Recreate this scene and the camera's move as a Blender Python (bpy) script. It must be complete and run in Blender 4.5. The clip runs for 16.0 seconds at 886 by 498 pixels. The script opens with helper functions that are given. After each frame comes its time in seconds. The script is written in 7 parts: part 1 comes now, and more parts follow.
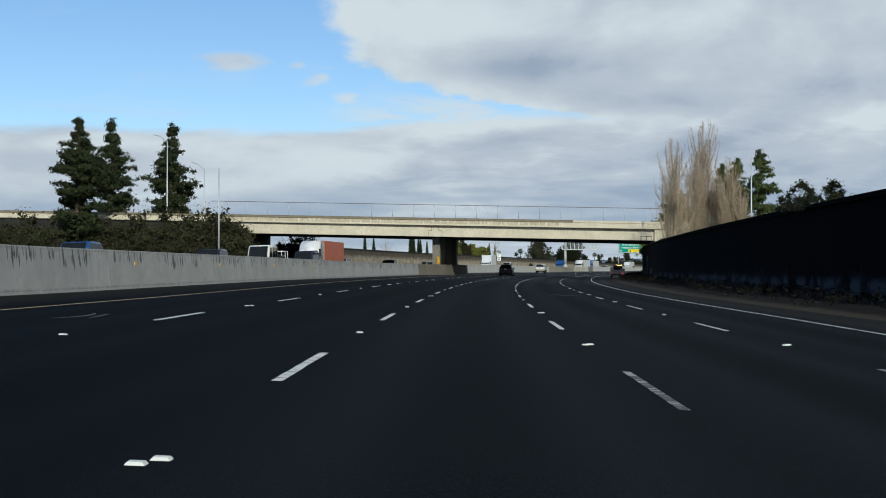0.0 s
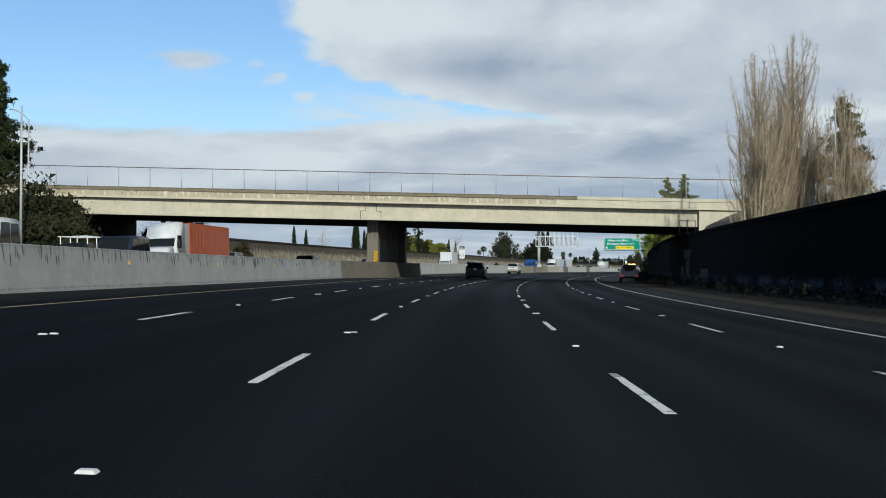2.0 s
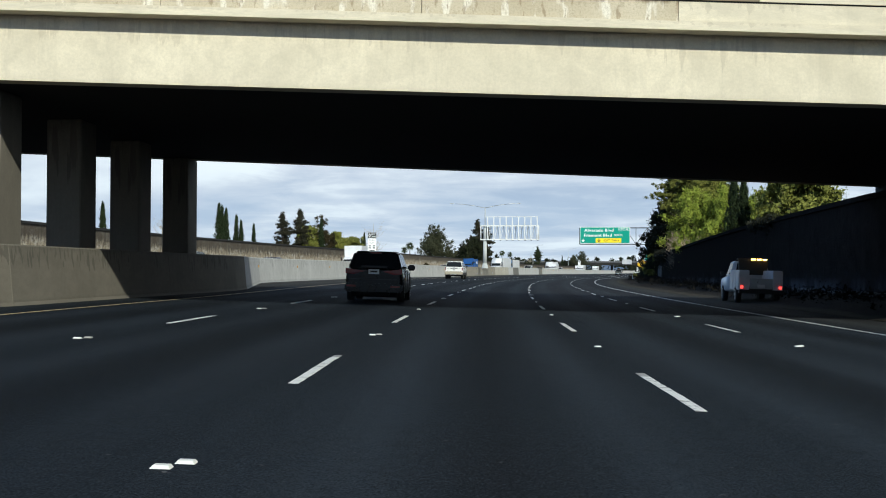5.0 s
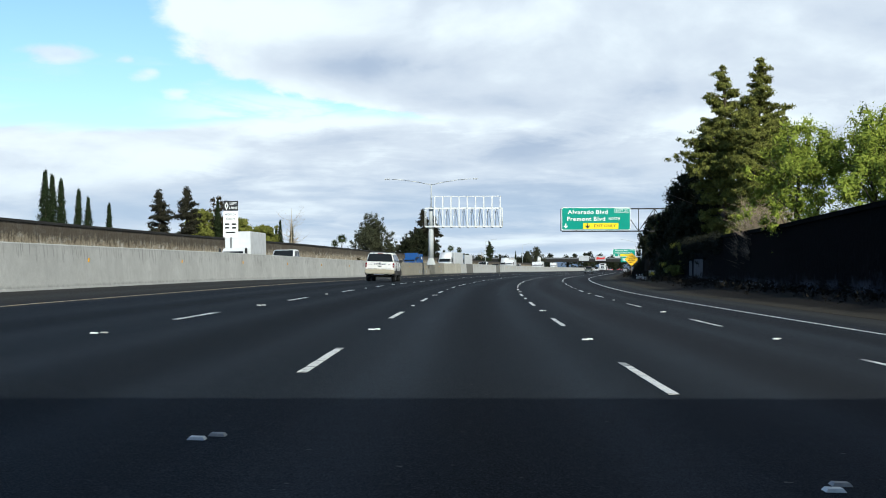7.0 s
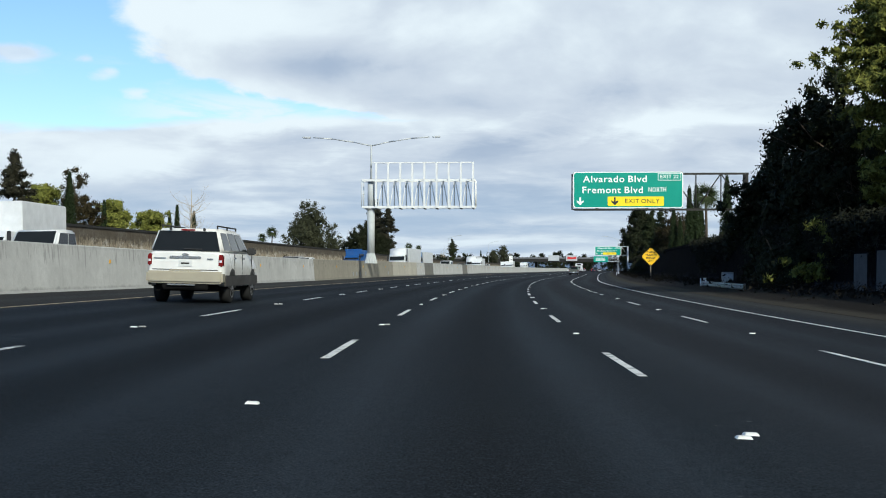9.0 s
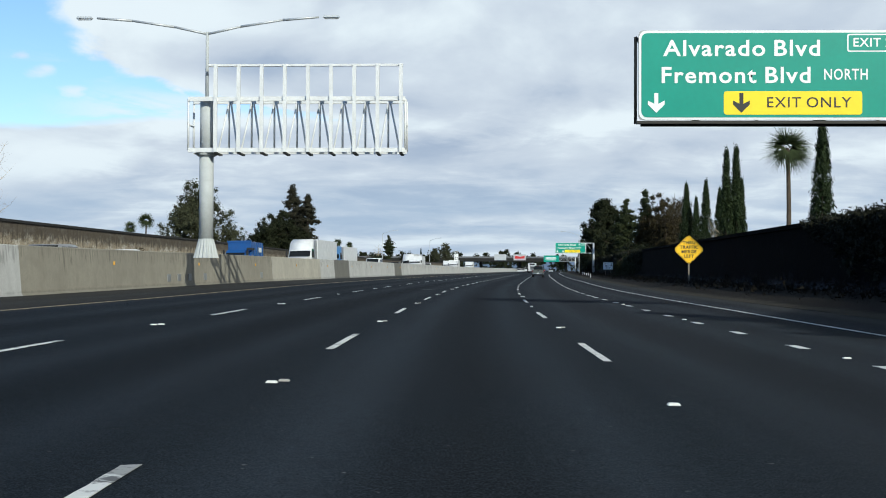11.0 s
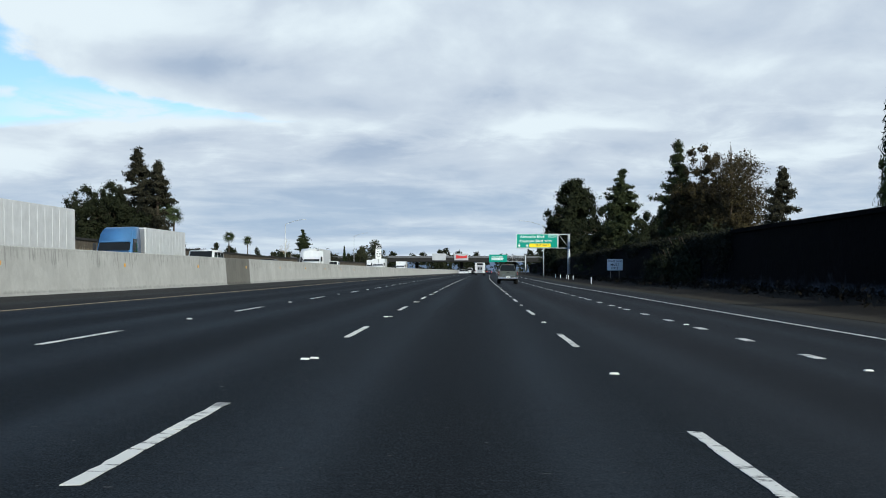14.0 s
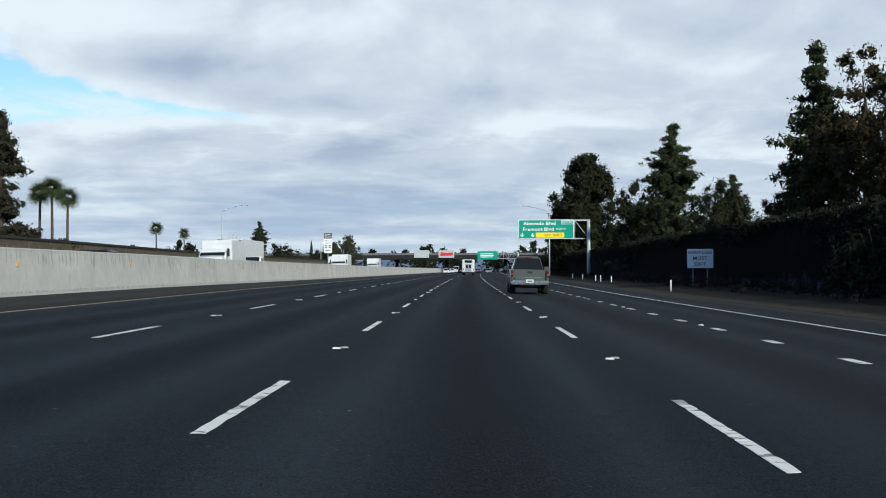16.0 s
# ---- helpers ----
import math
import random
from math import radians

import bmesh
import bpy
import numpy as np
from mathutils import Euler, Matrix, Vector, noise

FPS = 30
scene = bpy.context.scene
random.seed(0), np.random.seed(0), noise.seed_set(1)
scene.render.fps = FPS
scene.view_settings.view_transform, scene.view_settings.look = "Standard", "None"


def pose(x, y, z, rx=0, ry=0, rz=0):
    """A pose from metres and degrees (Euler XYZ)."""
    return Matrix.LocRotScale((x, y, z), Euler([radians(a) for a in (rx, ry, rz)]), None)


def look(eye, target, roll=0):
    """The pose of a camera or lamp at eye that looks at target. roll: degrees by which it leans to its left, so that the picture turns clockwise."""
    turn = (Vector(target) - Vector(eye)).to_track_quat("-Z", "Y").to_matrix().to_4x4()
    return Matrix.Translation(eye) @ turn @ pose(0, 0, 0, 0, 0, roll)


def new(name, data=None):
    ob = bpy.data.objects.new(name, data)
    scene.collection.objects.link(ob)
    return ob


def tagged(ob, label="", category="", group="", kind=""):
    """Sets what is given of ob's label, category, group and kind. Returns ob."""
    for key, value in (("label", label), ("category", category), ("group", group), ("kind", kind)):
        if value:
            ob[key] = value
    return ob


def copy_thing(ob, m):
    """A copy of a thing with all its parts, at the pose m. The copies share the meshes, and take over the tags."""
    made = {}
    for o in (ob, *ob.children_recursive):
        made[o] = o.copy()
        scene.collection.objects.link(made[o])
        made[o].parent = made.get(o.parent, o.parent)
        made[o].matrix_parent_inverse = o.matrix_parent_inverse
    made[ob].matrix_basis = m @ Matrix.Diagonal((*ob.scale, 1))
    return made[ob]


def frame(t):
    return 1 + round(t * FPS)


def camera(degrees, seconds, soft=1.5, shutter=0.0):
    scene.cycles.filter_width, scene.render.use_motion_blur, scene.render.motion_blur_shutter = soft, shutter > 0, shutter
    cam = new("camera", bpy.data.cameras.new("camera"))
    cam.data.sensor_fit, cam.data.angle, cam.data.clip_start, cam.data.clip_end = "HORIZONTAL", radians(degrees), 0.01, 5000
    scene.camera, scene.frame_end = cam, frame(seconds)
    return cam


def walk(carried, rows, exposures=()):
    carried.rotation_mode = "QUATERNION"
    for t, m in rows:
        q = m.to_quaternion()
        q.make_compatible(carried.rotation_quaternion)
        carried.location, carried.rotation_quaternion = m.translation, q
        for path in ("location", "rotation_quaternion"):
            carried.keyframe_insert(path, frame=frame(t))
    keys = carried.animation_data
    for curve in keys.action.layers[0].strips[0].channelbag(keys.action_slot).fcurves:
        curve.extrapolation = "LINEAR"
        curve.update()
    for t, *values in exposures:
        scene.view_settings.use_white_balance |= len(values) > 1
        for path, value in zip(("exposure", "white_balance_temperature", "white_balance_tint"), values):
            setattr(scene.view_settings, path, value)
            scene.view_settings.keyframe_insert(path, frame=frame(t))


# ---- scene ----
import itertools

# the camera's way along the freeway: the curve of its lane
KNOTS = np.arange(-20, 800, 40.0)
BEND = [0.546, 0.57, 0.461, 0.666, 0.668, 0.755, 0.58, 0.41, 0.806, 0.729, 0.56, 0.629, 0.053, -0.005,
        0.057, 0.057, 0.057, 0.057, 0.057, 0.057, 0.057]
BANK = [-3.71, -3.94, -3.28, -3.57, -3.08, -2.95, -2.64, -2.65, -2.75, -1.9, -1.48, -1.98, -1.99, -1.81,
        -2.11, -1.68, -1.36, -1.13, -0.96, -0.86, -0.81]
GRID = np.arange(-300, 2600, 1.0)
_turns = np.interp(GRID, KNOTS, BEND) * 1e-3
_head = np.concatenate([[0], np.cumsum((_turns[1:] + _turns[:-1]) / 2)])
_head -= np.interp(0, GRID, _head)
_east = np.concatenate([[0], np.cumsum((np.sin(_head[1:]) + np.sin(_head[:-1])) / 2)])
_north = np.concatenate([[0], np.cumsum((np.cos(_head[1:]) + np.cos(_head[:-1])) / 2)])
_east -= np.interp(0, GRID, _east)
_north -= np.interp(0, GRID, _north)


def heading(s):
    """How far the lane has turned to the right at s metres along it, in radians."""
    return float(np.interp(s, GRID, _head))


def slope(s):
    return float(np.interp(s, KNOTS, BANK)) * 0.01


def level(s, lat):
    """The height of the banked carriageways at s metres along and lat metres to the right of the lane's middle."""
    return slope(s) * max(-38.0, min(12.0, lat))


def at(s, lat, z):
    """A place in the world; z is measured from the lane's own height."""
    h = heading(s)
    return Vector((float(np.interp(s, GRID, _east)) + lat * math.cos(h), float(np.interp(s, GRID, _north)) - lat * math.sin(h), z))


def on(s, lat, z=0.0):
    """A place z metres over the carriageway."""
    return at(s, lat, z + level(s, lat))


def stand(s, lat, z=0.0, turn=0.0):
    """A pose on the ground: x to the right of the road, y along it."""
    return Matrix.Translation(on(s, lat, z)) @ pose(0, 0, 0, 0, 0, turn - math.degrees(heading(s)))


def lean_stand(s, lat, z=0.0, turn=0.0):
    """As stand(), but leaning with the bank of the road, for what rolls on it."""
    return stand(s, lat, z, 0) @ pose(0, 0, 0, 0, -math.degrees(math.atan(slope(s))), turn)


cam = camera(36.93, 16.0, soft=1.0)
EYE = 1.103
# seconds, metres along the lane, metres beside its middle, degrees by which the lens points left of the heading, up, and leans
DRIVE = [
    (0.0, 21.96, -0.067, 0.599, 0.862, 0.021),
    (0.5, 36.69, -0.033, 0.437, 0.836, 0.127),
    (1.0, 51.37, 0.019, 0.334, 0.884, 0.234),
    (1.5, 66.04, 0.048, 0.411, 0.938, 0.313),
    (2.0, 80.81, 0.089, 0.529, 0.86, 0.193),
    (2.5, 95.53, 0.12, 0.467, 0.85, 0.099),
    (3.0, 110.15, 0.117, 0.583, 0.915, 0.116),
    (3.5, 124.76, 0.108, 0.738, 0.937, 0.108),
    (4.0, 139.36, -0.026, 0.809, 0.865, 0.058),
    (4.5, 153.9, -0.11, 0.803, 0.848, -0.041),
    (5.0, 168.23, -0.177, 0.735, 0.946, 0.207),
    (5.5, 182.58, -0.171, 0.715, 0.919, 0.185),
    (6.0, 196.94, -0.164, 0.695, 0.892, 0.163),
    (6.5, 211.3, -0.158, 0.675, 0.865, 0.14),
    (7.0, 225.62, -0.151, 0.655, 0.838, 0.118),
    (7.5, 239.87, -0.145, 0.635, 0.811, 0.096),
    (8.0, 254.05, -0.12, 0.569, 0.783, 0.043),
    (8.5, 268.03, -0.085, 0.584, 0.846, 0.026),
    (9.0, 281.96, -0.147, 0.594, 0.863, 0.119),
    (9.5, 295.99, -0.114, 0.563, 0.866, 0.142),
    (10.0, 310.12, -0.082, 0.533, 0.869, 0.165),
    (10.5, 324.27, -0.049, 0.503, 0.872, 0.188),
    (11.0, 338.4, -0.017, 0.472, 0.876, 0.21),
    (11.5, 352.42, 0.016, 0.442, 0.879, 0.233),
    (12.0, 366.34, 0.093, 0.34, 0.774, 0.223),
    (12.5, 380.31, 0.172, 0.399, 0.796, 0.098),
    (13.0, 394.55, 0.209, 0.55, 0.805, 0.138),
    (13.5, 408.69, 0.197, 0.696, 0.899, 0.099),
    (14.0, 422.72, 0.157, 0.777, 0.948, 0.055),
    (14.5, 436.69, 0.125, 0.865, 0.941, -0.017),
    (15.0, 450.73, 0.054, 0.707, 0.889, -0.098),
    (15.5, 464.86, -0.005, 0.786, 0.824, -0.163),
    (16.0, 479.12, -0.042, 0.898, 0.893, -0.16)
]


def seat(s, beside, left, up, lean):
    eye = at(s, beside, EYE + slope(s) * beside)
    return Matrix.Translation(eye) @ pose(0, 0, 0, 90 + up, 0, left - math.degrees(heading(s))) @ pose(0, 0, 0, 0, 0, lean)


walk(cam, [(t, seat(*row)) for t, *row in DRIVE], exposures=[(0.0, -0.42, 5900.0, 1.0), (2.5, -0.36, 5900.0, 1.0), (4.0, -0.02, 5900.0, 1.0), (5.0, 0.02, 5900.0, 1.0), (7.5, 0.12, 5900.0, 1.0), (9.0, -0.04, 5900.0, 1.0), (12.0, -0.08, 5900.0, 1.0), (16.0, -0.10, 5850.0, 1.0)])

# ---- sky and sun ----
SUN_HIGH, SUN_FROM = 29.5, 167.5   # height, and compass bearing of the sun from +y, clockwise
sun = new("sun", bpy.data.lights.new("sun", "SUN"))
sun.data.energy, sun.data.angle, sun.data.color = 4.5, radians(0.6), (1.0, 0.91, 0.77)
_b = radians(SUN_FROM)
sun.matrix_world = look((0, 0, 0), (-math.sin(_b) * math.cos(radians(SUN_HIGH)), -math.cos(_b) * math.cos(radians(SUN_HIGH)), -math.sin(radians(SUN_HIGH))))
sun.location = (40, -80, 60)

world = bpy.data.worlds.new("world")
scene.world = world
world.use_nodes = True
wn, wl = world.node_tree.nodes, world.node_tree.links
wn.clear()


def wmath(op, a, b=None, c=None):
    n = wn.new("ShaderNodeMath")
    n.operation = op
    for i, v in enumerate((a, b, c)):
        if v is None:
            continue
        if isinstance(v, (int, float)):
            n.inputs[i].default_value = v
        else:
            wl.new(v, n.inputs[i])
    return n.outputs[0]


def wstep(v, lo, hi):
    n = wn.new("ShaderNodeMapRange")
    n.interpolation_type = "SMOOTHSTEP"
    wl.new(v, n.inputs[0])
    n.inputs[1].default_value, n.inputs[2].default_value = lo, hi
    return n.outputs[0]


def wmix(f, a, b):
    n = wn.new("ShaderNodeMix")
    n.data_type = "RGBA"
    for sock, v in ((n.inputs[0], f), (n.inputs[6], a), (n.inputs[7], b)):
        if isinstance(v, (int, float)):
            sock.default_value = v
        elif isinstance(v, tuple):
            sock.default_value = v
        else:
            wl.new(v, sock)
    return n.outputs[2]


sky = wn.new("ShaderNodeTexSky")
sky.sky_type, sky.sun_disc = "NISHITA", False
sky.sun_elevation, sky.sun_rotation = radians(SUN_HIGH), radians(SUN_FROM)
sky.air_density, sky.dust_density, sky.ozone_density = 1.0, 0.05, 2.2
coord = wn.new("ShaderNodeTexCoord")
parts = wn.new("ShaderNodeSeparateXYZ")
wl.new(coord.outputs["Generated"], parts.inputs[0])
dx, dy, dz = parts.outputs
azimuth = wmath("MULTIPLY", wmath("ARCTAN2", dx, dy), 57.2958)
height = wmath("MULTIPLY", wmath("ARCSINE", dz), 57.2958)
# cloud detail, in degrees of bearing and height; layers thin out towards the horizon
squeeze = wmath("LOGARITHM", wmath("ADD", wmath("MAXIMUM", height, 0.0), 2.2), 2.718)
layer = wn.new("ShaderNodeCombineXYZ")
wl.new(wmath("MULTIPLY", azimuth, 0.055), layer.inputs[0])
wl.new(wmath("MULTIPLY", squeeze, 1.15), layer.inputs[1])


def layer_noise(scale, detail, rough, off, stretch=(1, 1, 1), twist=0.15):
    m = wn.new("ShaderNodeMapping")
    m.inputs[1].default_value = off
    m.inputs[3].default_value = stretch
    wl.new(layer.outputs[0], m.inputs[0])
    n = wn.new("ShaderNodeTexNoise")
    n.inputs["Scale"].default_value, n.inputs["Detail"].default_value, n.inputs["Roughness"].default_value = scale, detail, rough
    n.inputs["Distortion"].default_value = twist
    wl.new(m.outputs[0], n.inputs["Vector"])
    return wmath("SUBTRACT", n.outputs[0], 0.5)


def wsum(*terms):
    total = None
    for v, k in terms:
        term = wmath("MULTIPLY", v, k)
        total = term if total is None else wmath("ADD", total, term)
    return total


puff = layer_noise(2.6, 7, 0.5, (4.2, 9.3, 0), (1, 1, 1), 0.35)
puff_up = layer_noise(2.6, 7, 0.5, (4.16, 9.42, 0), (1, 1, 1), 0.35)
fine = layer_noise(8.0, 7, 0.58, (7.3, 2.2, 0), (0.9, 0.9, 1), 0.4)
band = layer_noise(1.6, 6, 0.5, (2.6, 5.1, 0), (0.5, 1.35, 1), 0.5)
wisp = layer_noise(3.6, 8, 0.6, (1.2, 3.3, 0), (0.7, 1.6, 1), 0.8)
az = wsum((azimuth, 1.0), (puff, 3.6), (fine, 2.0))
el = wsum((height, 1.0), (wisp, 0.8), (fine, 0.5))


def mound(a, e, wide, tall):
    """A soft lens-shaped cloud round a bearing and a height, in degrees, frayed by the noise."""
    qa = wmath("MULTIPLY", wmath("SUBTRACT", az, a), 1 / wide)
    qe = wmath("MULTIPLY", wmath("SUBTRACT", el, e), 1 / tall)
    return wmath("EXPONENT", wmath("MULTIPLY", wmath("ADD", wmath("MULTIPLY", qa, qa), wmath("MULTIPLY", qe, qe)), -1.0))


# an opening of blue to the left of the way, closed by a heaped cloud whose edge curls under, over a low bank
edge = wmath("ADD", wmath("MULTIPLY", wmath("EXPONENT", wmath("DIVIDE", wmath("SUBTRACT", 6.3, el), 1.2)), 14.0), -4.6)
inside = wmath("SUBTRACT", az, edge)
hole_side = wstep(inside, 0.5, -0.7)
floor_el = wmath("ADD", wmath("MULTIPLY", wstep(azimuth, -6.0, 2.0), 0.8), 5.75)
hole_low = wstep(wmath("SUBTRACT", el, floor_el), -0.25, 0.35)
hole = wmath("MULTIPLY", hole_side, hole_low)
streaks = wmath("MULTIPLY", wstep(wsum((wisp, 1.0), (fine, 0.5)), -0.10, 0.16), wmath("MULTIPLY", wstep(azimuth, -6.5, -1.0), wstep(height, 8.0, 6.7)))
veil = wmath("MULTIPLY", wstep(wisp, 0.05, 0.3), 0.28)
scraps = wmath("MAXIMUM", wmath("MAXIMUM", mound(-9.2, 8.85, 1.5, 0.42), wmath("MULTIPLY", mound(-6.4, 8.75, 0.7, 0.22), 0.7)),
               wmath("MAXIMUM", wmath("MULTIPLY", mound(-5.2, 8.1, 0.8, 0.4), 0.75), wmath("MULTIPLY", mound(-3.6, 7.3, 0.8, 0.35), 0.8)))
cover = wmath("MAXIMUM", wmath("SUBTRACT", 1.0, hole), wmath("MAXIMUM", wmath("MAXIMUM", wmath("MULTIPLY", streaks, 0.85), veil), wmath("MULTIPLY", wstep(scraps, 0.25, 0.9), 0.85)))
# lit tops and edges, lilac-grey undersides, long layers lower down
relief = wmath("SUBTRACT", puff, puff_up)
rim = wmath("MULTIPLY", wstep(inside, 6.0, 0.0), wstep(height, 5.0, 7.0))
shape = wsum((relief, 0.95), (puff, 0.5), (fine, 0.28), (band, 0.30), (rim, 0.27), (streaks, 0.2))
lows = wsum((mound(3.5, 8.55, 2.9, 0.55), -0.34), (mound(9.6, 7.3, 4.5, 0.8), -0.10), (mound(10.5, 3.5, 7.0, 1.1), -0.26), (mound(12.0, 5.1, 8.0, 0.5), -0.16),
            (mound(19.0, 7.8, 6.5, 0.7), -0.08), (mound(10.0, 2.6, 7.0, 0.8), -0.12))
highs = wsum((mound(3.6, 6.2, 3.0, 0.4), 0.34), (mound(19.0, 6.3, 4.2, 0.42), 0.40), (mound(27.0, 4.9, 3.5, 0.4), 0.36), (mound(19.0, 3.5, 1.6, 0.35), 0.34),
             (mound(14.0, 2.1, 5.0, 0.28), 0.20), (mound(-2.0, 4.6, 5.5, 0.6), 0.30), (mound(-11.0, 4.0, 9.0, 1.6), 0.22), (mound(-12.0, 5.2, 6.0, 0.4), 0.22), (mound(0.0, 10.4, 4.2, 1.2), 0.34), (mound(28.0, 8.6, 6.0, 0.8), 0.12))
level_tone = wmath("ADD", wmath("MULTIPLY", wstep(height, 4.0, 7.5), 0.10), wmath("MULTIPLY", wstep(height, 1.5, 0.3), 0.18))
bright = wmath("MINIMUM", wmath("MAXIMUM", wmath("ADD", wmath("ADD", wmath("ADD", lows, highs), shape), wmath("ADD", level_tone, 0.45)), 0.0), 1.0)
cloud = wmix(wstep(bright, 0.0, 0.55), (0.455, 0.505, 0.625, 1), (0.69, 0.705, 0.775, 1))
cloud = wmix(wstep(bright, 0.45, 1.0), cloud, (0.93, 0.938, 0.955, 1))
# blue distance shows through the thinner layers low down
cloud = wmix(wmath("MULTIPLY", wstep(height, 5.2, 2.0), wmath("ADD", wmath("MULTIPLY", wstep(bright, 0.75, 0.2), 0.42), 0.18)), cloud, (0.44, 0.535, 0.68, 1))
# unseen sky overhead and behind, darkened to deepen the shade below
cloud = wmix(wmath("MULTIPLY", wstep(height, 13.0, 32.0), 0.92), cloud, (0.13, 0.145, 0.175, 1))
blue = wn.new("ShaderNodeVectorMath")
blue.operation = "MULTIPLY"
wl.new(sky.outputs[0], blue.inputs[0])
blue.inputs[1].default_value = (0.119, 0.124, 0.140)
colour = wmix(cover, blue.outputs[0], cloud)
back = wn.new("ShaderNodeBackground")
wl.new(colour, back.inputs[0])
back.inputs[1].default_value = 1.0
wout = wn.new("ShaderNodeOutputWorld")
wl.new(back.outputs[0], wout.inputs[0])

# ---- materials ----


class Nodes:
    """A node material with a few shorthands."""

    def __init__(self, name, rough=0.8, metal=0.0, spec=0.5):
        self.m = bpy.data.materials.new(name)
        self.m.use_nodes = True
        self.n, self.l = self.m.node_tree.nodes, self.m.node_tree.links
        self.b = self.n["Principled BSDF"]
        self.b.inputs["Roughness"].default_value, self.b.inputs["Metallic"].default_value = rough, metal
        self.b.inputs["Specular IOR Level"].default_value = spec

    def put(self, sock, v):
        if isinstance(v, (int, float)):
            sock.default_value = v
        elif isinstance(v, tuple):
            sock.default_value = v if len(v) == 4 or len(sock.default_value) == 3 else (*v, 1)
        else:
            self.l.new(v, sock)

    def coords(self, which="Object", scale=(1, 1, 1)):
        c = self.n.new("ShaderNodeTexCoord")
        m = self.n.new("ShaderNodeMapping")
        m.inputs[3].default_value = scale
        self.l.new(c.outputs[which], m.inputs[0])
        return m.outputs[0]

    def noise(self, vec, scale, detail=4, rough=0.55):
        t = self.n.new("ShaderNodeTexNoise")
        self.l.new(vec, t.inputs["Vector"])
        t.inputs["Scale"].default_value, t.inputs["Detail"].default_value, t.inputs["Roughness"].default_value = scale, detail, rough
        return t.outputs[0]

    def step(self, v, lo, hi, a=0.0, b=1.0):
        t = self.n.new("ShaderNodeMapRange")
        self.l.new(v, t.inputs[0])
        for i, x in enumerate((lo, hi, a, b)):
            t.inputs[i + 1].default_value = x
        return t.outputs[0]

    def math(self, op, a, b=None, c=None):
        t = self.n.new("ShaderNodeMath")
        t.operation = op
        for i, v in enumerate((a, b, c)):
            if v is not None:
                self.put(t.inputs[i], v)
        return t.outputs[0]

    def mix(self, f, a, b, blend="MIX"):
        t = self.n.new("ShaderNodeMix")
        t.data_type, t.blend_type = "RGBA", blend
        for i, v in ((0, f), (6, a), (7, b)):
            self.put(t.inputs[i], v)
        return t.outputs[2]

    def uv(self):
        c = self.n.new("ShaderNodeUVMap")
        s = self.n.new("ShaderNodeSeparateXYZ")
        self.l.new(c.outputs[0], s.inputs[0])
        return c.outputs[0], s.outputs[0], s.outputs[1]

    def base(self, v):
        self.put(self.b.inputs["Base Color"], v)
        return self

    def rough(self, v):
        self.put(self.b.inputs["Roughness"], v)
        return self

    def bump(self, v, strength=0.3, distance=0.02):
        t = self.n.new("ShaderNodeBump")
        self.l.new(v, t.inputs["Height"])
        t.inputs["Strength"].default_value, t.inputs["Distance"].default_value = strength, distance
        self.l.new(t.outputs[0], self.b.inputs["Normal"])
        return self


def plain(name, c, rough=0.6, metal=0.0, vary=0.12, scale=3.0, spec=0.5, bump=0.0):
    """A surface of one paint or stuff, with grain and blotches."""
    k = Nodes(name, rough, metal, spec)
    v = k.coords()
    n = k.math("ADD", k.math("MULTIPLY", k.noise(v, scale, 5), 0.6), k.math("MULTIPLY", k.noise(v, scale * 9, 3), 0.4))
    k.base(k.mix(k.step(n, 0.3, 0.7), tuple(x * (1 - vary) for x in c), tuple(min(1, x * (1 + vary)) for x in c)))
    k.rough(k.step(n, 0.3, 0.7, max(0.02, rough - 0.06), min(1, rough + 0.06)))
    if bump:
        k.bump(n, bump)
    return k.m


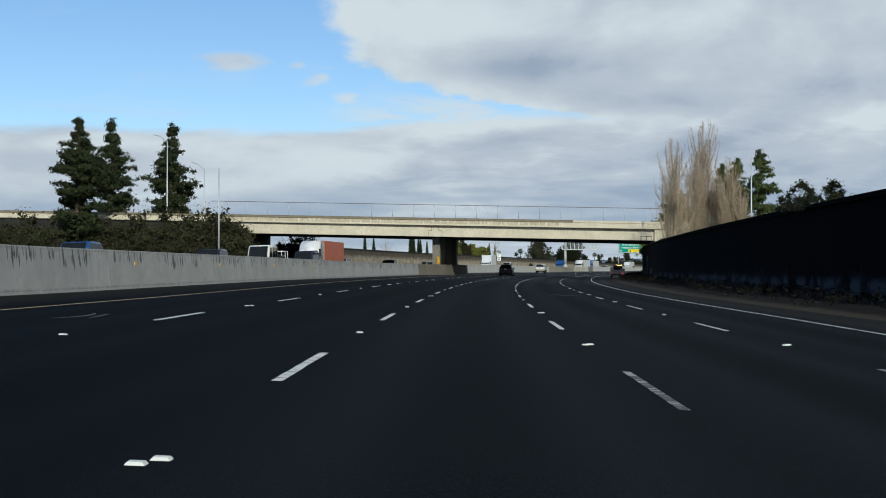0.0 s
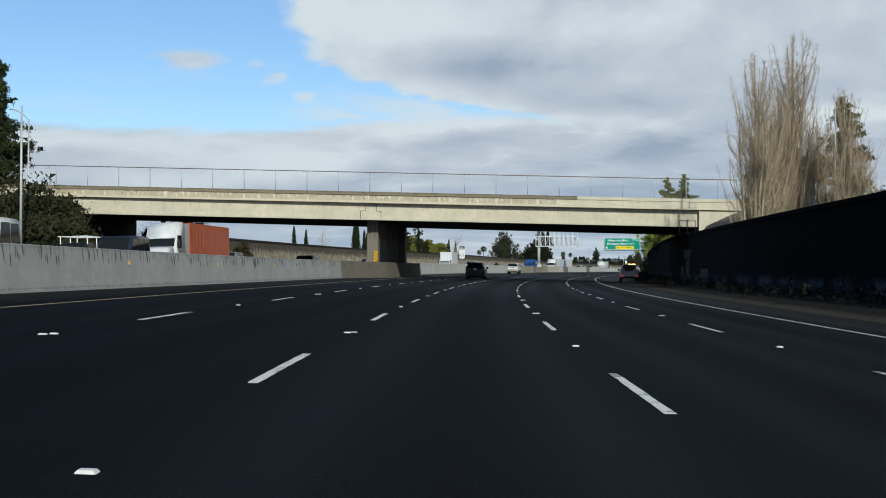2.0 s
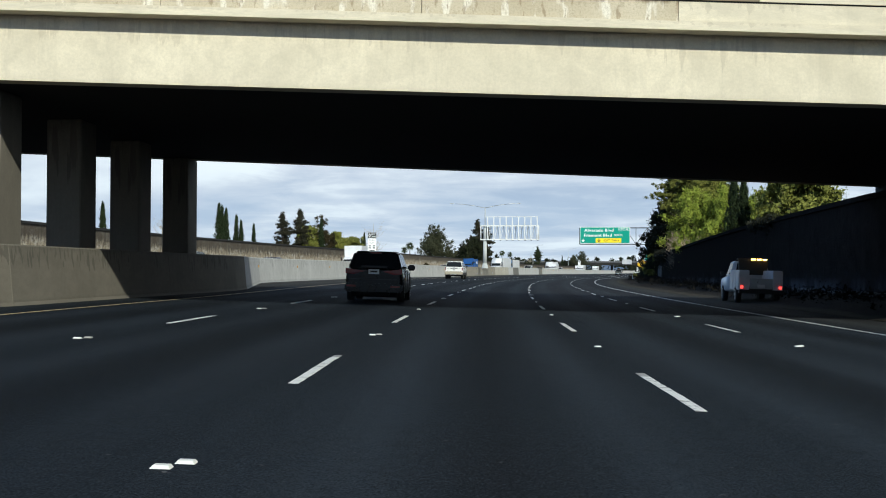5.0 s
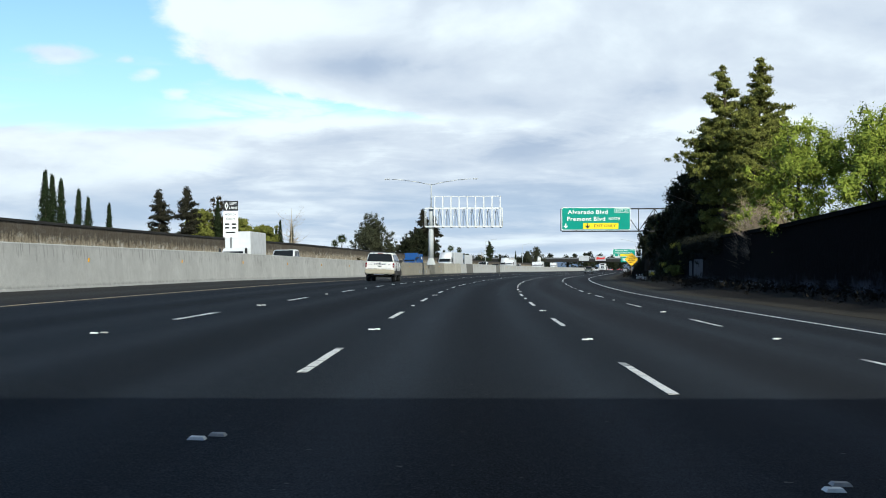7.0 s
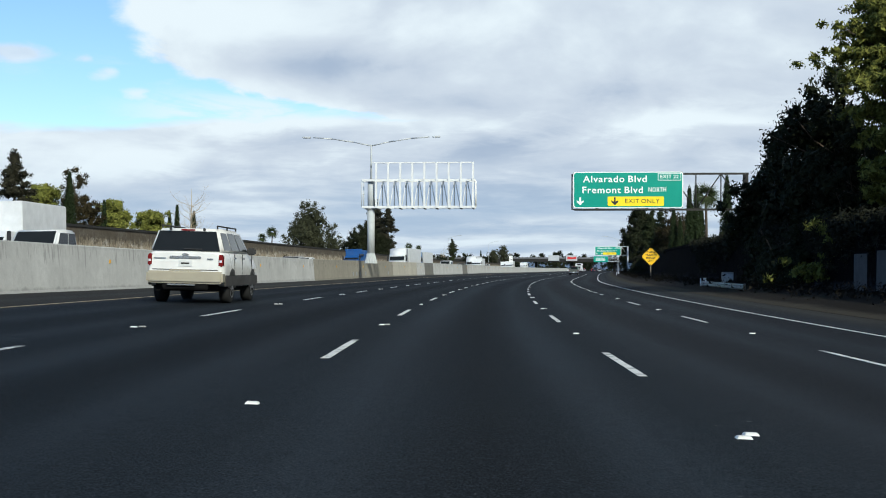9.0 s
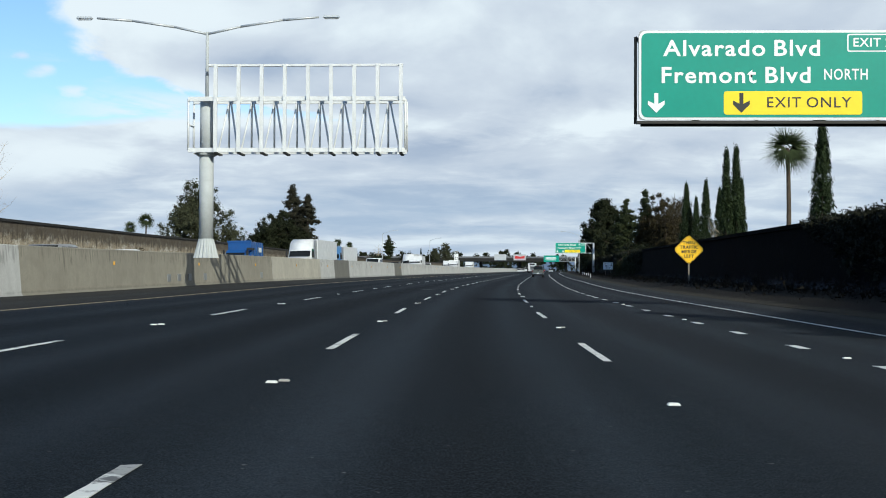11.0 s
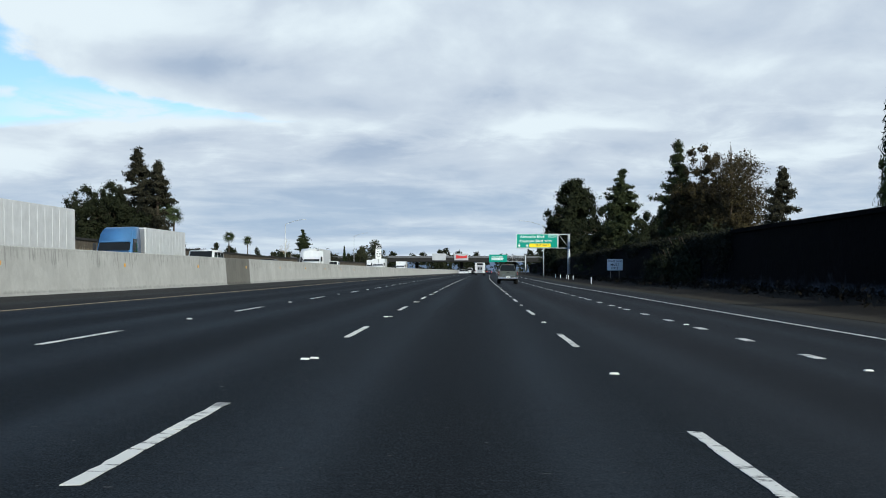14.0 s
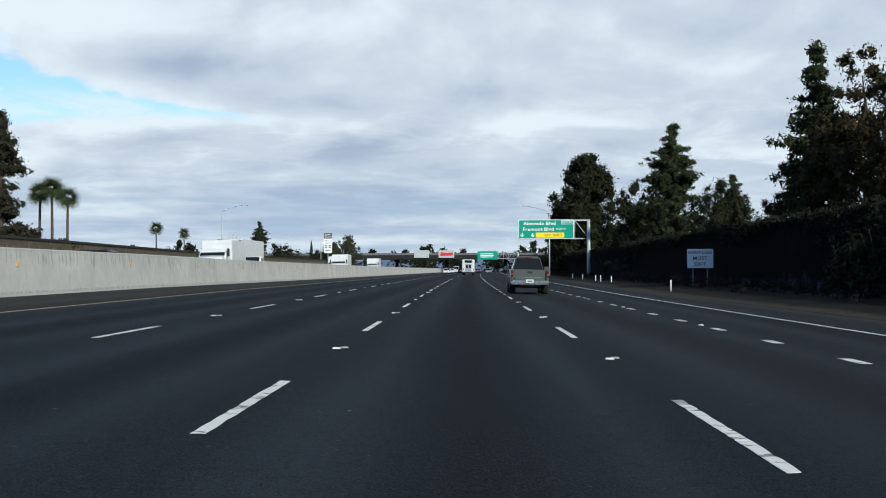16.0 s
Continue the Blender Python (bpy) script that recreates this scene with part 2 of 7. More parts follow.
def asphalt_material():
    """Dark fine-grained asphalt with a dull sheen; u is metres across, v metres along."""
    k = Nodes("asphalt", 0.6, 0, 0.075)
    vec, u, v = k.uv()
    m = k.n.new("ShaderNodeMapping")
    m.inputs[3].default_value = (1, 0.035, 1)
    k.l.new(vec, m.inputs[0])
    streak = k.noise(m.outputs[0], 1.1, 5, 0.6)
    fine = k.noise(vec, 18, 5, 0.9)
    patch = k.noise(vec, 0.18, 4, 0.6)
    # oil drips down the middle of each lane, paler polished wheel tracks beside it
    lane = k.math("PINGPONG", k.math("ADD", u, 1.79), 1.83)
    oil = k.step(lane, 1.05, 1.8)
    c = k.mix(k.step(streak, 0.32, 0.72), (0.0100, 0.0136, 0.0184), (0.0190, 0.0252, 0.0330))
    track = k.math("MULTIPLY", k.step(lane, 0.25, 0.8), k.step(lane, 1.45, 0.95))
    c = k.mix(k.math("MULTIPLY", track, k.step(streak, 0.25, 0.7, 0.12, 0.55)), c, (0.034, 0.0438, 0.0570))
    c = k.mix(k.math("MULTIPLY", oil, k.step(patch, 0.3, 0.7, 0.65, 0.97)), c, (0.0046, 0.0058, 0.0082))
    c = k.mix(k.step(patch, 0.45, 0.8, 0, 0.3), c, (0.015, 0.017, 0.020))
    # stones of the mix that show bright or black, and stray grit
    c = k.mix(k.step(fine, 0.53, 0.68, 0, 0.85), c, (0.058, 0.070, 0.083))
    c = k.mix(k.step(fine, 0.47, 0.34, 0, 0.92), c, (0.0025, 0.003, 0.0036))
    stone = k.noise(vec, 62, 3, 0.85)
    c = k.mix(k.step(stone, 0.53, 0.66, 0, 0.8), c, (0.062, 0.074, 0.087))
    c = k.mix(k.step(stone, 0.48, 0.32, 0, 0.9), c, (0.0012, 0.0013, 0.002))
    mid = k.noise(vec, 4.5, 4, 0.7)
    c = k.mix(k.step(mid, 0.52, 0.75, 0, 0.55), c, (0.0075, 0.0085, 0.0105))
    grit = k.noise(vec, 9.0, 2, 0.5)
    c = k.mix(k.step(grit, 0.74, 0.77, 0, 0.7), c, (0.16, 0.16, 0.16))
    # the first stretch is blacker, its inner lanes most of all
    first_stretch = k.math("ADD", k.step(v, 158.0, 122.0), k.math("MULTIPLY", k.step(v, 118.0, 105.0), k.step(u, 0.5, -3.5, 0.0, 0.42)))
    c = k.mix(k.math("MULTIPLY", first_stretch, 0.58), c, (0.0022, 0.0030, 0.0046))
    # the outer lanes are paler past the bridge, the inner ones darker as far as v 450
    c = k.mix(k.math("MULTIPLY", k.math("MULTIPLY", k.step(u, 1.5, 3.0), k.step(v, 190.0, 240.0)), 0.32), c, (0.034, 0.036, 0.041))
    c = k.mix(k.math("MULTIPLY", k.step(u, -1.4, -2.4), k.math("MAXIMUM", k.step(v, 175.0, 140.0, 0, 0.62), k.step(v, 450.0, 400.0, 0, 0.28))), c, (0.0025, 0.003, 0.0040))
    # paler, dustier shoulders outside the edge lines
    dusty = k.noise(m.outputs[0], 0.5, 4, 0.6)
    side = k.math("MAXIMUM", k.math("MULTIPLY", k.step(u, 8.8, 10.2), k.step(v, 150.0, 230.0, 0.5, 1.0)), k.math("MULTIPLY", k.step(u, -9.6, -11.0), k.step(v, 200.0, 260.0, 0.5, 1.0)))
    c = k.mix(k.math("MULTIPLY", side, k.step(dusty, 0.3, 0.7, 0.42, 0.8)), c, (0.050, 0.048, 0.043))
    k.base(c)
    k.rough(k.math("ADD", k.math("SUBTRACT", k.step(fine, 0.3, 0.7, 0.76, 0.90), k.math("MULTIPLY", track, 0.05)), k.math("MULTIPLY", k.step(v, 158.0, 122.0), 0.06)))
    k.put(k.b.inputs["Specular IOR Level"], k.math("MULTIPLY", k.step(stone, 0.38, 0.66, 0.02, 0.07), k.step(fine, 0.3, 0.7, 0.6, 1.2)))
    k.bump(k.math("ADD", fine, k.math("MULTIPLY", stone, 0.5)), 0.6, 0.012)
    return k.m


def concrete_material(name, tone, streaks=0.5, dirt=(0.07, 0.065, 0.055), tall=1.5, foot_dirt=0.6):
    """Cast concrete; uv is metres along and up from the foot, in parts of the height, which is about tall metres."""
    k = Nodes(name, 0.85, 0, 0.3)
    uvs, u, v = k.uv()

    def scaled(x, y):
        m = k.n.new("ShaderNodeMapping")
        m.inputs[3].default_value = (x, y * tall, 1)
        k.l.new(uvs, m.inputs[0])
        return m.outputs[0]

    vec, drip = scaled(1, 1), scaled(1, 0.13)
    big, mid, fine = k.noise(vec, 0.35, 5, 0.6), k.noise(vec, 2.6, 5, 0.65), k.noise(vec, 16, 4, 0.65)
    run, group = k.noise(drip, 5.2, 3, 0.55), k.noise(drip, 0.30, 3, 0.6)
    c = k.mix(k.step(big, 0.3, 0.7), tuple(x * 0.84 for x in tone), tuple(min(1, x * 1.10) for x in tone))
    c = k.mix(k.step(mid, 0.42, 0.72, 0, 0.40), c, tuple(x * 0.66 for x in tone))
    c = k.mix(k.step(fine, 0.38, 0.78, 0, 0.35), c, tuple(x * 0.6 for x in tone))
    # old repair coats: greyer areas with a clear edge, and faint runs all over
    c = k.mix(k.step(k.noise(vec, 0.6, 2, 0.4), 0.55, 0.575, 0, 0.20), c, tuple(x * 0.66 for x in tone))
    c = k.mix(k.step(k.noise(drip, 2.2, 5, 0.7), 0.52, 0.74, 0, 0.35), c, tuple(x * 0.6 for x in tone))
    # runs of black mould that start at the top edge in groups and end at uneven lengths
    reach = k.step(k.math("ADD", k.math("MULTIPLY", group, 0.5), k.math("MULTIPLY", run, 0.7)), 0.52, 0.84, 1.0, 0.30)
    top = k.step(k.math("SUBTRACT", k.math("ADD", v, k.math("MULTIPLY", fine, 0.10)), reach), 0.03, 0.12)
    mark = k.math("MULTIPLY", k.math("MULTIPLY", top, k.step(run, 0.52, 0.57)), k.step(group, 0.42, 0.5))
    rim = k.math("MULTIPLY", k.step(k.math("ADD", v, k.math("MULTIPLY", mid, 0.22)), 1.0, 1.08), k.step(fine, 0.3, 0.6))
    mark = k.math("MAXIMUM", mark, k.math("MULTIPLY", rim, 0.55))
    c = k.mix(k.math("MULTIPLY", mark, streaks), c, dirt)
    foot = k.step(k.math("ADD", v, k.math("MULTIPLY", mid, 0.26)), 0.235, 0.165)
    c = k.mix(k.math("MULTIPLY", foot, foot_dirt), c, tuple(x * 0.28 for x in tone))
    k.base(c)
    k.bump(k.math("ADD", k.math("MULTIPLY", fine, 0.5), mid), 0.3, 0.012)
    return k.m


def parapet_material():
    """Old parapet concrete: brown and grey stains, pale washed streaks and board marks."""
    k = Nodes("stained_parapet_concrete", 0.88, 0, 0.25)
    uvs, u, v = k.uv()

    def scaled(x, y):
        m = k.n.new("ShaderNodeMapping")
        m.inputs[3].default_value = (x, y * 0.5, 1)
        k.l.new(uvs, m.inputs[0])
        return m.outputs[0]

    vec, drip = scaled(1, 1), scaled(1, 0.25)
    big, mid, fine = k.noise(vec, 0.5, 4, 0.6), k.noise(vec, 4.0, 6, 0.7), k.noise(vec, 20, 4, 0.7)
    c = k.mix(k.step(big, 0.35, 0.65), (0.46, 0.395, 0.275), (0.60, 0.535, 0.40))
    c = k.mix(k.step(k.noise(drip, 3.0, 3, 0.5), 0.55, 0.60, 0, 0.8), c, (0.78, 0.74, 0.63))
    c = k.mix(k.step(k.noise(drip, 6.0, 4, 0.6), 0.57, 0.64, 0, 0.7), c, (0.27, 0.20, 0.12))
    c = k.mix(k.step(mid, 0.54, 0.68, 0, 0.6), c, (0.30, 0.245, 0.165))
    c = k.mix(k.step(fine, 0.45, 0.75, 0, 0.4), c, (0.25, 0.21, 0.15))
    top = k.step(k.math("ADD", v, k.math("MULTIPLY", k.noise(drip, 4.5, 4, 0.6), 0.9)), 1.30, 1.50)
    c = k.mix(k.math("MULTIPLY", top, 0.75), c, (0.13, 0.085, 0.045))
    k.base(c)
    k.bump(mid, 0.4, 0.015)
    return k.m


def mottled_wall_material():
    """Old rendered wall: tan with washed-out white areas, brown blotches and a sooty upper edge."""
    k = Nodes("mottled_wall", 0.9, 0, 0.2)
    uvs, u, v = k.uv()

    def scaled(x, y):
        m = k.n.new("ShaderNodeMapping")
        m.inputs[3].default_value = (x, y * 4.2, 1)
        k.l.new(uvs, m.inputs[0])
        return m.outputs[0]

    flat, vec, drip = scaled(0.5, 1.3), scaled(1, 1), scaled(1, 0.15)
    big, mid, fine = k.noise(vec, 0.22, 5, 0.65), k.noise(vec, 1.5, 6, 0.7), k.noise(vec, 6, 5, 0.7)
    run = k.noise(drip, 2.4, 4, 0.65)
    c = k.mix(k.step(big, 0.35, 0.65), (0.34, 0.285, 0.20), (0.47, 0.405, 0.30))
    c = k.mix(k.step(k.noise(flat, 0.9, 6, 0.7), 0.50, 0.60, 0, 0.85), c, (0.66, 0.62, 0.53))
    c = k.mix(k.step(mid, 0.50, 0.62, 0, 0.75), c, (0.17, 0.13, 0.085))
    c = k.mix(k.step(fine, 0.45, 0.7, 0, 0.6), c, (0.21, 0.175, 0.125))
    c = k.mix(k.step(run, 0.55, 0.66, 0, 0.65), c, (0.12, 0.10, 0.075))
    soot = k.step(k.math("ADD", v, k.math("ADD", k.math("MULTIPLY", mid, 0.4), k.math("MULTIPLY", run, 0.35))), 0.98, 1.18)
    c = k.mix(k.math("MULTIPLY", soot, 0.85), c, (0.060, 0.050, 0.040))
    k.base(c)
    k.bump(mid, 0.5, 0.03)
    return k.m


def soot_wall_material():
    """Retaining wall under soot and dead creeper, with bare and painted-over patches near its foot."""
    k = Nodes("sooty_wall", 0.95, 0, 0.02)
    vec, u, v = k.uv()
    m = k.n.new("ShaderNodeMapping")
    m.inputs[3].default_value = (1, 4.4, 1)
    k.l.new(vec, m.inputs[0])
    big = k.noise(m.outputs[0], 0.17, 5, 0.65)
    mid = k.noise(m.outputs[0], 0.75, 6, 0.68)
    fine = k.noise(m.outputs[0], 3.4, 6, 0.7)
    # besides soot, the shade on the wall is put into this near-black
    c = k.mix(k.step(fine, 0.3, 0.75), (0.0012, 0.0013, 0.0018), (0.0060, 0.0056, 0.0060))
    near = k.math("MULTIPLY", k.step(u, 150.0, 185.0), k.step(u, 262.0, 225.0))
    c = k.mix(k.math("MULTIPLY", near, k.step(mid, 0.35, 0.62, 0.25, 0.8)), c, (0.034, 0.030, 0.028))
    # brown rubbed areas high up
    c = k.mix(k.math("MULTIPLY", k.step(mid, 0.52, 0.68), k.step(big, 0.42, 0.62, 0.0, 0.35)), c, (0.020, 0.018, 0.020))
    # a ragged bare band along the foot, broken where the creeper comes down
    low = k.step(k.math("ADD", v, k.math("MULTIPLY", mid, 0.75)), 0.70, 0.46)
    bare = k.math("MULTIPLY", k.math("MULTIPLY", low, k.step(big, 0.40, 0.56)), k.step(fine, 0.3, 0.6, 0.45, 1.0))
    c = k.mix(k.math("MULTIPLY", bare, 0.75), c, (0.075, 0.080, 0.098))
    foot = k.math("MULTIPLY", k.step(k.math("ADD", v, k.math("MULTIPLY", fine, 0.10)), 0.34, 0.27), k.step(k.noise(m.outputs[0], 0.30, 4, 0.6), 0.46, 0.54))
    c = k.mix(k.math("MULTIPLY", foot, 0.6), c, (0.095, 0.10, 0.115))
    k.base(c)
    k.bump(fine, 0.8, 0.08)
    return k.m


def leaf_material(name, dark, lightc, gloss=0.7):
    k = Nodes(name, gloss, 0, 0.1)
    dark, lightc = tuple(a + 0.2 * (b - a) for a, b in zip(dark, lightc)), tuple(a + 0.9 * (b - a) for a, b in zip(dark, lightc))
    g = k.n.new("ShaderNodeNewGeometry")
    k.base(k.mix(g.outputs["Random Per Island"], (*dark, 1), (*lightc, 1)))
    k.b.inputs["Subsurface Weight"].default_value = 0.0
    return k.m


def glass_material(name="car_glass", c=(0.012, 0.014, 0.016)):
    k = Nodes(name, 0.05, 0, 0.08)
    v = k.coords()
    k.base(k.mix(k.noise(v, 2.0, 3), c, tuple(x * 1.6 for x in c)))
    return k.m


def paint_material(name, c, metal=0.0, rough=0.3, spec=0.5):
    k = Nodes(name, rough, metal, spec)
    v = k.coords()
    n = k.noise(v, 1.5, 5, 0.6)
    k.base(k.mix(k.step(n, 0.35, 0.75), c, tuple(x * 0.8 + 0.01 for x in c)))
    k.rough(k.step(n, 0.3, 0.7, rough - 0.05, rough + 0.12))
    k.b.inputs["Coat Weight"].default_value = 0.5 * spec
    k.b.inputs["Coat Roughness"].default_value = 0.12
    return k.m


def worn_paint_material(name, c, wear=0.5, gone=0.565):
    """Thermoplastic road paint, cracked and scuffed through to the asphalt."""
    k = Nodes(name, 0.65, 0, 0.4)
    v = k.coords()
    o = k.n.new("ShaderNodeObjectInfo")
    shift = k.n.new("ShaderNodeVectorMath")
    k.l.new(v, shift.inputs[0])
    k.l.new(o.outputs["Location"], shift.inputs[1])
    n = k.noise(shift.outputs[0], 9, 6, 0.7)
    big = k.noise(shift.outputs[0], 1.6, 3, 0.6)
    m2 = k.n.new("ShaderNodeMapping")
    m2.inputs[3].default_value = (0.5, 3.0, 1)
    k.l.new(shift.outputs[0], m2.inputs[0])
    crack = k.noise(m2.outputs[0], 1.6, 5, 0.65)
    worn = k.step(k.math("ADD", k.math("MULTIPLY", n, 0.45), k.math("MULTIPLY", crack, 0.6)), gone, gone + 0.055, 0, wear)
    k.base(k.mix(worn, c, (0.045, 0.045, 0.046)))
    return k.m


def glow_material(name, c, strength):
    k = Nodes(name, 0.4)
    k.base(c)
    k.put(k.b.inputs["Emission Color"], c)
    k.b.inputs["Emission Strength"].default_value = strength
    return k.m


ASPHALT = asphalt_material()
BARRIER_C = concrete_material("barrier_concrete", (0.48, 0.485, 0.485), 0.85, (0.05, 0.05, 0.048))
BARRIER_MID = concrete_material("smooth_barrier_concrete", (0.60, 0.60, 0.585), 0.38, (0.09, 0.09, 0.08), foot_dirt=0.5)
BARRIER_OLD = concrete_material("weathered_barrier_concrete", (0.36, 0.335, 0.275), 0.45, foot_dirt=0.4)
BARRIER_TAN = concrete_material("tan_barrier_concrete", (0.55, 0.52, 0.44), 0.2)
PATCH_GREY = concrete_material("repainted_barrier", (0.21, 0.205, 0.185), 0.35)
BRIDGE_C = concrete_material("bridge_concrete", (0.70, 0.635, 0.485), 0.18, (0.20, 0.16, 0.11), 1.4, 0.1)
BRIDGE_OLD = parapet_material()
# near-black: shade under the decks is put into the colour; dark copings share it
UNDER_C = concrete_material("dark_shaded_concrete", (0.024, 0.0235, 0.023), 0.3)
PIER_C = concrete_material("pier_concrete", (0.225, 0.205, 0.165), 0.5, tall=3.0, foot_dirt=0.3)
FAR_WALL = mottled_wall_material()
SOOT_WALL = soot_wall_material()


def verge_material():
    """Sandy grit beside the paving; to the wall, leaf litter with shade painted into it."""
    k = Nodes("verge_dirt", 0.95, 0, 0.12)
    vec, u, v = k.uv()
    w = k.coords()
    big, fine = k.noise(w, 0.7, 5, 0.65), k.noise(w, 9, 5, 0.75)
    sand = k.mix(k.step(fine, 0.3, 0.7), (0.026, 0.023, 0.017), (0.062, 0.054, 0.040))
    litter = k.mix(k.step(fine, 0.35, 0.7), (0.0035, 0.003, 0.0025), (0.020, 0.016, 0.011))
    k.base(k.mix(k.step(k.math("ADD", v, k.math("MULTIPLY", big, 1.3)), 1.15, 1.75), sand, litter))
    k.bump(fine, 0.8, 0.03)
    return k.m


VERGE = verge_material()
EARTH = plain("earth", (0.10, 0.095, 0.06), 0.95, 0, 0.4, 0.06, 0.2, 0.4)
WHITE_LINE = worn_paint_material("white_road_paint", (0.72, 0.72, 0.69), 0.9)
THIN_LINE = worn_paint_material("thin_road_paint", (0.34, 0.34, 0.33), 0.9)
GHOST_LINE = worn_paint_material("nearly_gone_paint", (0.42, 0.42, 0.41), 0.97, 0.47)
YELLOW_LINE = worn_paint_material("yellow_road_paint", (0.40, 0.30, 0.16), 0.9)
MARKER_W = plain("marker_ceramic", (0.75, 0.75, 0.70), 0.4)
MARKER_Y = plain("worn_marker", (0.34, 0.33, 0.30), 0.6, 0, 0.3, 20.0)
GALV = plain("galvanised_steel", (0.55, 0.57, 0.58), 0.5, 0.35, 0.12, 2.0)
POST_STEEL = plain("weathered_post_steel", (0.20, 0.17, 0.13), 0.7, 0.2, 0.2)
SIGN_GREEN = plain("green_sign_sheeting", (0.0, 0.29, 0.205), 0.45, 0, 0.08, 0.8)
SIGN_YELLOW = plain("yellow_sign_sheeting", (1.0, 0.56, 0.0), 0.45, 0, 0.06, 0.8)
EXIT_YELLOW = plain("bright_yellow_sheeting", (1.0, 0.72, 0.0), 0.45, 0, 0.05, 0.8)
SIGN_WHITE = plain("white_sign_sheeting", (0.88, 0.89, 0.88), 0.45, 0, 0.04, 0.8)
SIGN_BLACK = plain("black_sign_paint", (0.015, 0.015, 0.015), 0.5)
SIGN_BACK = plain("sign_aluminium", (0.35, 0.36, 0.36), 0.5, 0.5)
DARK_STEEL = plain("dark_steel", (0.035, 0.033, 0.03), 0.6, 0.4)

# ---- building helpers ----


def part(name, bm, material, parent=None, label=""):
    """Links a bmesh as one mesh object, under a thing or a part."""
    me = bpy.data.meshes.new(name)
    bm.to_mesh(me)
    bm.free()
    for m in material if isinstance(material, (list, tuple)) else [material]:
        me.materials.append(m)
    ob = new(name, me)
    if parent:
        ob.parent = parent
    if label:
        ob["label"] = label
    return ob


def empty(name, m, label, category, group="", kind=""):
    ob = new(name)
    ob.matrix_world = m
    ob.empty_display_size = 0.3
    return tagged(ob, label, category, group, kind)


def box(bm, x0, x1, y0, y1, z0, z1, slot=0, m=None):
    vs = [bm.verts.new((m @ Vector(p)) if m else p) for p in itertools.product((x0, x1), (y0, y1), (z0, z1))]
    for q in ((0, 1, 3, 2), (4, 6, 7, 5), (0, 4, 5, 1), (2, 3, 7, 6), (0, 2, 6, 4), (1, 5, 7, 3)):
        bm.faces.new([vs[i] for i in q]).material_index = slot
    return vs


def rod(bm, a, b, ra, rb=None, n=8, slot=0, caps=True):
    """A tapered round bar from a to b."""
    a, b, rb = Vector(a), Vector(b), ra if rb is None else rb
    q = (b - a).to_track_quat("Z", "Y").to_matrix()
    ring = []
    for p, r in ((a, ra), (b, rb)):
        ring.append([bm.verts.new(p + q @ Vector((r * math.cos(2 * math.pi * i / n), r * math.sin(2 * math.pi * i / n), 0))) for i in range(n)])
    for i in range(n):
        f = bm.faces.new((ring[0][i], ring[0][(i + 1) % n], ring[1][(i + 1) % n], ring[1][i]))
        f.smooth, f.material_index = True, slot
    if caps:
        bm.faces.new(ring[0][::-1]).material_index = slot
        bm.faces.new(ring[1]).material_index = slot


def bevelled(bm, w, seg=2, angle=0.6):
    bmesh.ops.remove_doubles(bm, verts=bm.verts, dist=1e-5)
    es = [e for e in bm.edges if len(e.link_faces) == 2 and e.calc_face_angle(0) > angle]
    bmesh.ops.bevel(bm, geom=es, offset=w, segments=seg, affect="EDGES", clamp_overlap=True)
    bmesh.ops.recalc_face_normals(bm, faces=bm.faces)
    return bm


def span(s0, s1, step):
    n = max(1, round((s1 - s0) / step))
    return [s0 + (s1 - s0) * i / n for i in range(n + 1)]


def sweep(bm, profile, stops, absolute=False, closed=True, slot=0):
    """A section carried along the road. profile(s) gives (lat, z, v) points; v goes into the uv map with s."""
    uv = bm.loops.layers.uv.verify()
    rows = []
    for s in stops:
        pts = profile(s)
        rows.append(([bm.verts.new(at(s, la, z) if absolute else on(s, la, z)) for la, z, _ in pts], s, pts))
    for (ra, sa, pa), (rb, sb, pb) in zip(rows, rows[1:]):
        n = len(ra)
        for i in range(n if closed else n - 1):
            j = (i + 1) % n
            f = bm.faces.new((ra[i], ra[j], rb[j], rb[i]))
            f.material_index = slot
            for lp, (su, vv) in zip(f.loops, ((sa, pa[i][2]), (sa, pa[j][2]), (sb, pb[j][2]), (sb, pb[i][2]))):
                lp[uv].uv = (su, vv)
    if closed:
        for r, s, p in (rows[0], rows[-1]):
            f = bm.faces.new(r)
            for lp, q in zip(f.loops, p):
                lp[uv].uv = (s + q[0], q[2])
    bmesh.ops.recalc_face_normals(bm, faces=bm.faces)
    return bm


def uvbox(bm, m, x0, x1, y0, y1, z0, z1):
    """A box with uv in metres along and in parts of its height."""
    uv = bm.loops.layers.uv.verify()
    vs = [bm.verts.new(m @ Vector(p)) for p in itertools.product((x0, x1), (y0, y1), (z0, z1))]
    loc = list(itertools.product((x0, x1), (y0, y1), (z0, z1)))
    for q in ((0, 1, 3, 2), (4, 6, 7, 5), (0, 4, 5, 1), (2, 3, 7, 6), (0, 2, 6, 4), (1, 5, 7, 3)):
        f = bm.faces.new([vs[i] for i in q])
        for lp, i in zip(f.loops, q):
            x, y, z = loc[i]
            lp[uv].uv = (x + y, (z - z0) / max(1e-6, z1 - z0))
    return bm


def run_of(table):
    xs, ys = zip(*table)
    return lambda s: float(np.interp(s, xs, ys))


# ---- ground and carriageways ----
bm = bmesh.new()
bmesh.ops.create_grid(bm, x_segments=24, y_segments=24, size=4500)
bmesh.ops.translate(bm, verts=bm.verts, vec=(0, 600, -1.6))
tagged(part("ground", bm, EARTH), "flat dry earth reaching to the horizon", "ground", kind="structure")

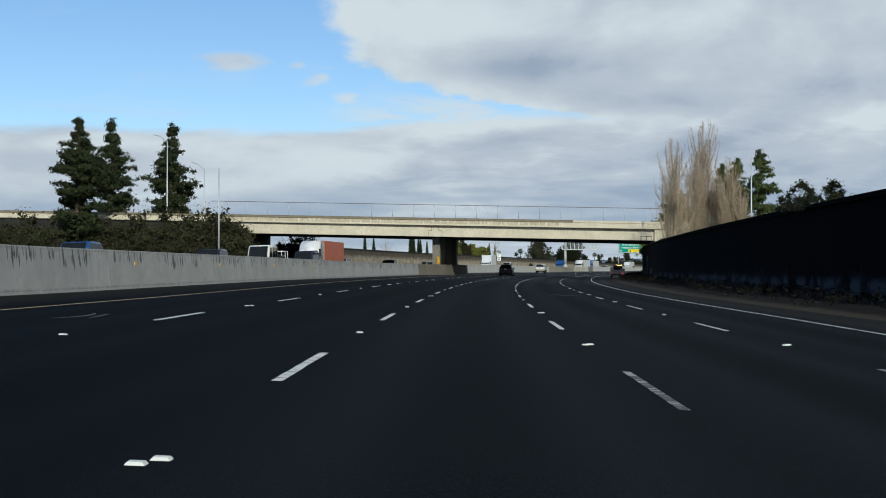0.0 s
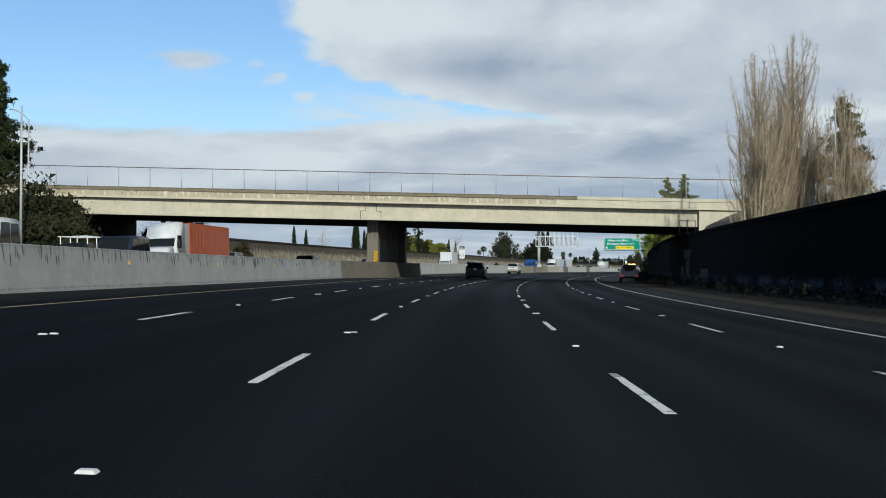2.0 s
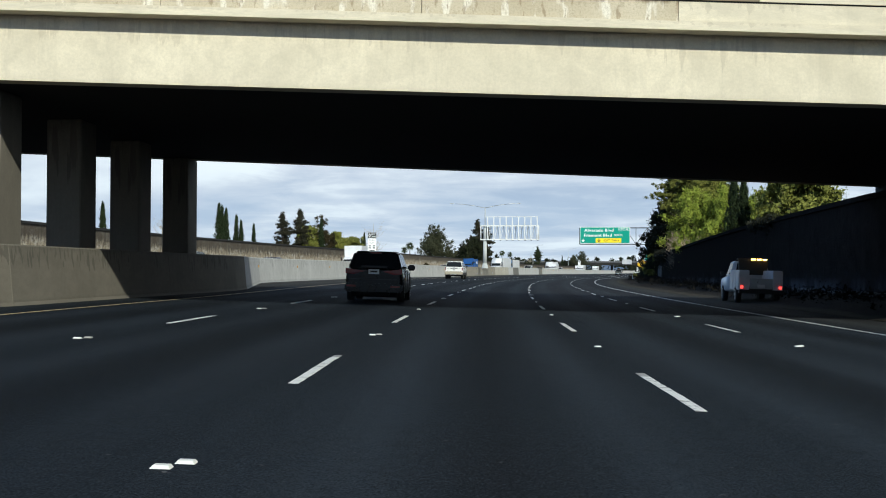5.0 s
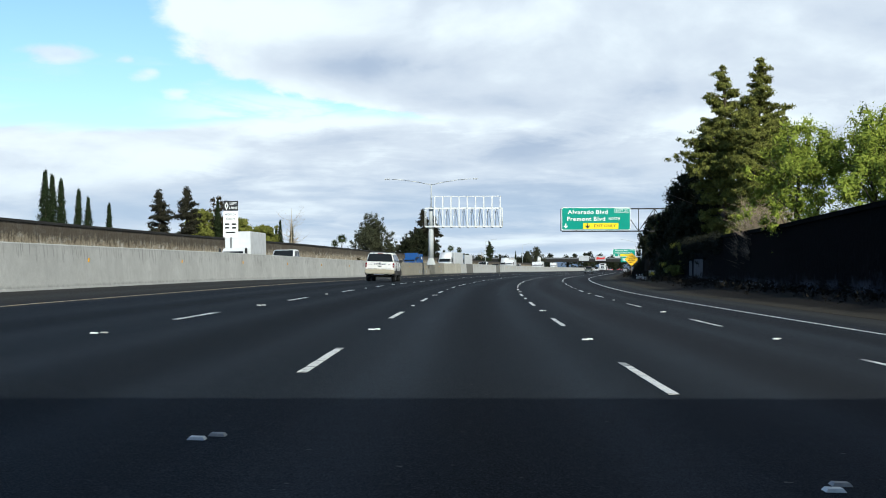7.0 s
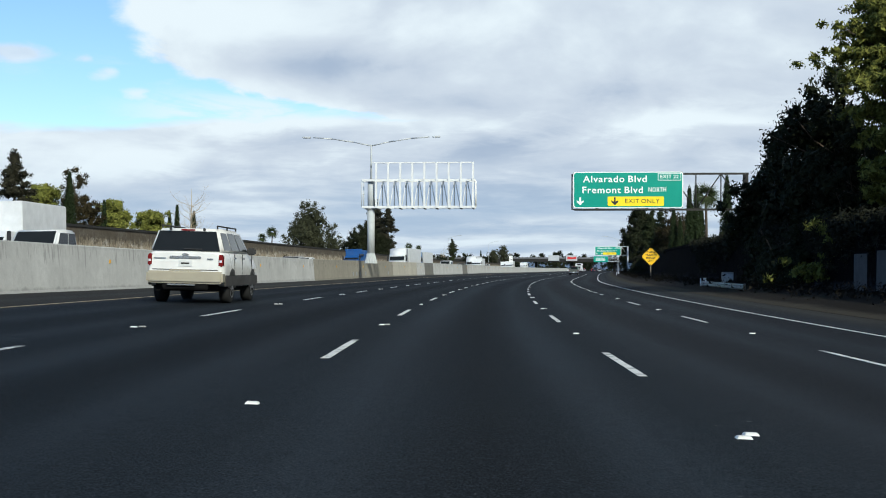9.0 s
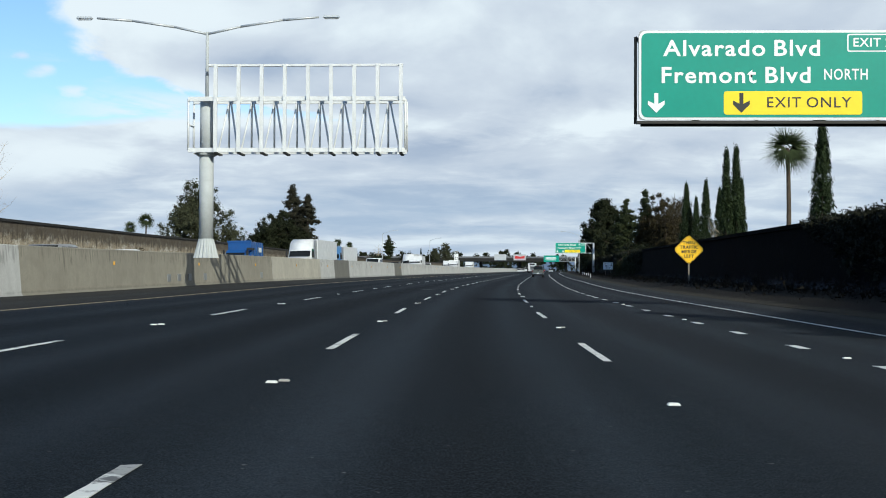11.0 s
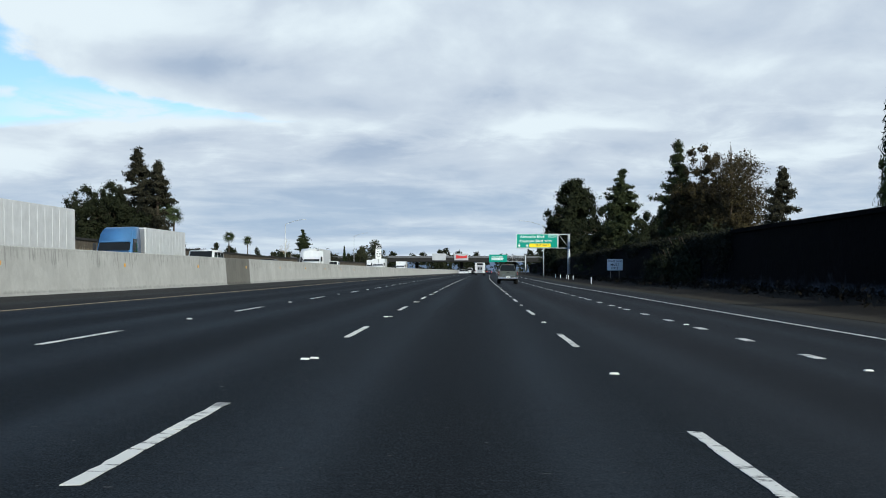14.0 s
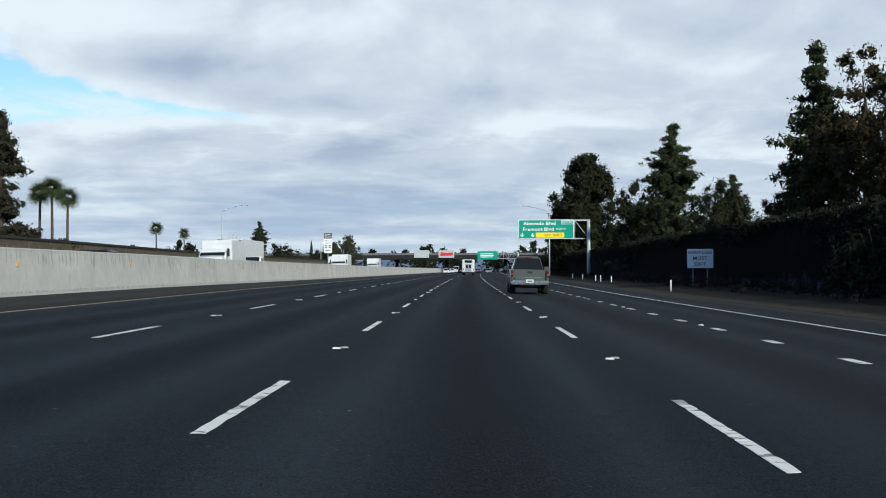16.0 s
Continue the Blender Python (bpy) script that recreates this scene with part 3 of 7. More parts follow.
EDGE = run_of([(-300, 8.95), (60, 8.95), (190, 8.75), (300, 8.05), (400, 7.9), (520, 7.75), (2600, 7.7)])
MEDIAN = run_of([(-300, -12.1), (183, -12.1), (197, -10.35), (224, -10.35), (246, -14.0), (300, -14.2), (560, -14.4), (2600, -14.4)])
YELLOW = run_of([(-300, -9.0), (160, -9.0), (210, -9.0), (255, -10.2), (2600, -10.3)])
PAVED = run_of([(-300, 11.8), (200, 11.6), (300, 10.9), (520, 10.4), (2600, 10.4)])
WALL_R = run_of([(-300, 16.0), (2600, 16.0)])
LATS = [-38, -30, -22, -15, -12, -9, -6, -3, 0, 3, 6, 9]

bm = bmesh.new()
uv = bm.loops.layers.uv.verify()
rows = []
for s in [*span(-120, 800, 5), *span(820, 1700, 40)]:
    ls = [*LATS, PAVED(s)]
    rows.append([(bm.verts.new(on(s, la)), la, s) for la in ls])
for ra, rb in zip(rows, rows[1:]):
    for i in range(len(ra) - 1):
        q = (ra[i], ra[i + 1], rb[i + 1], rb[i])
        f = bm.faces.new([p[0] for p in q])
        for lp, p in zip(f.loops, q):
            lp[uv].uv = (p[1], p[2])
bmesh.ops.recalc_face_normals(bm, faces=bm.faces)
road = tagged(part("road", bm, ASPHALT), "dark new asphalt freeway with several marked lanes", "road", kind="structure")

# dirt verge that climbs a little to the wall
bm = bmesh.new()


def verge(s):
    p, w = PAVED(s), WALL_R(s)
    g = slope(s) * 12
    j = lambda k: 0.07 * noise.noise(Vector((s * 0.21, k, 0)))
    return [(p - 0.05, g - 0.3, 0), (p - 0.02, slope(s) * p + 0.01, 0), (p + 0.9, g + 0.10 + j(1), 1), (p + 2.4, g + 0.22 + j(2), 2), (w + 0.2, g + 0.42 + j(3), 3), (w + 0.2, g - 0.3, 3)]


sweep(bm, verge, span(-120, 1200, 4), absolute=True)
tagged(part("verge", bm, VERGE), "bare brown dirt strip between shoulder and wall", "verge", kind="structure")
# earth behind the walls
for name, la0, la1, z0, z1 in (("bank_right", 16.4, 60, 0.6, -1.7), ("bank_left", -39, -90, 1.4, -1.7)):
    bm = bmesh.new()
    sweep(bm, lambda s: [(la0, z0, 0), (la1, z1, 1), (la1, -2.2, 1), (la0, -2.2, 0)], span(-120, 1200, 20), absolute=True)
    tagged(part(name, bm, EARTH), "sloping earth behind the freeway wall", "bank", kind="structure")

# ---- markings, each stripe its own piece ----
def stripe_mesh(length, width, seed=0, name="lane_stripe", material=WHITE_LINE, h=0.004):
    """A thick painted stripe: frayed sides, split across by cracks, worn thin at one end."""
    bm = bmesh.new()
    rnd = random.Random(seed)
    cuts = sorted(rnd.uniform(0.12, 0.95) * length for _ in range(rnd.choice((2, 3, 4)) if length > 2 else 0))
    thin = rnd.uniform(0.86, 0.95) * length if length > 2 and rnd.random() < 0.7 else 2 * length
    marks = [0.0, *cuts, length]
    for y0, y1 in zip(marks, marks[1:]):
        gap = rnd.uniform(0.01, 0.05)
        y0, y1 = y0 + (gap if y0 > 0 else 0), y1
        n = max(2, int((y1 - y0) / 0.16))
        skew = rnd.uniform(-0.025, 0.025)
        slip = rnd.uniform(-0.003, 0.003)
        rows = []
        for i in range(n + 1):
            y = y0 + (y1 - y0) * i / n
            end = skew if i in (0, n) else 0.0
            wl_, wr_ = (width / 2 - abs(rnd.gauss(0, 0.004)) - (0.012 if rnd.random() < 0.07 else 0) for _ in range(2))
            rows.append(([bm.verts.new(p) for p in ((slip - wl_, y - end, 0), (slip - wl_, y - end, h), (slip + wr_, y + end, h), (slip + wr_, y + end, 0))], y))
        for (a, ya), (c, yc) in zip(rows, rows[1:]):
            for i in range(3):
                bm.faces.new((a[i], a[i + 1], c[i + 1], c[i])).material_index = 1 if ya >= thin - 0.1 else 0
        bm.faces.new(rows[0][0])
        bm.faces.new(rows[-1][0][::-1])
    bmesh.ops.recalc_face_normals(bm, faces=bm.faces)
    me = bpy.data.meshes.new(name)
    bm.to_mesh(me)
    bm.free()
    me.materials.append(material)
    me.materials.append(THIN_LINE)
    return me


def piece(name, me, m, parent):
    ob = new(name, me)
    ob.matrix_world = m
    ob.parent = parent
    return ob


PERIOD, DASH = 14.63, 4.1
stripes = [stripe_mesh(DASH, 0.108, 40 + i) for i in range(9)]
ghost = stripe_mesh(DASH, 0.10, 91, material=GHOST_LINE)
exit_dash = stripe_mesh(0.95, 0.18, 7, name="exit_dash")


def marker_mesh(material):
    bm = bmesh.new()
    box(bm, -0.055, 0.055, -0.05, 0.05, 0, 0.018)
    bmesh.ops.scale(bm, verts=[v for v in bm.verts if v.co.z > 0.01], vec=(0.75, 0.7, 1))
    bmesh.ops.recalc_face_normals(bm, faces=bm.faces)
    me = bpy.data.meshes.new("pavement_marker")
    bm.to_mesh(me)
    bm.free()
    me.materials.append(material)
    return me


dot_w, dot_y = marker_mesh(MARKER_W), marker_mesh(MARKER_Y)
LINES = [("L", -1.78, 34.25, 900), ("R", 1.79, 33.0, 900), ("LL", -5.55, 45.3, 900), ("RR", 5.35, 49.8, 335)]
rnd = random.Random(4)
for code, la, first, end in LINES:
    k = -6
    while first + k * PERIOD < end:
        s = first + k * PERIOD
        piece("lane_stripe", ghost if code == "R" and abs(s - 33.0) < 3 else rnd.choice(stripes), lean_stand(s, la, 0.003, rnd.uniform(-0.2, 0.2)), road)
        if s < 620 and k > -3:
            mid = s + DASH + (PERIOD - DASH) / 2
            piece("pavement_marker", dot_w, lean_stand(mid, la, 0.002), road)
            if rnd.random() < 0.6:
                piece("pavement_marker", dot_y if rnd.random() < 0.5 else dot_w, lean_stand(mid + 0.2, la + 0.09, 0.002), road)
        k += 1
s = 345.0
i = 0
while s < 640:
    la = float(np.interp(s, [344, 400, 640], [5.25, 5.0, 4.95]))
    piece("exit_dash", exit_dash, lean_stand(s, la, 0.003), road)
    if i % 3 == 2:
        piece("pavement_marker", dot_w, lean_stand(s + 2.4, la, 0.002), road)
    s += 4.57
    i += 1
for name, run, w, m in (("edge_line", EDGE, 0.11, WHITE_LINE), ("median_line", YELLOW, 0.10, YELLOW_LINE)):
    bm = bmesh.new()
    sweep(bm, lambda s: [(run(s) - w / 2, 0.001, 0), (run(s) - w / 2, 0.005, 0), (run(s) + w / 2, 0.005, 0), (run(s) + w / 2, 0.001, 0)], span(-60, 1000, 4))
    part(name, bm, m, road)
# a dark tar patch and pale scuffs left on the lanes
TAR = plain("tar_patch", (0.004, 0.004, 0.0045), 0.6, 0, 0.4, 6.0)
SCUFF = worn_paint_material("rubbed_scuff", (0.09, 0.092, 0.095), 0.95)
rnd = random.Random(12)


def smear(name, material, line, width, h=0.003):
    """A thin uneven smear of stuff along a line of (s, lat) points."""
    bm = bmesh.new()
    rows = []
    for i, (s, la) in enumerate(line):
        w = width * (0.25 if i in (0, len(line) - 1) else rnd.uniform(0.6, 1.2))
        rows.append([bm.verts.new(on(s + rnd.uniform(-.03, .03), la + d * w / 2, 0.002 + (h if abs(d) < 0.9 else 0))) for d in (-1, -0.85, 0.85, 1)])
    for a, c in zip(rows, rows[1:]):
        for i in range(3):
            bm.faces.new((a[i], a[i + 1], c[i + 1], c[i]))
    bmesh.ops.recalc_face_normals(bm, faces=bm.faces)
    part(name, bm, material, road)


smear("tar_patch", TAR, [(84.0 + 0.12 * i, 3.1 + 0.16 * i) for i in range(10)], 0.5)
smear("tar_patch", TAR, [(85.3 + 0.1 * i, 3.4 + 0.09 * i) for i in range(9)], 0.22)
smear("scuff", SCUFF, [(44.6 + 0.55 * i, -7.2 + 0.03 * i * (5 - i)) for i in range(6)], 0.10)
smear("scuff", SCUFF, [(45.2 + 0.5 * i, -6.7 - 0.05 * i) for i in range(5)], 0.07)
smear("scuff", SCUFF, [(406.0 + 0.3 * i, -3.14 + 0.07 * i) for i in range(7)], 0.05)
smear("scuff", SCUFF, [(407.3 + 0.08 * i, -3.1 + 0.12 * i) for i in range(5)], 0.05)
smear("scuff", SCUFF, [(406.3 + 0.3 * i, -0.91 - 0.02 * i) for i in range(7)], 0.03)

# ---- walls along the road ----
H_BAR = run_of([(-300, 1.34), (180, 1.34), (260, 1.50), (320, 1.62), (500, 1.60), (560, 1.5), (2600, 1.5)])


def barrier_section(s):
    f, h = MEDIAN(s), H_BAR(s)
    return [(f, 0, 0), (f - 0.05, 0.08, 0.05), (f - 0.17, h - 0.03, 0.97), (f - 0.2, h, 1), (f - 0.42, h, 1), (f - 0.45, h - 0.03, 0.97), (f - 0.62, 0, 0)]


barrier = tagged(new("median_barrier"), "tall grey concrete median barrier with dark mould runs", "barrier", kind="structure")
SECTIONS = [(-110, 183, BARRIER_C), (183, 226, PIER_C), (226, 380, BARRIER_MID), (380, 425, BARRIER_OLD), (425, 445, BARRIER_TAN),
            (445, 452.5, BARRIER_MID), (452.5, 461.5, PATCH_GREY), (461.5, 500.5, BARRIER_MID), (500.5, 508.5, PATCH_GREY), (508.5, 1100, BARRIER_MID)]
for a, b, m in SECTIONS:
    n = max(1, round((b - a) / 15))
    for i in range(n):
        s0, s1 = a + (b - a) * i / n, a + (b - a) * (i + 1) / n
        bm = bmesh.new()
        sweep(bm, barrier_section, span(s0 + 0.008, s1 - 0.008, 4))
        part("barrier_panel", bm, m, barrier)

WALL_TOP = run_of([(-300, 4.2), (75, 4.25), (140, 4.2), (196, 4.25), (224, 4.45), (262, 4.1), (300, 3.5), (420, 3.5), (500, 3.65), (560, 3.6), (2600, 3.5)])
wall_r = tagged(new("wall_right"), "long dark sooty retaining wall with bare pale patches", "wall", kind="structure")


def wall_section(s):
    w, t = WALL_R(s), WALL_TOP(s)
    return [(w, -0.6, 0), (w + 0.06, t - 0.25, 0.94), (w - 0.06, t - 0.22, 0.95), (w - 0.06, t, 1), (w + 0.35, t, 1), (w + 0.35, -0.6, 0)]


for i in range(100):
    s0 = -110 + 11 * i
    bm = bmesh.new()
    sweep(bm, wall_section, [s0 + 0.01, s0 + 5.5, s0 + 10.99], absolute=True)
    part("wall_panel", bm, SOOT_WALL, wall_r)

# areas of the wall painted over in paler grey, and its bare footing by the bridge
PALE_COAT = plain("pale_wall_coat", (0.085, 0.085, 0.088), 0.9, 0, 0.35, 1.3, 0.1)
FOOTING = plain("bare_footing_concrete", (0.14, 0.14, 0.142), 0.9, 0, 0.4, 0.9, 0.1)


def on_wall(name, material, s0, s1, z0, z1, out):
    bm = bmesh.new()
    rows = []
    for ws in span(s0, s1, 1.5):
        face = lambda z: WALL_R(ws) + 0.06 * (z + 0.6) / (WALL_TOP(ws) + 0.35) - out
        rows.append([bm.verts.new(at(ws, face(z) + d, z)) for z, d in ((z0, 0.0), (z1, 0.0), (z1, out + 0.03), (z0, out + 0.03))])
    for a, b in zip(rows, rows[1:]):
        for i in range(4):
            bm.faces.new((a[i], a[(i + 1) % 4], b[(i + 1) % 4], b[i]))
    bm.faces.new(rows[0])
    bm.faces.new(rows[-1][::-1])
    bmesh.ops.recalc_face_normals(bm, faces=bm.faces)
    part(name, bm, material, wall_r)


for s0, s1, z0, z1 in ((184.0, 189.0, -0.35, 1.2), (197.5, 203.5, 2.1, 2.9), (198.0, 201.5, 0.4, 2.0), (38.0, 45.0, 0.3, 2.1), (203.8, 206.5, 0.2, 1.4), (331.0, 337.5, 0.0, 1.9), (339.0, 341.2, 0.1, 1.8)):
    on_wall("paint_patch", PALE_COAT, s0, s1, z0, z1, 0.008)
for s0, s1 in ((36.5, 52.0), (183.5, 190.5), (191.0, 197.5), (197.7, 208.0), (208.3, 222.0), (222.4, 233.0), (234.0, 241.0), (300.0, 309.0), (310.0, 316.5), (318.0, 327.0), (329.0, 333.0)):
    on_wall("footing", FOOTING, s0, s1, -0.55, 0.28, 0.05)

FAR_TOP = run_of([(-300, 4.72), (430, 4.72), (470, 4.5), (520, 4.3), (575, 3.85), (670, 3.5), (2600, 3.4)])
wall_l = tagged(new("wall_left"), "tan concrete wall with dark stained top beyond the other carriageway", "wall", kind="structure")
for i in range(60):
    s0 = 222 + 11 * i
    bm = bmesh.new()
    sweep(bm, lambda s: [(-38.0, 0.5, 0), (-38.0, FAR_TOP(s), 1), (-38.4, FAR_TOP(s), 1), (-38.4, -1, 0)], [s0 + 0.01, s0 + 10.99], absolute=True)
    part("wall_panel", bm, FAR_WALL, wall_l)
    bm = bmesh.new()
    sweep(bm, lambda s: [(-37.9, FAR_TOP(s) + 0.01, 1), (-37.9, FAR_TOP(s) + 0.23, 1), (-38.5, FAR_TOP(s) + 0.23, 1), (-38.5, FAR_TOP(s) + 0.01, 1)], [s0 + 0.01, s0 + 10.99], absolute=True)
    part("coping", bm, UNDER_C, wall_l)

# ---- overpass ----
CAP_STAINED = concrete_material("stained_cap_concrete", (0.25, 0.215, 0.145), 0.95, (0.045, 0.037, 0.022), 0.35, 0.3)
BASE = at(198.2, 0, 0)
BR = Matrix.Translation(BASE)
overpass = empty("overpass", BR, "concrete road overpass with stained parapet on four columns", "bridge", kind="structure")


def deck(x, y, z):
    """From the bridge's own measure (x along it, y across it, z up) to the world, less its base; it lies a little askew and falls to the right."""
    return at(198.2 + 0.07 * x + y / 25.0 * (25.2 + 0.2 * x), x, z - 0.019 * x) - BASE


SOFFIT, GIRDER, PARAPET, DEEP = 5.2, 6.6, 7.6, 25.0
X0, X1 = -38.5, 17.0


def bridge_part(name, material, *boxes):
    bm = bmesh.new()
    for b in boxes:
        uvbox(bm, Matrix(), *b)
    if boxes[0][1] - boxes[0][0] > 8:
        bmesh.ops.bisect_plane(bm, geom=[*bm.verts, *bm.edges, *bm.faces], plane_co=((boxes[0][0] + boxes[0][1]) / 2, 0, 0), plane_no=(1, 0, 0))
    for v in bm.verts:
        v.co = deck(*v.co)
    bmesh.ops.recalc_face_normals(bm, faces=bm.faces)
    return part(name, bm, material, overpass)


bridge_part("girder", BRIDGE_C, (X0, X1, 0.55, 1.2, SOFFIT, GIRDER + 0.1))
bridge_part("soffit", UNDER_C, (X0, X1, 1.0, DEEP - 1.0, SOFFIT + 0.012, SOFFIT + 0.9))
bridge_part("girder", BRIDGE_C, (X0, X1, DEEP - 1.0, DEEP - 0.25, SOFFIT, GIRDER + 0.1))
bridge_part("deck_edge", BRIDGE_C, (-95, 22, 0.0, DEEP, GIRDER + 0.1, 6.9))
for i in range(20):
    x0 = -95 + 117 / 20 * i
    bridge_part("parapet_panel", BRIDGE_OLD if -48 < x0 < 1 else BRIDGE_C, (x0 + 0.006, min(21.2, x0 + 117 / 20 - 0.006), 0.03, 0.33, 6.9, 7.36))
# the upper course stands a little proud over a groove, whose shadow line is a dark strip; old and stained on the left,
# recast on the right
bridge_part("parapet_groove", DARK_STEEL, (-95, 21.1, 0.05, 0.3, 7.36, 7.39))
for i in range(34):
    x0 = -95 + 101.3 / 34 * i
    bridge_part("parapet_cap", CAP_STAINED, (x0 + 0.005, x0 + 101.3 / 34 - 0.005, -0.02, 0.40, 7.39, PARAPET + 0.09))
bridge_part("parapet_cap", BRIDGE_C, (6.31, 21.2, -0.02, 0.40, 7.39, PARAPET + 0.07))
bridge_part("parapet_end", BRIDGE_C, (21.24, 24.5, -0.25, 0.40, 6.35, PARAPET + 0.13))
bridge_part("parapet_panel", BRIDGE_C, (-95, 22, DEEP - 0.33, DEEP - 0.03, 6.9, PARAPET))
# the seated joint between two girders shows as open gaps
for jx0, jx1, jz0, jz1 in ((-12.93, -12.89, 5.25, 5.98), (-11.11, -11.07, 5.25, 5.98), (-12.93, -12.47, 5.98, 6.02), (-11.53, -11.07, 5.98, 6.02), (-12.51, -12.47, 6.02, 6.6), (-11.53, -11.49, 6.02, 6.6)):
    bridge_part("joint_gap", UNDER_C, (jx0, jx1, 0.538, 0.55, jz0, jz1))
bridge_part("end_block", BRIDGE_C, (X1, 24, 0.18, 1.2, 2.5, 6.65))
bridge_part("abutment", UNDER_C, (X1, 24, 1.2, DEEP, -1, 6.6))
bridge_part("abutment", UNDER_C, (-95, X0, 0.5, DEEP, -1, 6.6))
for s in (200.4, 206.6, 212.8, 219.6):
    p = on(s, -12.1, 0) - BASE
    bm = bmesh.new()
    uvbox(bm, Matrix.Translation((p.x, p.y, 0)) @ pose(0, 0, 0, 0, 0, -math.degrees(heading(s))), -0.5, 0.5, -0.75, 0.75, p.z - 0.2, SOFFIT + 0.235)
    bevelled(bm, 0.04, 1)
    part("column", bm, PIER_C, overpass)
# bare earth heaped against the end of the bridge, over the wall
MOUND_EARTH = plain("bare_brown_earth", (0.27, 0.20, 0.13), 0.95, 0, 0.3, 1.2, 0.2, 0.6)
bm = bmesh.new()
rows = []
for i in range(16):
    ms = 182.0 + 1.1 * i
    row = []
    for j in range(10):
        ml = 16.38 + 1.1 * j
        ease = lambda q: max(0.0, min(1.0, q)) ** 2 * (3 - 2 * max(0.0, min(1.0, q)))
        z = 3.9 + 2.3 * ease((ms - 182) / 14) * (0.35 + 0.65 * ease((ml - 16.4) / 4.5)) + 0.14 * noise.noise(Vector((ms * 0.8, ml * 0.8, 0)))
        row.append(bm.verts.new(at(ms, ml, z if 0 < j < 9 else 3.0)))
    rows.append(row)
for ra, rb in zip(rows, rows[1:]):
    for j in range(9):
        bm.faces.new((ra[j], ra[j + 1], rb[j + 1], rb[j])).smooth = True
bmesh.ops.recalc_face_normals(bm, faces=bm.faces)
tagged(part("earth_mound", bm, MOUND_EARTH), "bare brown earth slope beside the bridge end", "earth", kind="structure")
boulder_bm = bmesh.new()
bmesh.ops.create_icosphere(boulder_bm, subdivisions=2, radius=0.42)
for v in boulder_bm.verts:
    v.co = Vector((v.co.x * 1.3, v.co.y, v.co.z * 0.75)) * (1 + 0.22 * noise.noise(v.co * 2.4))
boulder = part("boulder", boulder_bm, plain("pale_rock", (0.62, 0.58, 0.50), 0.9, 0, 0.2, 3.0, 0.2, 0.5))
boulder.matrix_world = Matrix.Translation(at(195.2, 21.3, 6.22))
tagged(boulder, "pale rounded boulder lying on the earth slope", "rock")
# chain-link fence on the parapet
MESH_WIRE = plain("fence_wire", (0.42, 0.44, 0.45), 0.5, 0.6)
fence = empty("chain_link_fence", BR, "tall chain-link fence on steel posts along the overpass parapet", "fence")
bm = bmesh.new()
rod(bm, deck(-42, 0.2, 9.42), deck(20.9, 0.2, 9.42), 0.04, n=6)
part("top_rail", bm, POST_STEEL, fence)
x = -42.73
while x < 21.2:
    bm = bmesh.new()
    rod(bm, deck(x, 0.2, PARAPET), deck(x, 0.2, 9.42), 0.036, n=6)
    part("post", bm, GALV, fence)
    x += 2.79
# the wires of the mesh, crossing at a slant
vs, fs = [], []
for k in range(-16, 300):
    for sgn in (1, -1):
        xa, za, xb, zb = -42 + k * 0.22, PARAPET + 0.1, -42 + k * 0.22 + sgn * 1.8, 9.45
        if min(xa, xb) < -42 or max(xa, xb) > 20.9:
            continue
        w = 0.0035
        n0 = len(vs)
        vs += [(xa - w, 0.2, za), (xa + w, 0.2, za), (xb + w, 0.2, zb), (xb - w, 0.2, zb)]
        fs.append((n0, n0 + 1, n0 + 2, n0 + 3))
me = bpy.data.meshes.new("wire_mesh")
me.from_pydata(vs, [], fs)
me.materials.append(MESH_WIRE)
wm = new("wire_mesh", me)
for v in me.vertices:
    v.co = deck(*v.co)
wm.parent = fence
# small steel gate by the end of the girder
gate = empty("steel_gate", Matrix.Translation(BASE), "small dark steel gate by the bridge abutment", "gate")
bm = bmesh.new()
for gx in (15.2, 15.9, 16.6):
    rod(bm, deck(gx, -0.4, 4.35), deck(gx, -0.4, 5.75), 0.035, n=6)
part("post", bm, DARK_STEEL, gate)
bm = bmesh.new()
for gz in (4.6, 5.15, 5.7):
    rod(bm, deck(15.2, -0.4, gz), deck(16.6, -0.4, gz), 0.03, n=6)
part("rail", bm, DARK_STEEL, gate)
# yellow and black hazard board on the first column
bm = bmesh.new()
haz = empty("hazard_marker", stand(199.35, -11.75, 1.45), "yellow and black striped hazard board on the column", "sign")
box(bm, -0.19, 0.19, -0.02, 0.0, 0, 0.95)
part("board", bm, SIGN_YELLOW, haz)
for i in range(4):
    bm = bmesh.new()
    z = 0.02 + i * 0.26
    vs4 = [bm.verts.new(v) for v in ((-0.19, -0.024, min(0.95, z + 0.20)), (0.19, -0.024, max(0, z - 0.02)), (0.19, -0.024, z + 0.10), (-0.19, -0.024, min(0.95, z + 0.32)))]
    bm.faces.new(vs4)
    part("stripe", bm, SIGN_BLACK, haz)

# ---- writing ----


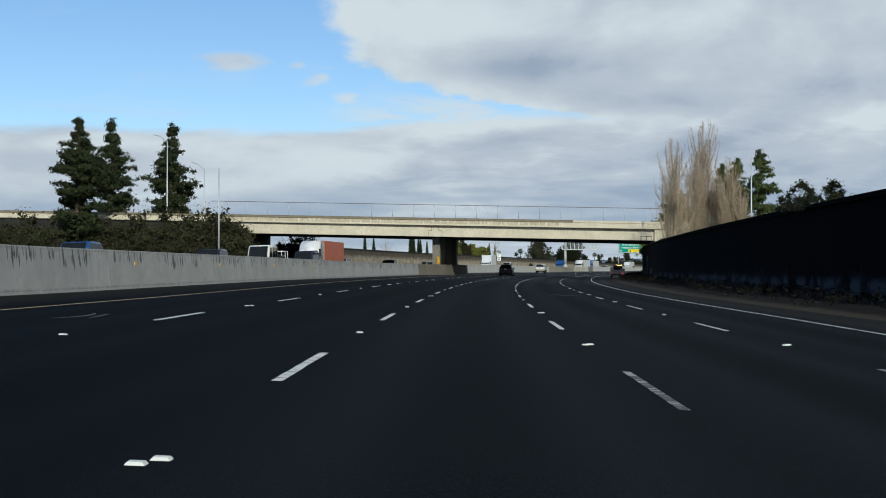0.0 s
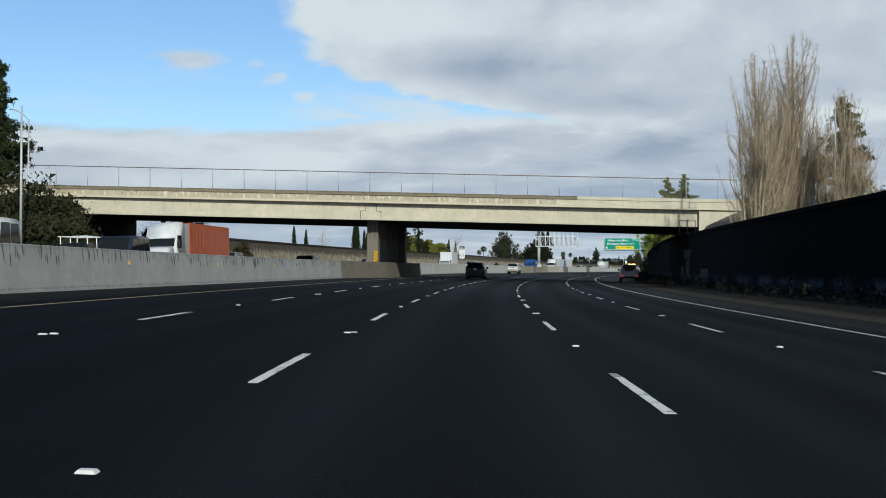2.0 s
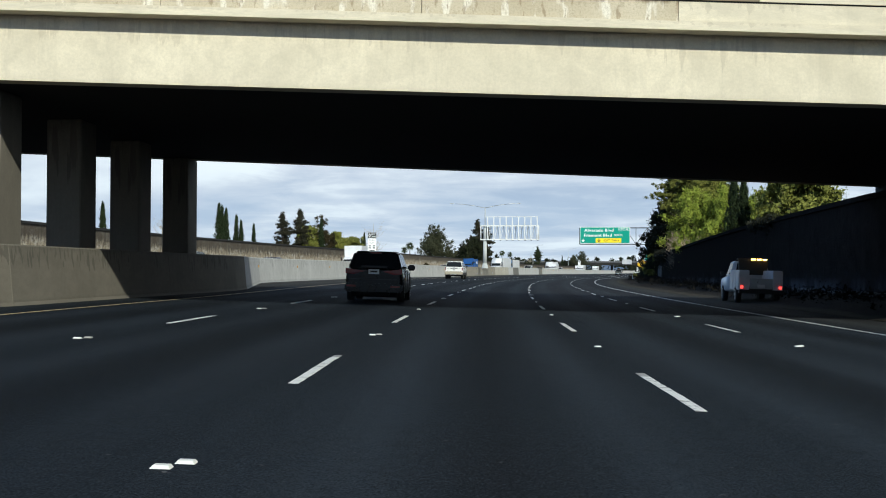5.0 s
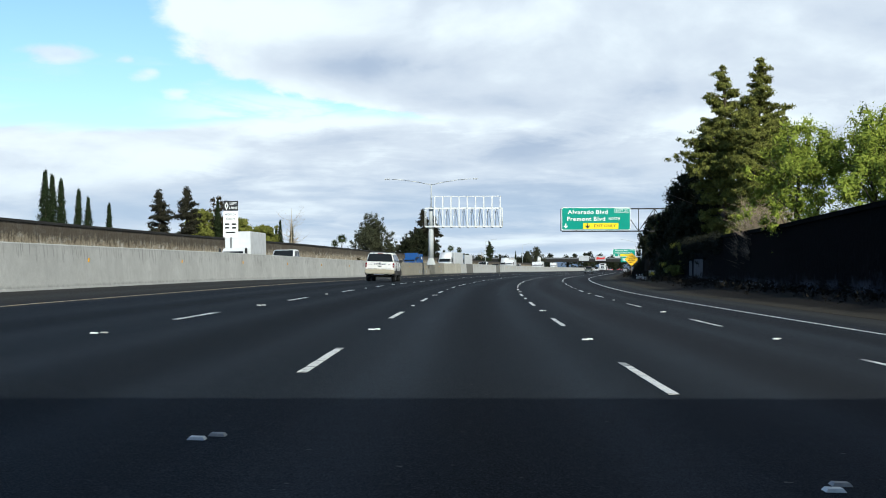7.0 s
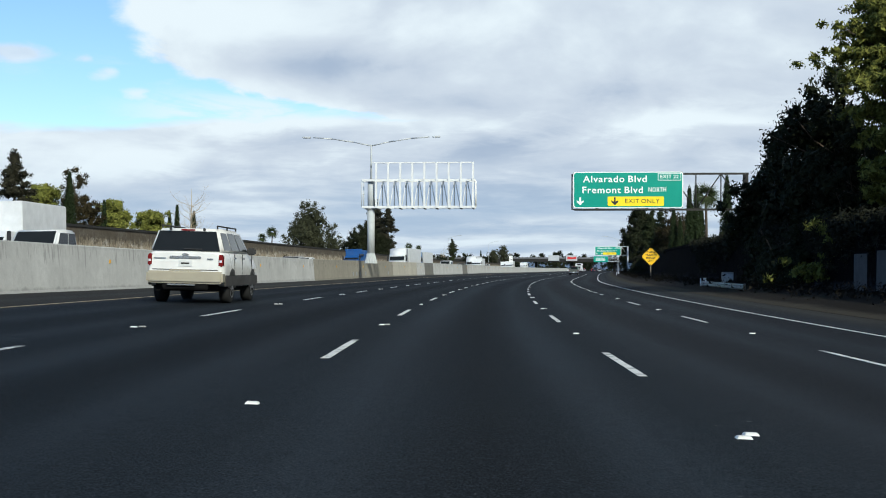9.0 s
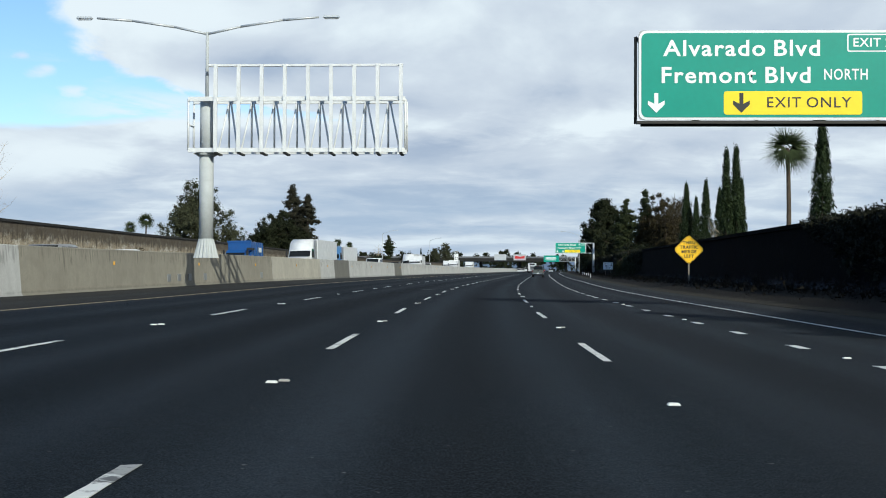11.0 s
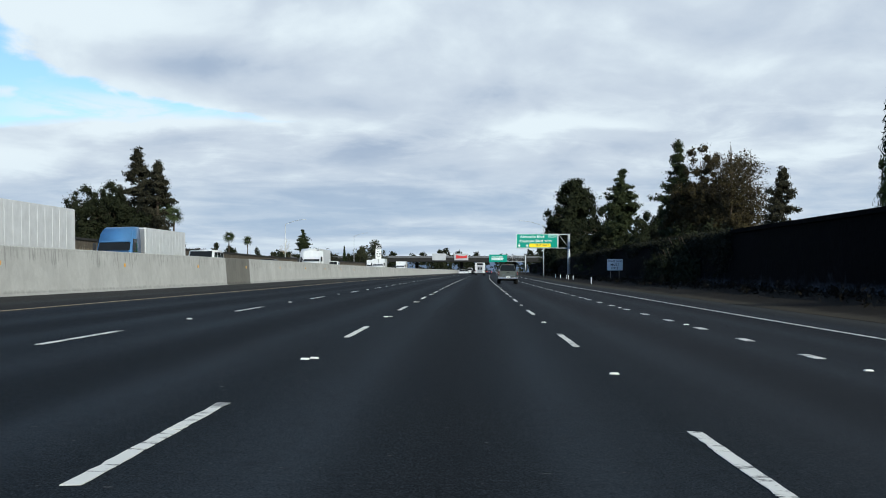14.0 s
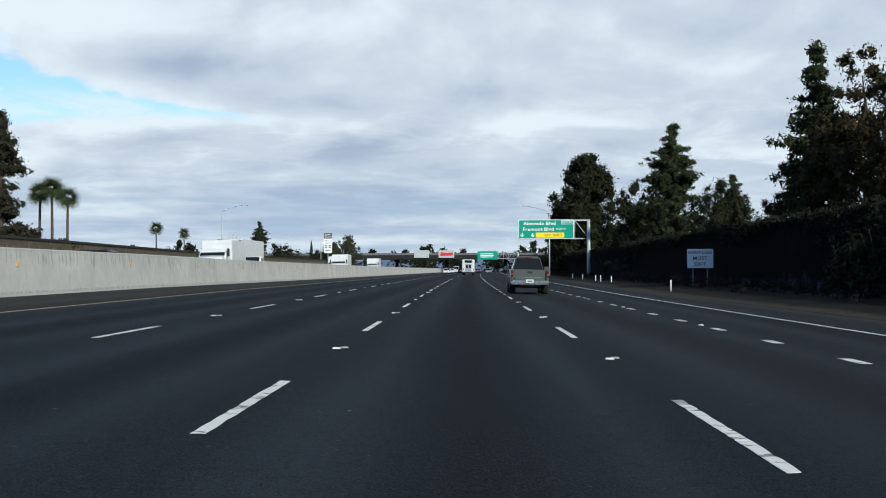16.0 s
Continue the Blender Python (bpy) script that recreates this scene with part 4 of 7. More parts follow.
def words(text, size, m, material, parent, name="lettering", bold=0.0, space=1.12, fit=0.0):
    """Raised lettering, a mesh for each word; m puts the middle of the line, x to the right and y up the sign."""
    made, x = [], 0.0
    for word in text.split():
        cu = bpy.data.curves.new(name, "FONT")
        cu.body, cu.size, cu.align_y, cu.offset, cu.resolution_u, cu.space_character = word, size, "CENTER", bold, 3, space
        tmp = bpy.data.objects.new(name, cu)
        scene.collection.objects.link(tmp)
        me = bpy.data.meshes.new_from_object(tmp.evaluated_get(bpy.context.evaluated_depsgraph_get()))
        bpy.data.objects.remove(tmp)
        xs = [v.co.x for v in me.vertices]
        me.materials.clear()
        me.materials.append(material)
        ob = new(name, me)
        ob.parent = parent
        made.append((ob, x - min(xs)))
        x += max(xs) - min(xs) + size * 0.36
    wide = x - size * 0.36
    k = fit / wide if fit else 1.0
    for ob, dx in made:
        ob.matrix_local = m @ Matrix.Diagonal((k, 1, 1, 1)) @ Matrix.Translation((dx - wide / 2, 0, 0))
    return made


FACE = pose(0, 0, 0, 90, 0, 0)    # text plane turned to face back along the road


def on_face(x, z, y=-0.035):
    return Matrix.Translation((x, y, z)) @ FACE


def panel(name, material, parent, w, h, x, z, y=-0.02, thick=0.03, r=0.12, label=""):
    """A flat sign panel with rounded corners, standing on edge."""
    bm = bmesh.new()
    pts = []
    for cx, cz, a0 in ((w / 2 - r, h / 2 - r, 0), (-w / 2 + r, h / 2 - r, 90), (-w / 2 + r, -h / 2 + r, 180), (w / 2 - r, -h / 2 + r, 270)):
        for k in range(4):
            a = radians(a0 + 30 * k)
            pts.append((x + cx + r * math.cos(a), z + cz + r * math.sin(a)))
    f = [bm.verts.new((px, y, pz)) for px, pz in pts]
    b = [bm.verts.new((px, y + thick, pz)) for px, pz in pts]
    bm.faces.new(f)
    bm.faces.new(b[::-1])
    for i in range(len(f)):
        bm.faces.new((f[i], f[i - 1], b[i - 1], b[i]))
    bmesh.ops.recalc_face_normals(bm, faces=bm.faces)
    return part(name, bm, material, parent, label)


def down_arrow(parent, material, x, z, size, y=-0.035):
    bm = bmesh.new()
    k = size
    pts = [(-0.1, 0.5), (0.1, 0.5), (0.1, -0.05), (0.42, 0.12), (0.42, -0.08), (0, -0.5), (-0.42, -0.08), (-0.42, 0.12), (-0.1, -0.05)]
    bm.faces.new([bm.verts.new((x + px * k, y, z + pz * k)) for px, pz in pts])
    bmesh.ops.recalc_face_normals(bm, faces=bm.faces)
    return part("arrow", bm, material, parent)


def exit_sign(name, s, la0, la1, z0, z1, arrows, label):
    """A green overhead guide sign."""
    w, h = la1 - la0, z1 - z0
    th = empty(name, Matrix.Translation(at(s, (la0 + la1) / 2, (z0 + z1) / 2)) @ pose(0, 0, 0, 0, 0, -math.degrees(heading(s))), label, "road sign")
    panel("backing", SIGN_BACK, th, w, h, 0, 0, 0.0, 0.05)
    panel("border", SIGN_WHITE, th, w - 0.02, h - 0.02, 0, 0, -0.012, 0.01, 0.2)
    panel("face", SIGN_GREEN, th, w - 0.16, h - 0.16, 0, 0, -0.024, 0.01, 0.16, "green reflective sign face")
    words("Alvarado Blvd", h * 0.25, on_face(-w * 0.12, h * 0.29), SIGN_WHITE, th, bold=0.012, fit=w * 0.58)
    words("Fremont Blvd", h * 0.25, on_face(-w * 0.14, -h * 0.01), SIGN_WHITE, th, bold=0.012, fit=w * 0.55)
    words("NORTH", h * 0.17, on_face(w * 0.265, -h * 0.0), SIGN_WHITE, th, bold=0.006, fit=w * 0.16)
    panel("exit_panel_border", SIGN_WHITE, th, w * 0.21, h * 0.20, w * 0.375, h * 0.355, -0.03, 0.006, 0.06)
    panel("exit_panel", SIGN_GREEN, th, w * 0.21 - 0.08, h * 0.20 - 0.08, w * 0.375, h * 0.355, -0.036, 0.006, 0.04)
    words("EXIT 22", h * 0.135, on_face(w * 0.375, h * 0.355, -0.04), SIGN_WHITE, th, bold=0.006, fit=w * 0.165)
    panel("exit_only_panel", EXIT_YELLOW, th, w * 0.51, h * 0.26, w * 0.07, -h * 0.31, -0.034, 0.01, 0.08, "yellow exit-only strip")
    words("EXIT ONLY", h * 0.165, on_face(w * 0.13, -h * 0.31, -0.04), SIGN_BLACK, th, bold=0.002, fit=w * 0.31)
    for x, mtl in arrows:
        down_arrow(th, mtl, x * w, -h * 0.31, h * 0.22, -0.042)
    return th


sign_a = exit_sign("exit_sign", 377, 4.82, 12.6, 5.45, 8.06, [(-0.435, SIGN_WHITE), (-0.12, SIGN_BLACK)], "large green overhead exit sign with white letters and a yellow strip")
exit_sign("exit_sign", 645, 6.3, 13.25, 4.93, 7.33, [(-0.43, SIGN_WHITE), (-0.24, SIGN_WHITE)], "green overhead exit sign with a yellow strip on a steel frame")


def cantilever(s, la0, la1, post, zlo, zhi, material, label, rise=0.0):
    """The post and two-chord frame that carry an overhead sign."""
    th = empty("sign_gantry", at_pose(s, post, -0.4), label, "sign gantry")
    bm = bmesh.new()
    rod(bm, (0, 0.35, 0), (0, 0.35, zhi + 0.4 + rise), 0.26, 0.2, 14)
    part("post", bm, material, th)
    for z in (zlo, zhi):
        bm = bmesh.new()
        box(bm, la0 - post, 0.2 if post < la1 + 6 else 0, 0.12, 0.26, z + 0.4 - 0.07, z + 0.4 + 0.07)
        part("chord", bm, material, th)
    zs = [zlo + 0.4, zhi + 0.4]
    n = 0
    xx = 0.0
    while xx > la0 - post + 1:
        bm = bmesh.new()
        rod(bm, (xx, 0.19, zs[n % 2]), (xx - 1.75, 0.19, zs[(n + 1) % 2]), 0.045, n=6)
        part("brace", bm, material, th)
        bm = bmesh.new()
        rod(bm, (xx - 1.75, 0.19, zs[0]), (xx - 1.75, 0.19, zs[1]), 0.045, n=6)
        part("strut", bm, material, th)
        xx -= 1.75
        n += 1
    return th


def at_pose(s, la, z):
    return Matrix.Translation(at(s, la, z)) @ pose(0, 0, 0, 0, 0, -math.degrees(heading(s)))


cantilever(377, 4.9, 12.6, 17.0, 5.36, 7.9, DARK_STEEL, "dark steel gantry carrying the exit sign from beside the wall")
cantilever(645, 6.4, 13.3, 15.1, 4.95, 7.25, GALV, "galvanised steel gantry on one post beside the wall")
# catwalk lip under the first sign
bm = bmesh.new()
box(bm, -3.95, 3.9, -0.16, 0.1, -1.42, -1.34)
part("lower_lip", bm, DARK_STEEL, sign_a)

# ---- empty sign frame on a pole over the median barrier ----
PZ = 1.6
frame_sign = empty("empty_sign_gantry", at_pose(400.5, -13.0, 0), "empty white steel sign frame on a thick pole over the barrier", "sign gantry")
bm = bmesh.new()
POLE_GREY = plain("dull_zinc_paint", (0.47, 0.49, 0.485), 0.75, 0.0, 0.14, 2.5, 0.3)
rod(bm, (0, 0, 2.4), (0, 0, 6.5), 0.345, 0.335, 18)
part("pole", bm, POLE_GREY, frame_sign)
# fluted steel shoe round the foot
bm = bmesh.new()
low, top = [], []
for i in range(36):
    a = 2 * math.pi * i / 36
    r0 = 0.60 if i % 2 else 0.52
    low.append(bm.verts.new((r0 * math.cos(a), r0 * math.sin(a), PZ)))
    top.append(bm.verts.new(((0.36 if i % 2 else 0.35) * math.cos(a), (0.36 if i % 2 else 0.35) * math.sin(a), 2.5)))
for i in range(36):
    bm.faces.new((low[i - 1], low[i], top[i], top[i - 1]))
bm.faces.new(top)
bm.faces.new(low[::-1])
bmesh.ops.recalc_face_normals(bm, faces=bm.faces)
part("fluted_base", bm, POLE_GREY, frame_sign)
bm = bmesh.new()
rod(bm, (0, 0, 6.38), (0, 0, 6.54), 0.36, 0.62, 18)
part("flange", bm, POLE_GREY, frame_sign)
bm = bmesh.new()
rod(bm, (0, 0, 6.5), (0, 0, 9.2), 0.32, 0.31, 16)
rod(bm, (0, 0, 9.2), (0, 0, 12.3), 0.085, 0.07, 10)
part("upper_pole", bm, POLE_GREY, frame_sign)
WHITE_STEEL = plain("white_steel", (0.72, 0.73, 0.72), 0.45, 0.0, 0.12, 1.5)
for z, x0, x1 in ((6.65, -0.75, 9.45), (9.05, -0.75, 9.45), (10.62, 0.2, 9.35)):
    for y in ((-0.55, 0.55) if z < 10 else (-0.55,)):
        bm = bmesh.new()
        t = 0.1 if z < 10 else 0.05
        box(bm, x0, x1, y - 0.09, y + 0.09, z - t, z + t)
        part("chord", bm, WHITE_STEEL, frame_sign)
for k in range(9):
    x = 0.56 + k * 1.087
    bm = bmesh.new()
    box(bm, x - 0.085, x + 0.085, -0.76, -0.645, 6.55, 10.66)
    part("upright", bm, WHITE_STEEL, frame_sign)
    bm = bmesh.new()
    box(bm, x - 0.07, x + 0.07, -0.70, 0.62, 6.47, 6.545)
    part("bracket", bm, DARK_STEEL, frame_sign, "dark steel bracket under the frame")
    if k < 8:
        m = x + 0.40
        bm = bmesh.new()
        rod(bm, (m + 0.1, 0.45, 9.0), (x + 1.0, -0.45, 6.75), 0.05, n=6)
        part("brace", bm, WHITE_STEEL, frame_sign)
        bm = bmesh.new()
        rod(bm, (m, 0.5, 6.7), (m, 0.5, 9.0), 0.05, n=6)
        part("rear_strut", bm, WHITE_STEEL, frame_sign)
        bm = bmesh.new()
        rod(bm, (m - 0.28, -0.45, 6.75), (m, 0.45, 9.0), 0.045, n=6)
        part("brace", bm, WHITE_STEEL, frame_sign)
for x in (-0.75, 9.45):
    bm = bmesh.new()
    for y in (-0.55, 0.55):
        rod(bm, (x, y, 6.65), (x, y, 9.05), 0.05, n=6)
    rod(bm, (x, -0.55, 7.85), (x, 0.55, 7.85), 0.04, n=6)
    part("end_frame", bm, WHITE_STEEL, frame_sign)
for sx in (-1, 1):
    bm = bmesh.new()
    pts = [(0, 0, 12.2), (sx * 1.6, 0, 12.55), (sx * 3.6, 0, 12.85), (sx * 5.3, 0, 12.98)]
    for a, b in zip(pts, pts[1:]):
        rod(bm, a, b, 0.06, 0.05, 8)
    arm = part("lamp_arm", bm, GALV, frame_sign)
    bm = bmesh.new()
    box(bm, sx * 5.9 - 0.38, sx * 5.9 + 0.38, -0.14, 0.14, 12.9, 13.06)
    bevelled(bm, 0.05)
    part("lamp_head", bm, GALV, arm, "flat white lamp head")


def street_lamp(s, la, base, top, arm, label, both=False):
    """A tapered lighting pole with a curved arm; arm in metres to the right, negative to the left."""
    th = empty("street_lamp", at_pose(s, la, base), label, "street lamp", "freeway lighting poles")
    bm = bmesh.new()
    h = top - base
    rod(bm, (0, 0, 0), (0, 0, h), 0.12, 0.07, 10)
    part("pole", bm, GALV, th)
    if arm:
        bm = bmesh.new()
        pts = [(arm * u, 0, h - 0.1 + 1.0 * math.sin(u * 1.5)) for u in (0, 0.25, 0.5, 0.75, 1)]
        for a, b in zip(pts, pts[1:]):
            rod(bm, a, b, 0.05, 0.045, 8)
        part("arm", bm, GALV, th)
        bm = bmesh.new()
        x = arm * 1.08
        box(bm, min(x, arm) - 0.15, max(x, arm) + 0.15, -0.12, 0.12, h + 0.84, h + 0.97)
        bevelled(bm, 0.04)
        part("lamp_head", bm, GALV, th)
    return th


street_lamp(178.1, -35.8, 0.7, 13.3, 0, "slim grey lighting pole among the bushes by the bridge")
street_lamp(200, -44.4, 0, 14.9, -1.6, "slim grey lighting pole with a short curved arm")
street_lamp(200, -49.7, 0, 18.8, -1.8, "tall grey lighting pole beside the pines")
street_lamp(208, 30.4, -0.4, 16.4, 0, "slim lighting pole behind the retaining wall")
street_lamp(690, 12.7, -0.4, 10.3, -4.4, "lighting pole with a curved arm over the lanes")
street_lamp(690, -39.5, 0.5, 10.6, 3.8, "lighting pole with a long curved arm")
street_lamp(820, -39.5, 0.5, 11.6, 3.8, "lighting pole with a long curved arm")

# ---- yellow diamond ----
diamond = empty("merge_sign", at_pose(432.4, 13.68, 0), "yellow diamond warning sign on a brown post by the wall", "road sign")
bm = bmesh.new()
box(bm, -0.055, 0.055, 0.02, 0.11, -0.6, 3.3)
part("post", bm, POST_STEEL, diamond)
for nm, r, y, mtl in (("face", 1.0, -0.012, SIGN_YELLOW), ("border", 0.955, -0.022, SIGN_BLACK), ("inner_face", 0.925, -0.032, SIGN_YELLOW)):
    bm = bmesh.new()
    pts = []
    for k in range(4):
        a = radians(90 * k)
        for d in (-8, 0, 8):
            b = a + radians(d)
            pts.append((r * (0.95 if d else 0.965) * math.cos(b), r * (0.95 if d else 0.965) * math.sin(b)))
    f = [bm.verts.new((px, y, 2.55 + pz)) for px, pz in pts]
    g = [bm.verts.new((px, y + 0.012, 2.55 + pz)) for px, pz in pts]
    bm.faces.new(f)
    bm.faces.new(g[::-1])
    for i in range(len(f)):
        bm.faces.new((f[i], f[i - 1], g[i - 1], g[i]))
    bmesh.ops.recalc_face_normals(bm, faces=bm.faces)
    part(nm, bm, mtl, diamond)
for i, t in enumerate(("THRU", "TRAFFIC", "MERGE", "LEFT")):
    words(t, 0.31, on_face(0, 2.55 + 0.47 - 0.315 * i, -0.04), SIGN_BLACK, diamond, bold=0.009)

# ---- white regulation sign ----
must = empty("lane_sign", at_pose(562.1, 14.63, 0), "white rectangular lane sign with black letters beside the wall", "road sign")
bm = bmesh.new()
for x in (-0.45, 0.45):
    box(bm, x - 0.04, x + 0.04, 0.03, 0.11, -0.4, 2.3)
part("post", bm, POST_STEEL, must)
panel("face", SIGN_WHITE, must, 1.62, 1.18, 0, 1.76, -0.012, 0.02, 0.06)
for t, z, k in (("RIGHT LANE", 2.12, 0.25), ("MUST", 1.76, 0.33), ("EXIT", 1.40, 0.33)):
    words(t, k, on_face(0, z, -0.02), SIGN_BLACK, must, bold=0.003)


def lane_sign(s, la, z0):
    """A tall lane-use sign standing on the barrier."""
    th = empty("carpool_sign", at_pose(s, la, z0), "tall white carpool lane sign with a black head on the barrier", "road sign", "carpool signs on the median")
    bm = bmesh.new()
    rod(bm, (0, 0.08, -0.4), (0, 0.08, 2.25), 0.06, n=8)
    part("post", bm, GALV, th)
    panel("face", SIGN_WHITE, th, 0.86, 1.5, 0, 0.95, -0.012, 0.02, 0.05)
    panel("head", SIGN_BLACK, th, 0.84, 0.56, 0, 2.0, -0.02, 0.008, 0.03, "black sign head with a white diamond")
    bm = bmesh.new()
    a = [bm.verts.new((-0.24 + x, -0.026, 2.0 + z)) for x, z in ((0, 0.24), (-0.12, 0), (0, -0.24), (0.12, 0))]
    b = [bm.verts.new((-0.24 + x * 0.5, -0.026, 2.0 + z * 0.5)) for x, z in ((0, 0.24), (-0.12, 0), (0, -0.24), (0.12, 0))]
    for i in range(4):
        bm.faces.new((a[i], a[i - 1], b[i - 1], b[i]))
    bmesh.ops.recalc_face_normals(bm, faces=bm.faces)
    part("diamond", bm, SIGN_WHITE, th)
    words("LEFT", 0.19, on_face(0.15, 2.12, -0.026), SIGN_WHITE, th, bold=0.003)
    words("LANE", 0.19, on_face(0.15, 1.88, -0.026), SIGN_WHITE, th, bold=0.003)
    words("HOV 2+", 0.18, on_face(0, 1.5, -0.02), SIGN_BLACK, th)
    words("ONLY", 0.18, on_face(0, 1.25, -0.02), SIGN_BLACK, th)
    for z in (0.95, 0.75):
        for x0, x1 in ((-0.32, -0.08), (0.08, 0.32)):
            bm = bmesh.new()
            box(bm, x0, x1, -0.02, -0.013, z - 0.05, z + 0.05)
            part("small_print", bm, SIGN_BLACK, th)
    bm = bmesh.new()
    box(bm, -0.26, 0.26, -0.02, -0.013, 0.44, 0.52)
    part("small_print", bm, SIGN_BLACK, th)
    return th


lane_sign(300.5, -14.55, 2.65)
lane_sign(618.5, -14.65, 2.7)

# ---- guide sign far ahead ----
g3 = empty("guide_sign", at_pose(957, 3.0, 6.2), "small green overhead guide sign far along the road", "road sign")
panel("face", SIGN_GREEN, g3, 7.2, 3.0, 0, 0, -0.02, 0.03)
for z in (0.55, 0.0, -0.55):
    bm = bmesh.new()
    box(bm, -2.6, 2.2 - 0.5 * abs(z), -0.03, -0.021, z - 0.14, z + 0.14)
    part("writing_bar", bm, SIGN_WHITE, g3)
cantilever(957, -0.6, 6.6, 14.0, 5.0, 7.4, GALV, "distant galvanised sign gantry on one post")

# ---- guardrail and cabinet by the first gantry ----
rail = empty("guardrail", at_pose(362, 13.2, -0.05), "short grey steel guardrail in front of the wall", "guardrail")
for k in range(5):
    bm = bmesh.new()
    box(bm, -0.07, 0.07, -9 + k * 4.2 - 0.08, -9 + k * 4.2 + 0.08, -0.5, 0.42)
    part("post", bm, POST_STEEL, rail)
bm = bmesh.new()
sec = [(-0.08, 0.10), (-0.16, 0.17), (-0.08, 0.25), (-0.16, 0.33), (-0.08, 0.40)]
vs5 = [[bm.verts.new((x, y, z)) for x, z in sec] for y in (-9.4, 0, 8.2)]
for a, b in zip(vs5, vs5[1:]):
    for i in range(4):
        bm.faces.new((a[i], a[i + 1], b[i + 1], b[i]))
bmesh.ops.solidify(bm, geom=list(bm.faces), thickness=0.01)
part("rail", bm, GALV, rail)
cab = empty("utility_cabinet", at_pose(369, 14.6, -0.2), "pale grey utility cabinet beside the guardrail", "cabinet")
bm = bmesh.new()
box(bm, -0.35, 0.35, -0.3, 0.3, 0, 1.15)
bevelled(bm, 0.03)
part("body", bm, SIGN_BACK, cab)
bm = bmesh.new()
box(bm, -0.3, 0.3, -0.32, -0.29, 0.15, 1.05)
part("door", bm, GALV, cab)
bm = bmesh.new()
rod(bm, (0, 0, 0), (0, 0, 0.75), 0.04, n=6)
post_me = bpy.data.meshes.new("delineator")
bm.to_mesh(post_me)
bm.free()
post_me.materials.append(SIGN_WHITE)
for s, la in ((370, 13.0), (371.5, 13.4), (373, 13.7), (553, 11.4), (592, 12.3), (600, 12.2), (607, 12.4), (622, 12.4), (636, 12.4)):
    ob = new("delineator", post_me)
    ob.matrix_world = at_pose(s, la, level(s, la) - 0.02)
    tagged(ob, "thin white plastic marker post on the verge", "marker post", "white posts along the verge")
# amber and white reflectors stuck on the barrier
bm = bmesh.new()
box(bm, -0.02, 0.02, -0.06, 0.06, -0.07, 0.07)
refl = bpy.data.meshes.new("reflector")
bm.to_mesh(refl)
bm.free()
refl.materials.append(plain("amber_reflector", (0.72, 0.40, 0.05), 0.35, 0, 0.2, 12.0))
s = 40
while s < 600:
    if not (184 < s < 240):
        h = H_BAR(s)
        ob = new("reflector", refl)
        ob.matrix_world = stand(s, MEDIAN(s) - 0.105, h * 0.66)
        ob.parent = barrier
    s += 14.6

# steel access plates and conduit boxes low on the barrier by the lamp column
bm = bmesh.new()
box(bm, -0.02, 0.025, -0.3, 0.3, -0.17, 0.17)
bevelled(bm, 0.008, 1)
plate_me = bpy.data.meshes.new("access_plate")
bm.to_mesh(plate_me)
bm.free()
plate_me.materials.append(SIGN_BACK)
for s in (398.9, 400.8, 402.9, 406.2, 421.3):
    ob = new("access_plate", plate_me)
    ob.matrix_world = stand(s, MEDIAN(s) - 0.075, 0.42)
    ob.parent = barrier

# ---- overpass far ahead ----
# grey-blue colour carries the far parapet's shade and some distance haze
FAR_BRIDGE = concrete_material("far_shaded_concrete", (0.16, 0.165, 0.175), 0.5)
FAR_BOARD = plain("faded_white_board", (0.46, 0.48, 0.50), 0.6, 0, 0.15, 0.5)
far = empty("far_overpass", at_pose(970, 0, 0), "distant dark concrete overpass with sign boards on it", "bridge", kind="structure")
for nm, mtl, b in (("girder", UNDER_C, (-90, 60, 0, 12, 4.9, 6.5)), ("parapet", FAR_BRIDGE, (-90, 60, -0.2, 0.1, 6.5, 7.3)), ("abutment", UNDER_C, (24, 60, 0.3, 12, -1, 5)), ("abutment", UNDER_C, (-90, -48, 0.3, 12, -1, 5))):
    bm = bmesh.new()
    uvbox(bm, Matrix(), *b)
    part(nm, bm, mtl, far)
for x in (-31, -12.5, 9.5):
    bm = bmesh.new()
    rod(bm, (x, 5, -1), (x, 5, 5), 0.7, n=12)
    part("column", bm, UNDER_C, far)
for x, w, mtl, lab in ((-21.5, 5.6, FAR_BOARD, "blank white sign board"), (-12.3, 5.8, FAR_BOARD, "white board with a red shape")):
    panel("sign_board", mtl, far, w, 2.8, x, 6.9, -0.45, 0.1, 0.1, lab)
bm = bmesh.new()
bm.faces.new([bm.verts.new(p) for p in ((-14.6, -0.56, 6.2), (-10, -0.56, 6.4), (-9.9, -0.56, 7.6), (-12, -0.56, 7.2), (-14.4, -0.56, 7.7))])
part("board_shape", bm, plain("red_board_paint", (0.55, 0.03, 0.03), 0.5), far)

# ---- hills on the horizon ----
# the blue haze of distance is put into the hills' own colour
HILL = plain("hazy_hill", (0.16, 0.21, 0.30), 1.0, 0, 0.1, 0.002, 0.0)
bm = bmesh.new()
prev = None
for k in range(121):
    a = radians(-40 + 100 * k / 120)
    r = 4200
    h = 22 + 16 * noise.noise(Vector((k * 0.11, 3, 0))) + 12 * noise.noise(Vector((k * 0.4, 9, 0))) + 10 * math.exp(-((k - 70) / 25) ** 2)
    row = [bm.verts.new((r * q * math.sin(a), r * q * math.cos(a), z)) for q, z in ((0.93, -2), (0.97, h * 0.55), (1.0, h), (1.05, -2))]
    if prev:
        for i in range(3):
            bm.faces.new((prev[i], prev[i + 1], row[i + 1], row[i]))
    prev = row
